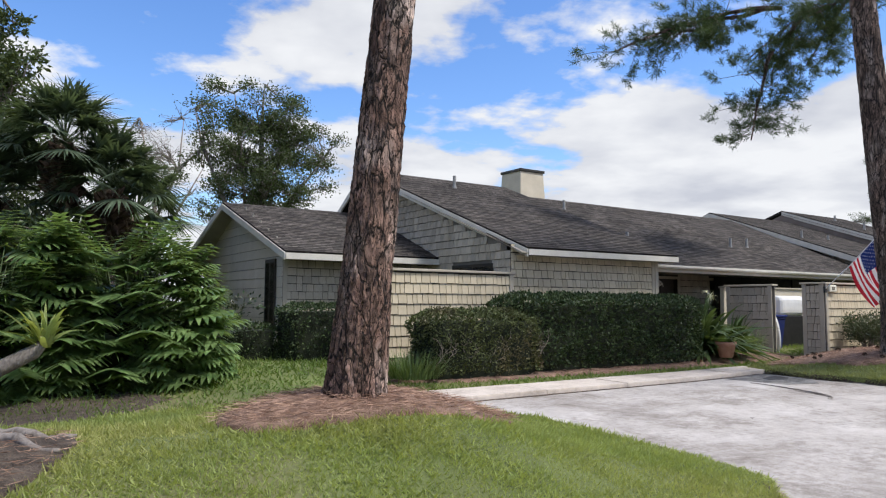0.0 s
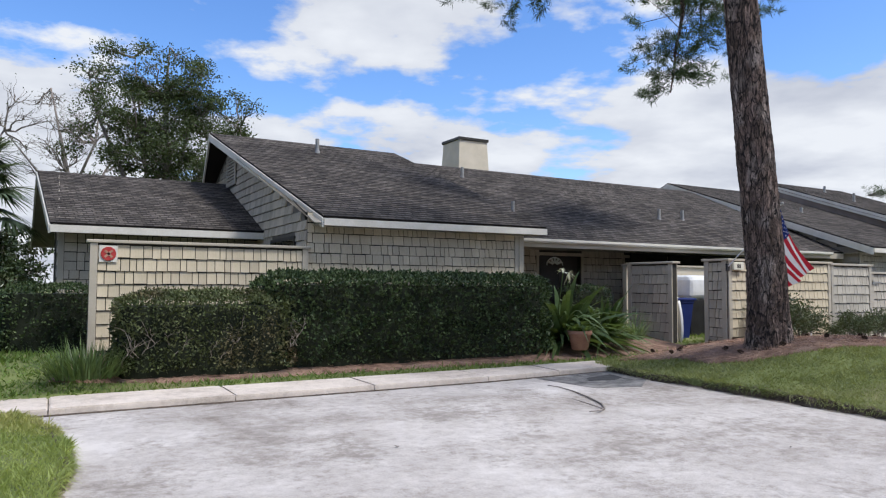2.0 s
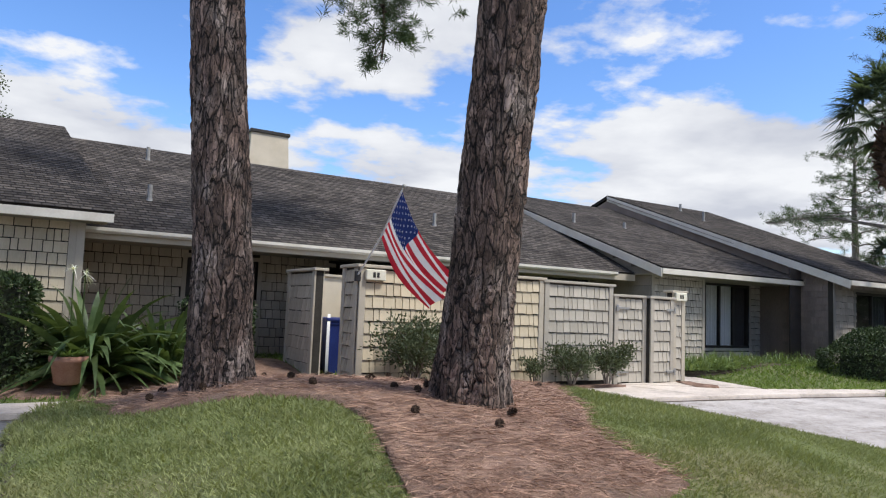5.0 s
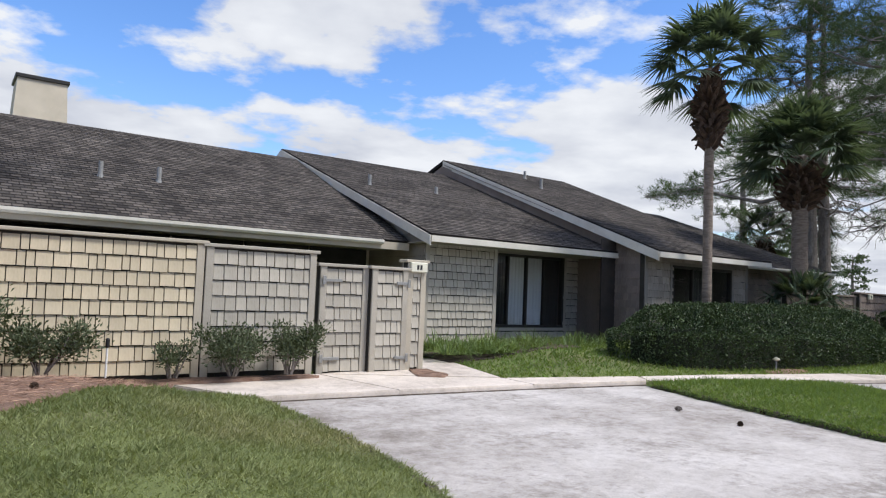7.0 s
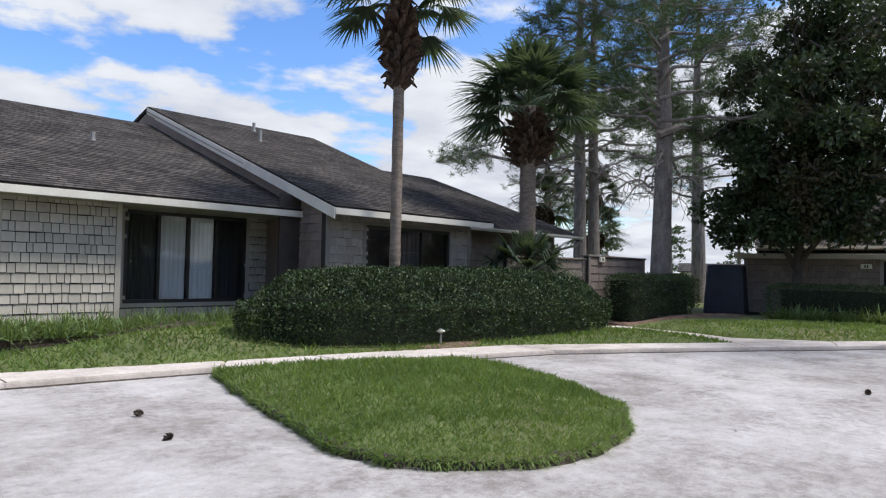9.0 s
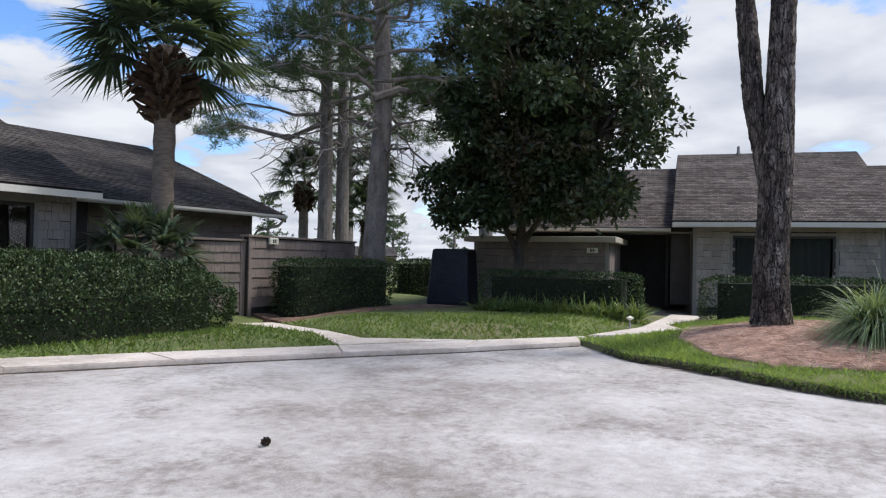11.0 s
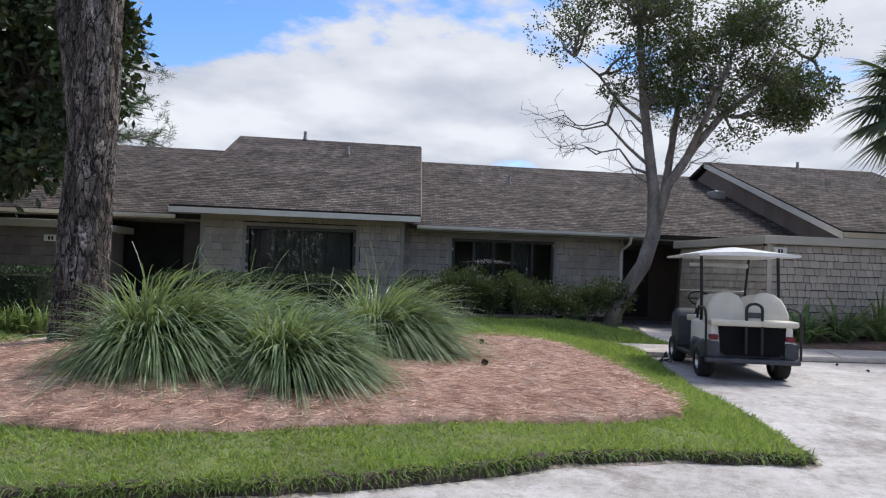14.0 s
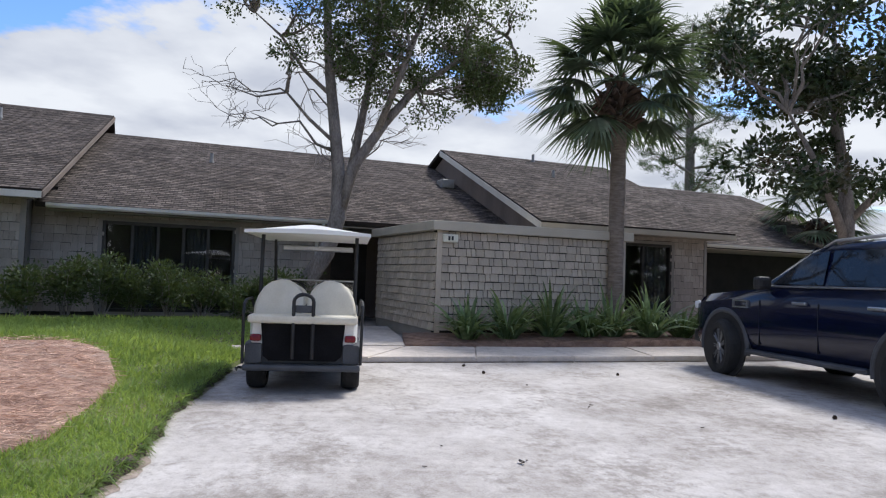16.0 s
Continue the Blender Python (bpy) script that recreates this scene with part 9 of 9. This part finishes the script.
for s in (-1, 1):
    part("tail_light", bbox(-0.462, -0.36, s * 0.485 - 0.06, s * 0.485 + 0.06, 0.575, 0.655, bevel=0.03, seg=2), M_TAIL, gc)
    bm = bmesh.new()
    tube(bm, [(0.275 * math.cos(a), s * 0.585, 0.25 + 0.275 * math.sin(a)) for a in (radians(12 + 156 * k / 12) for k in range(13))], 0.03, 8)
    part("wheel_arch", bm, M_CARTGREY, gc)
    bm = bmesh.new()
    tube(bm, [(-0.50, s * 0.60, 0.34), (-0.50, s * 0.605, 0.88), (-0.46, s * 0.605, 0.98), (-0.36, s * 0.60, 1.02), (-0.05, s * 0.59, 1.03), (0.1, s * 0.57, 0.85)], 0.017, 8)
    part("side_rail", bm, M_BLACK, gc)
    bm = bmesh.new()
    tube(bm, [(0.08, s * 0.52, 0.8), (0.10, s * 0.52, 1.3), (0.14, s * 0.52, 1.80)], 0.022, 8)
    part("rear_post", bm, M_BLACK, gc)
    bm = bmesh.new()
    tube(bm, [(1.72, s * 0.52, 0.72), (1.55, s * 0.52, 1.2), (1.38, s * 0.52, 1.80)], 0.02, 8)
    part("front_post", bm, M_BLACK, gc)
    HUMP = ((0.015, 0.86), (0.015, 1.02), (0.05, 1.12), (0.11, 1.20), (0.19, 1.245), (0.28, 1.25), (0.37, 1.225), (0.45, 1.16), (0.505, 1.06), (0.535, 0.95), (0.54, 0.86))
    loft([[(-0.30 + x + 0.22 * (z - 0.86), s * (0.275 + (y - 0.275) * w), 0.86 + (z - 0.86) * w) for y, z in HUMP] for x, w in ((0.0, 0.90), (0.015, 0.96), (0.04, 1.0), (0.10, 1.0), (0.125, 0.95))], M_CREAM, gc, "seat_back", "cream vinyl seat back with a humped top")
    loft([[(0.30 + 0.02 * k, s * 0.27 + w * 0.26 * math.cos(a), 1.02 + h * 0.19 * math.sin(a)) for a in (2 * math.pi * i / 20 for i in range(20))] for k, (w, h) in enumerate(((0.85, 0.85), (1.0, 1.0), (1.0, 1.0), (0.85, 0.85)))], M_CREAM, gc, "seat_back", "cream vinyl seat back")
part("rear_seat", bbox(-0.56, -0.12, -0.56, 0.56, 0.78, 0.87, bevel=0.035, seg=3), M_CREAM, gc, "cream vinyl rear cushion")
part("front_seat", bbox(0.35, 0.85, -0.55, 0.55, 0.76, 0.86, bevel=0.035, seg=3), M_CREAM, gc, "cream vinyl front cushion")
bm = bmesh.new()
tube(bm, [(-0.53, -0.10, 0.40), (-0.53, -0.10, 1.02)] + [(-0.53, -0.10 * math.cos(a), 1.02 + 0.08 * math.sin(a)) for a in (math.pi * k / 8 for k in range(1, 8))] + [(-0.53, 0.10, 1.02), (-0.53, 0.10, 0.40)], 0.02, 8)
part("grab_bar", bm, M_BLACK, gc)
part("step_plate", bbox(-0.52, -0.50, -0.09, 0.09, 0.9, 0.98, bevel=0.01), M_CARTGREY, gc)
part("floor_pan", bbox(0.42, 1.5, -0.56, 0.56, 0.22, 0.29, bevel=0.02), M_BLACK, gc)
loft([ring_yz(1.35, 0.55, 0.30, 0.80, 0.05), ring_yz(1.5, 0.57, 0.32, 0.92, 0.06), ring_yz(1.75, 0.57, 0.36, 0.86, 0.08), ring_yz(2.0, 0.50, 0.36, 0.68, 0.1), ring_yz(2.12, 0.40, 0.38, 0.55, 0.07)], M_CARTGREY, gc, "front_cowl", "dark front cowl")
bm = turned(lathe([(0.165, -0.012), (0.18, -0.012), (0.185, 0.0), (0.18, 0.012), (0.165, 0.012), (0.16, 0), (0.165, -0.012)], 28, False), (0, 0, 0), "Y", -40)
bmesh.ops.translate(bm, verts=bm.verts[:], vec=(1.12, 0.28, 1.10))
sw = part("steering_wheel", bm, M_BLACK, gc)
bm = bmesh.new()
tube(bm, [(1.12, 0.28, 1.10), (1.45, 0.28, 0.75)], 0.025, 8)
tube(bm, [(1.12, 0.11, 1.10), (1.12, 0.45, 1.10)], 0.012, 6)
part("column", bm, M_BLACK, sw)
secs = []
for i in range(13):
    x = -0.30 + 2.05 * i / 12
    lift = 0.10 * math.sin(math.pi * i / 12) ** 0.6
    secs.append([(x, 0.665 * u, 1.80 + (0.03 + lift) * (1 - abs(u) ** 1.35)) for u in [k / 7 - 1 for k in range(15)]] + [(x, 0.665 * u, 1.765 + 0.01 * (1 - abs(u))) for u in [1 - k / 7 for k in range(15)]])
loft(secs, M_CARTWHITE, gc, "canopy", "white domed canopy")
part("mirror", bbox(1.28, 1.32, -0.48, 0.42, 1.62, 1.69, bevel=0.012), M_RIM, gc)
bm = bmesh.new()
tube(bm, [(1.55, -0.52, 1.22), (1.55, 0.52, 1.22)], 0.012, 6)
part("windscreen_bar", bm, M_METAL, gc)
ws = part("windscreen", bbox(1.548, 1.552, -0.5, 0.5, 0.9, 1.2), M_GLASS, gc)
ws.visible_shadow = False
bm = bmesh.new()
limb(bm, (47.3, -11.4, 0.45), (46.9, -11.0, 0.05), 0.012, 0.012, -0.1, 8, 0.2, 5)
limb(bm, (46.9, -11.0, 0.05), (47.6, -11.15, 0.09), 0.012, 0.012, 0.0, 8, 0.4, 6)
tagged(link_mesh("charging_cable", bm, M_BLACK), "black looped charging cable lying by the lawn", "cable")

# ---- parked car ----
M_NAVY = material("navy_car_paint", (0.0025, 0.0045, 0.019), (0.004, 0.007, 0.027), 1, 0.12, 0, 50, spec=0.3)
M_NAVY.node_tree.nodes["Principled BSDF"].inputs["Coat Weight"].default_value = 0.25
M_CARGLASS = pane_glass("car_glass", (-0.3, -0.3, -0.3))
M_LAMP = material("clear_lamp", (0.6, 0.62, 0.64), (0.75, 0.77, 0.8), 8, 0.08, 0, 50)
suv = thing("parked_car", pose(47.95, -18.72, 0.0, 0, 0, 7.5), "dark navy parked off-road car with roof rails and alloy wheels", "car")
for x in (0.0, -3.08):
    for s in (-1, 1):
        wh = wheel(suv, x, s * 0.93, 0.40, 0.27, s, spokes=9, rim=0.66)
        if x == 0.0:   # front wheels stand turned to the right
            wh.matrix_basis = Matrix.Translation((0, s * 0.95, 0)) @ Matrix.Rotation(radians(-16), 4, "Z") @ Matrix.Translation((0, -s * 0.93, 0))


def car_ring(x, hw, z0, zs, z1, top):
    """A body section: sill, shoulder and upper edge, for both sides."""
    half = [(hw - 0.06, z0), (hw, z0 + 0.12), (hw + 0.012, (z0 + zs) / 2), (hw, zs), (top, z1)]
    return [(x, y, z) for y, z in half] + [(x, -y, z) for y, z in half[::-1]]


loft([car_ring(0.99, 0.66, 0.50, 0.84, 0.93, 0.58), car_ring(0.93, 0.80, 0.42, 0.92, 1.03, 0.72), car_ring(0.80, 0.90, 0.38, 0.98, 1.09, 0.80), car_ring(0.5, 0.97, 0.38, 1.03, 1.15, 0.86), car_ring(0.0, 1.0, 0.42, 1.08, 1.20, 0.88), car_ring(-0.55, 1.0, 0.42, 1.12, 1.24, 0.90), car_ring(-0.8, 1.0, 0.42, 1.14, 1.27, 0.92), car_ring(-2.4, 1.0, 0.42, 1.16, 1.29, 0.93), car_ring(-3.6, 1.0, 0.42, 1.16, 1.30, 0.92), car_ring(-4.15, 0.96, 0.48, 1.12, 1.28, 0.86), car_ring(-4.3, 0.86, 0.55, 1.0, 1.2, 0.76)], M_NAVY, suv, "body", "glossy navy car body")


def cabin_ring(x, top, narrow=0.0):
    """A section of the glasshouse, leaning in towards the roof."""
    half = [(0.925, 1.22), (0.915, 1.30), (0.915 - (top - 1.42) * 0.26, top - 0.12), (0.865 - (top - 1.42) * 0.28, top - 0.04), (0.60, top), (0.3, top + 0.012)]
    return [(x, y - narrow, z) for y, z in half] + [(x, -y + narrow, z) for y, z in half[::-1]]


loft([[(-0.66, y, min(z, 1.27)) for x, y, z in cabin_ring(-0.66, 1.44)], cabin_ring(-1.42, 1.80), cabin_ring(-1.7, 1.86), cabin_ring(-2.4, 1.89), cabin_ring(-3.4, 1.87), cabin_ring(-3.95, 1.82, 0.03), [(-4.2, y * 0.95, min(z, 1.3)) for x, y, z in cabin_ring(-4.2, 1.42, 0.05)]], M_NAVY, suv, "cabin")


def side_pane(pts, s, name="side_window", mat=None):
    """A pane in the leaning side of the glasshouse."""
    bm = bmesh.new()
    out = lambda z, o: s * (0.925 - max(0, z - 1.28) * 0.235 + o)
    a = [bm.verts.new((x, out(z, 0.012), z)) for x, z in pts]
    b = [bm.verts.new((x, out(z, 0.004), z)) for x, z in pts]
    for i in range(len(pts)):
        j = (i + 1) % len(pts)
        bm.faces.new((a[i], a[j], b[j], b[i]))
    bm.faces.new(a)
    bm.faces.new(b[::-1])
    bmesh.ops.recalc_face_normals(bm, faces=bm.faces[:])
    return part(name, bm, mat or M_CARGLASS, suv)


M_CARDARK = material("tinted_glass", (0.010, 0.012, 0.015), (0.018, 0.021, 0.026), 2, 0.03, 0, 30, spec=0.45)
for s in (-1, 1):
    side_pane([(-0.90, 1.33), (-1.77, 1.33), (-1.77, 1.745), (-1.50, 1.735)], s, mat=M_CARDARK)
    side_pane([(-1.84, 1.33), (-2.86, 1.33), (-2.86, 1.755), (-1.84, 1.75)], s, mat=M_CARDARK)
    side_pane([(-2.93, 1.33), (-3.78, 1.36), (-3.68, 1.70), (-2.93, 1.75)], s, mat=M_CARDARK)
    bm = bmesh.new()
    tube(bm, [(-0.8, s * 0.94, 1.295), (-2.4, s * 0.945, 1.305), (-3.8, s * 0.93, 1.33)], 0.013, 6)
    part("belt_trim", bm, M_RIM, suv)
    bm = bmesh.new()
    tube(bm, [(-1.5, s * 0.66, 1.80), (-1.68, s * 0.66, 1.885), (-2.5, s * 0.66, 1.925), (-3.4, s * 0.65, 1.905), (-3.6, s * 0.65, 1.84)], 0.02, 8)
    part("roof_rail", bm, M_RIM, suv)
    for x in (-1.5, -2.65):
        part("door_handle", bbox(x - 0.12, x + 0.12, min(s * 1.0, s * 1.05), max(s * 1.0, s * 1.05), 1.07, 1.11, bevel=0.012), M_RIM, suv)
    for x in (-0.75, -1.79, -2.9):
        part("door_seam", bbox(x - 0.003, x + 0.003, min(s * 0.99, s * 1.013), max(s * 0.99, s * 1.013), 0.5, 1.1), M_BLACK, suv)
    mb = bbox(-0.95, -0.80, -0.10, 0.10, 1.24, 1.42, bevel=0.05, seg=2)
    bmesh.ops.translate(mb, verts=mb.verts[:], vec=(0, s * 1.07, 0))
    part("wing_mirror", mb, M_BLACK, suv)
    part("headlight", bbox(0.66, 0.93, min(s * 0.66, s * 0.895), max(s * 0.66, s * 0.895), 0.90, 1.03, bevel=0.05, seg=2), M_LAMP, suv)
    part("fender_vent", ring_frame(-0.52, -0.20, 0.98, 1.09, 0.02, min(s * 1.0, s * 1.03), max(s * 1.0, s * 1.03), Matrix()), M_RIM, suv)
    for x in (0.0, -3.08):
        bm = bmesh.new()
        tube(bm, [(x + 0.50 * math.cos(a), s * 0.985, 0.43 + 0.50 * math.sin(a)) for a in (radians(-12 + 204 * k / 18) for k in range(19))], 0.045, 8)
        part("wheel_arch", bm, M_CARTGREY, suv)
        wb = turned(lathe([(0.02, -0.012), (0.49, -0.012), (0.49, 0.012), (0.02, 0.012)], 30), (x, s * 1.002, 0.43))
        part("wheel_well", wb, M_BLACK, suv)
    part("running_board", bbox(-2.55, -0.52, min(s * 0.88, s * 1.06), max(s * 0.88, s * 1.06), 0.36, 0.42, bevel=0.015), M_CARTGREY, suv)
part("grille", bbox(0.93, 1.0, -0.5, 0.5, 0.62, 0.92, bevel=0.03, seg=2), M_RIM, suv)
part("front_bumper", bbox(0.85, 1.03, -0.82, 0.82, 0.38, 0.58, bevel=0.05, seg=2), M_BLACK, suv)
bm = bmesh.new()
v4 = [bm.verts.new(p) for p in ((-0.72, 0.80, 1.29), (-0.72, -0.80, 1.29), (-1.40, -0.68, 1.77), (-1.40, 0.68, 1.77))]
bm.faces.new(v4)
bmesh.ops.translate(bm, verts=bm.verts[:], vec=(0.02, 0, 0.03))
part("windscreen", bm, M_CARDARK, suv)
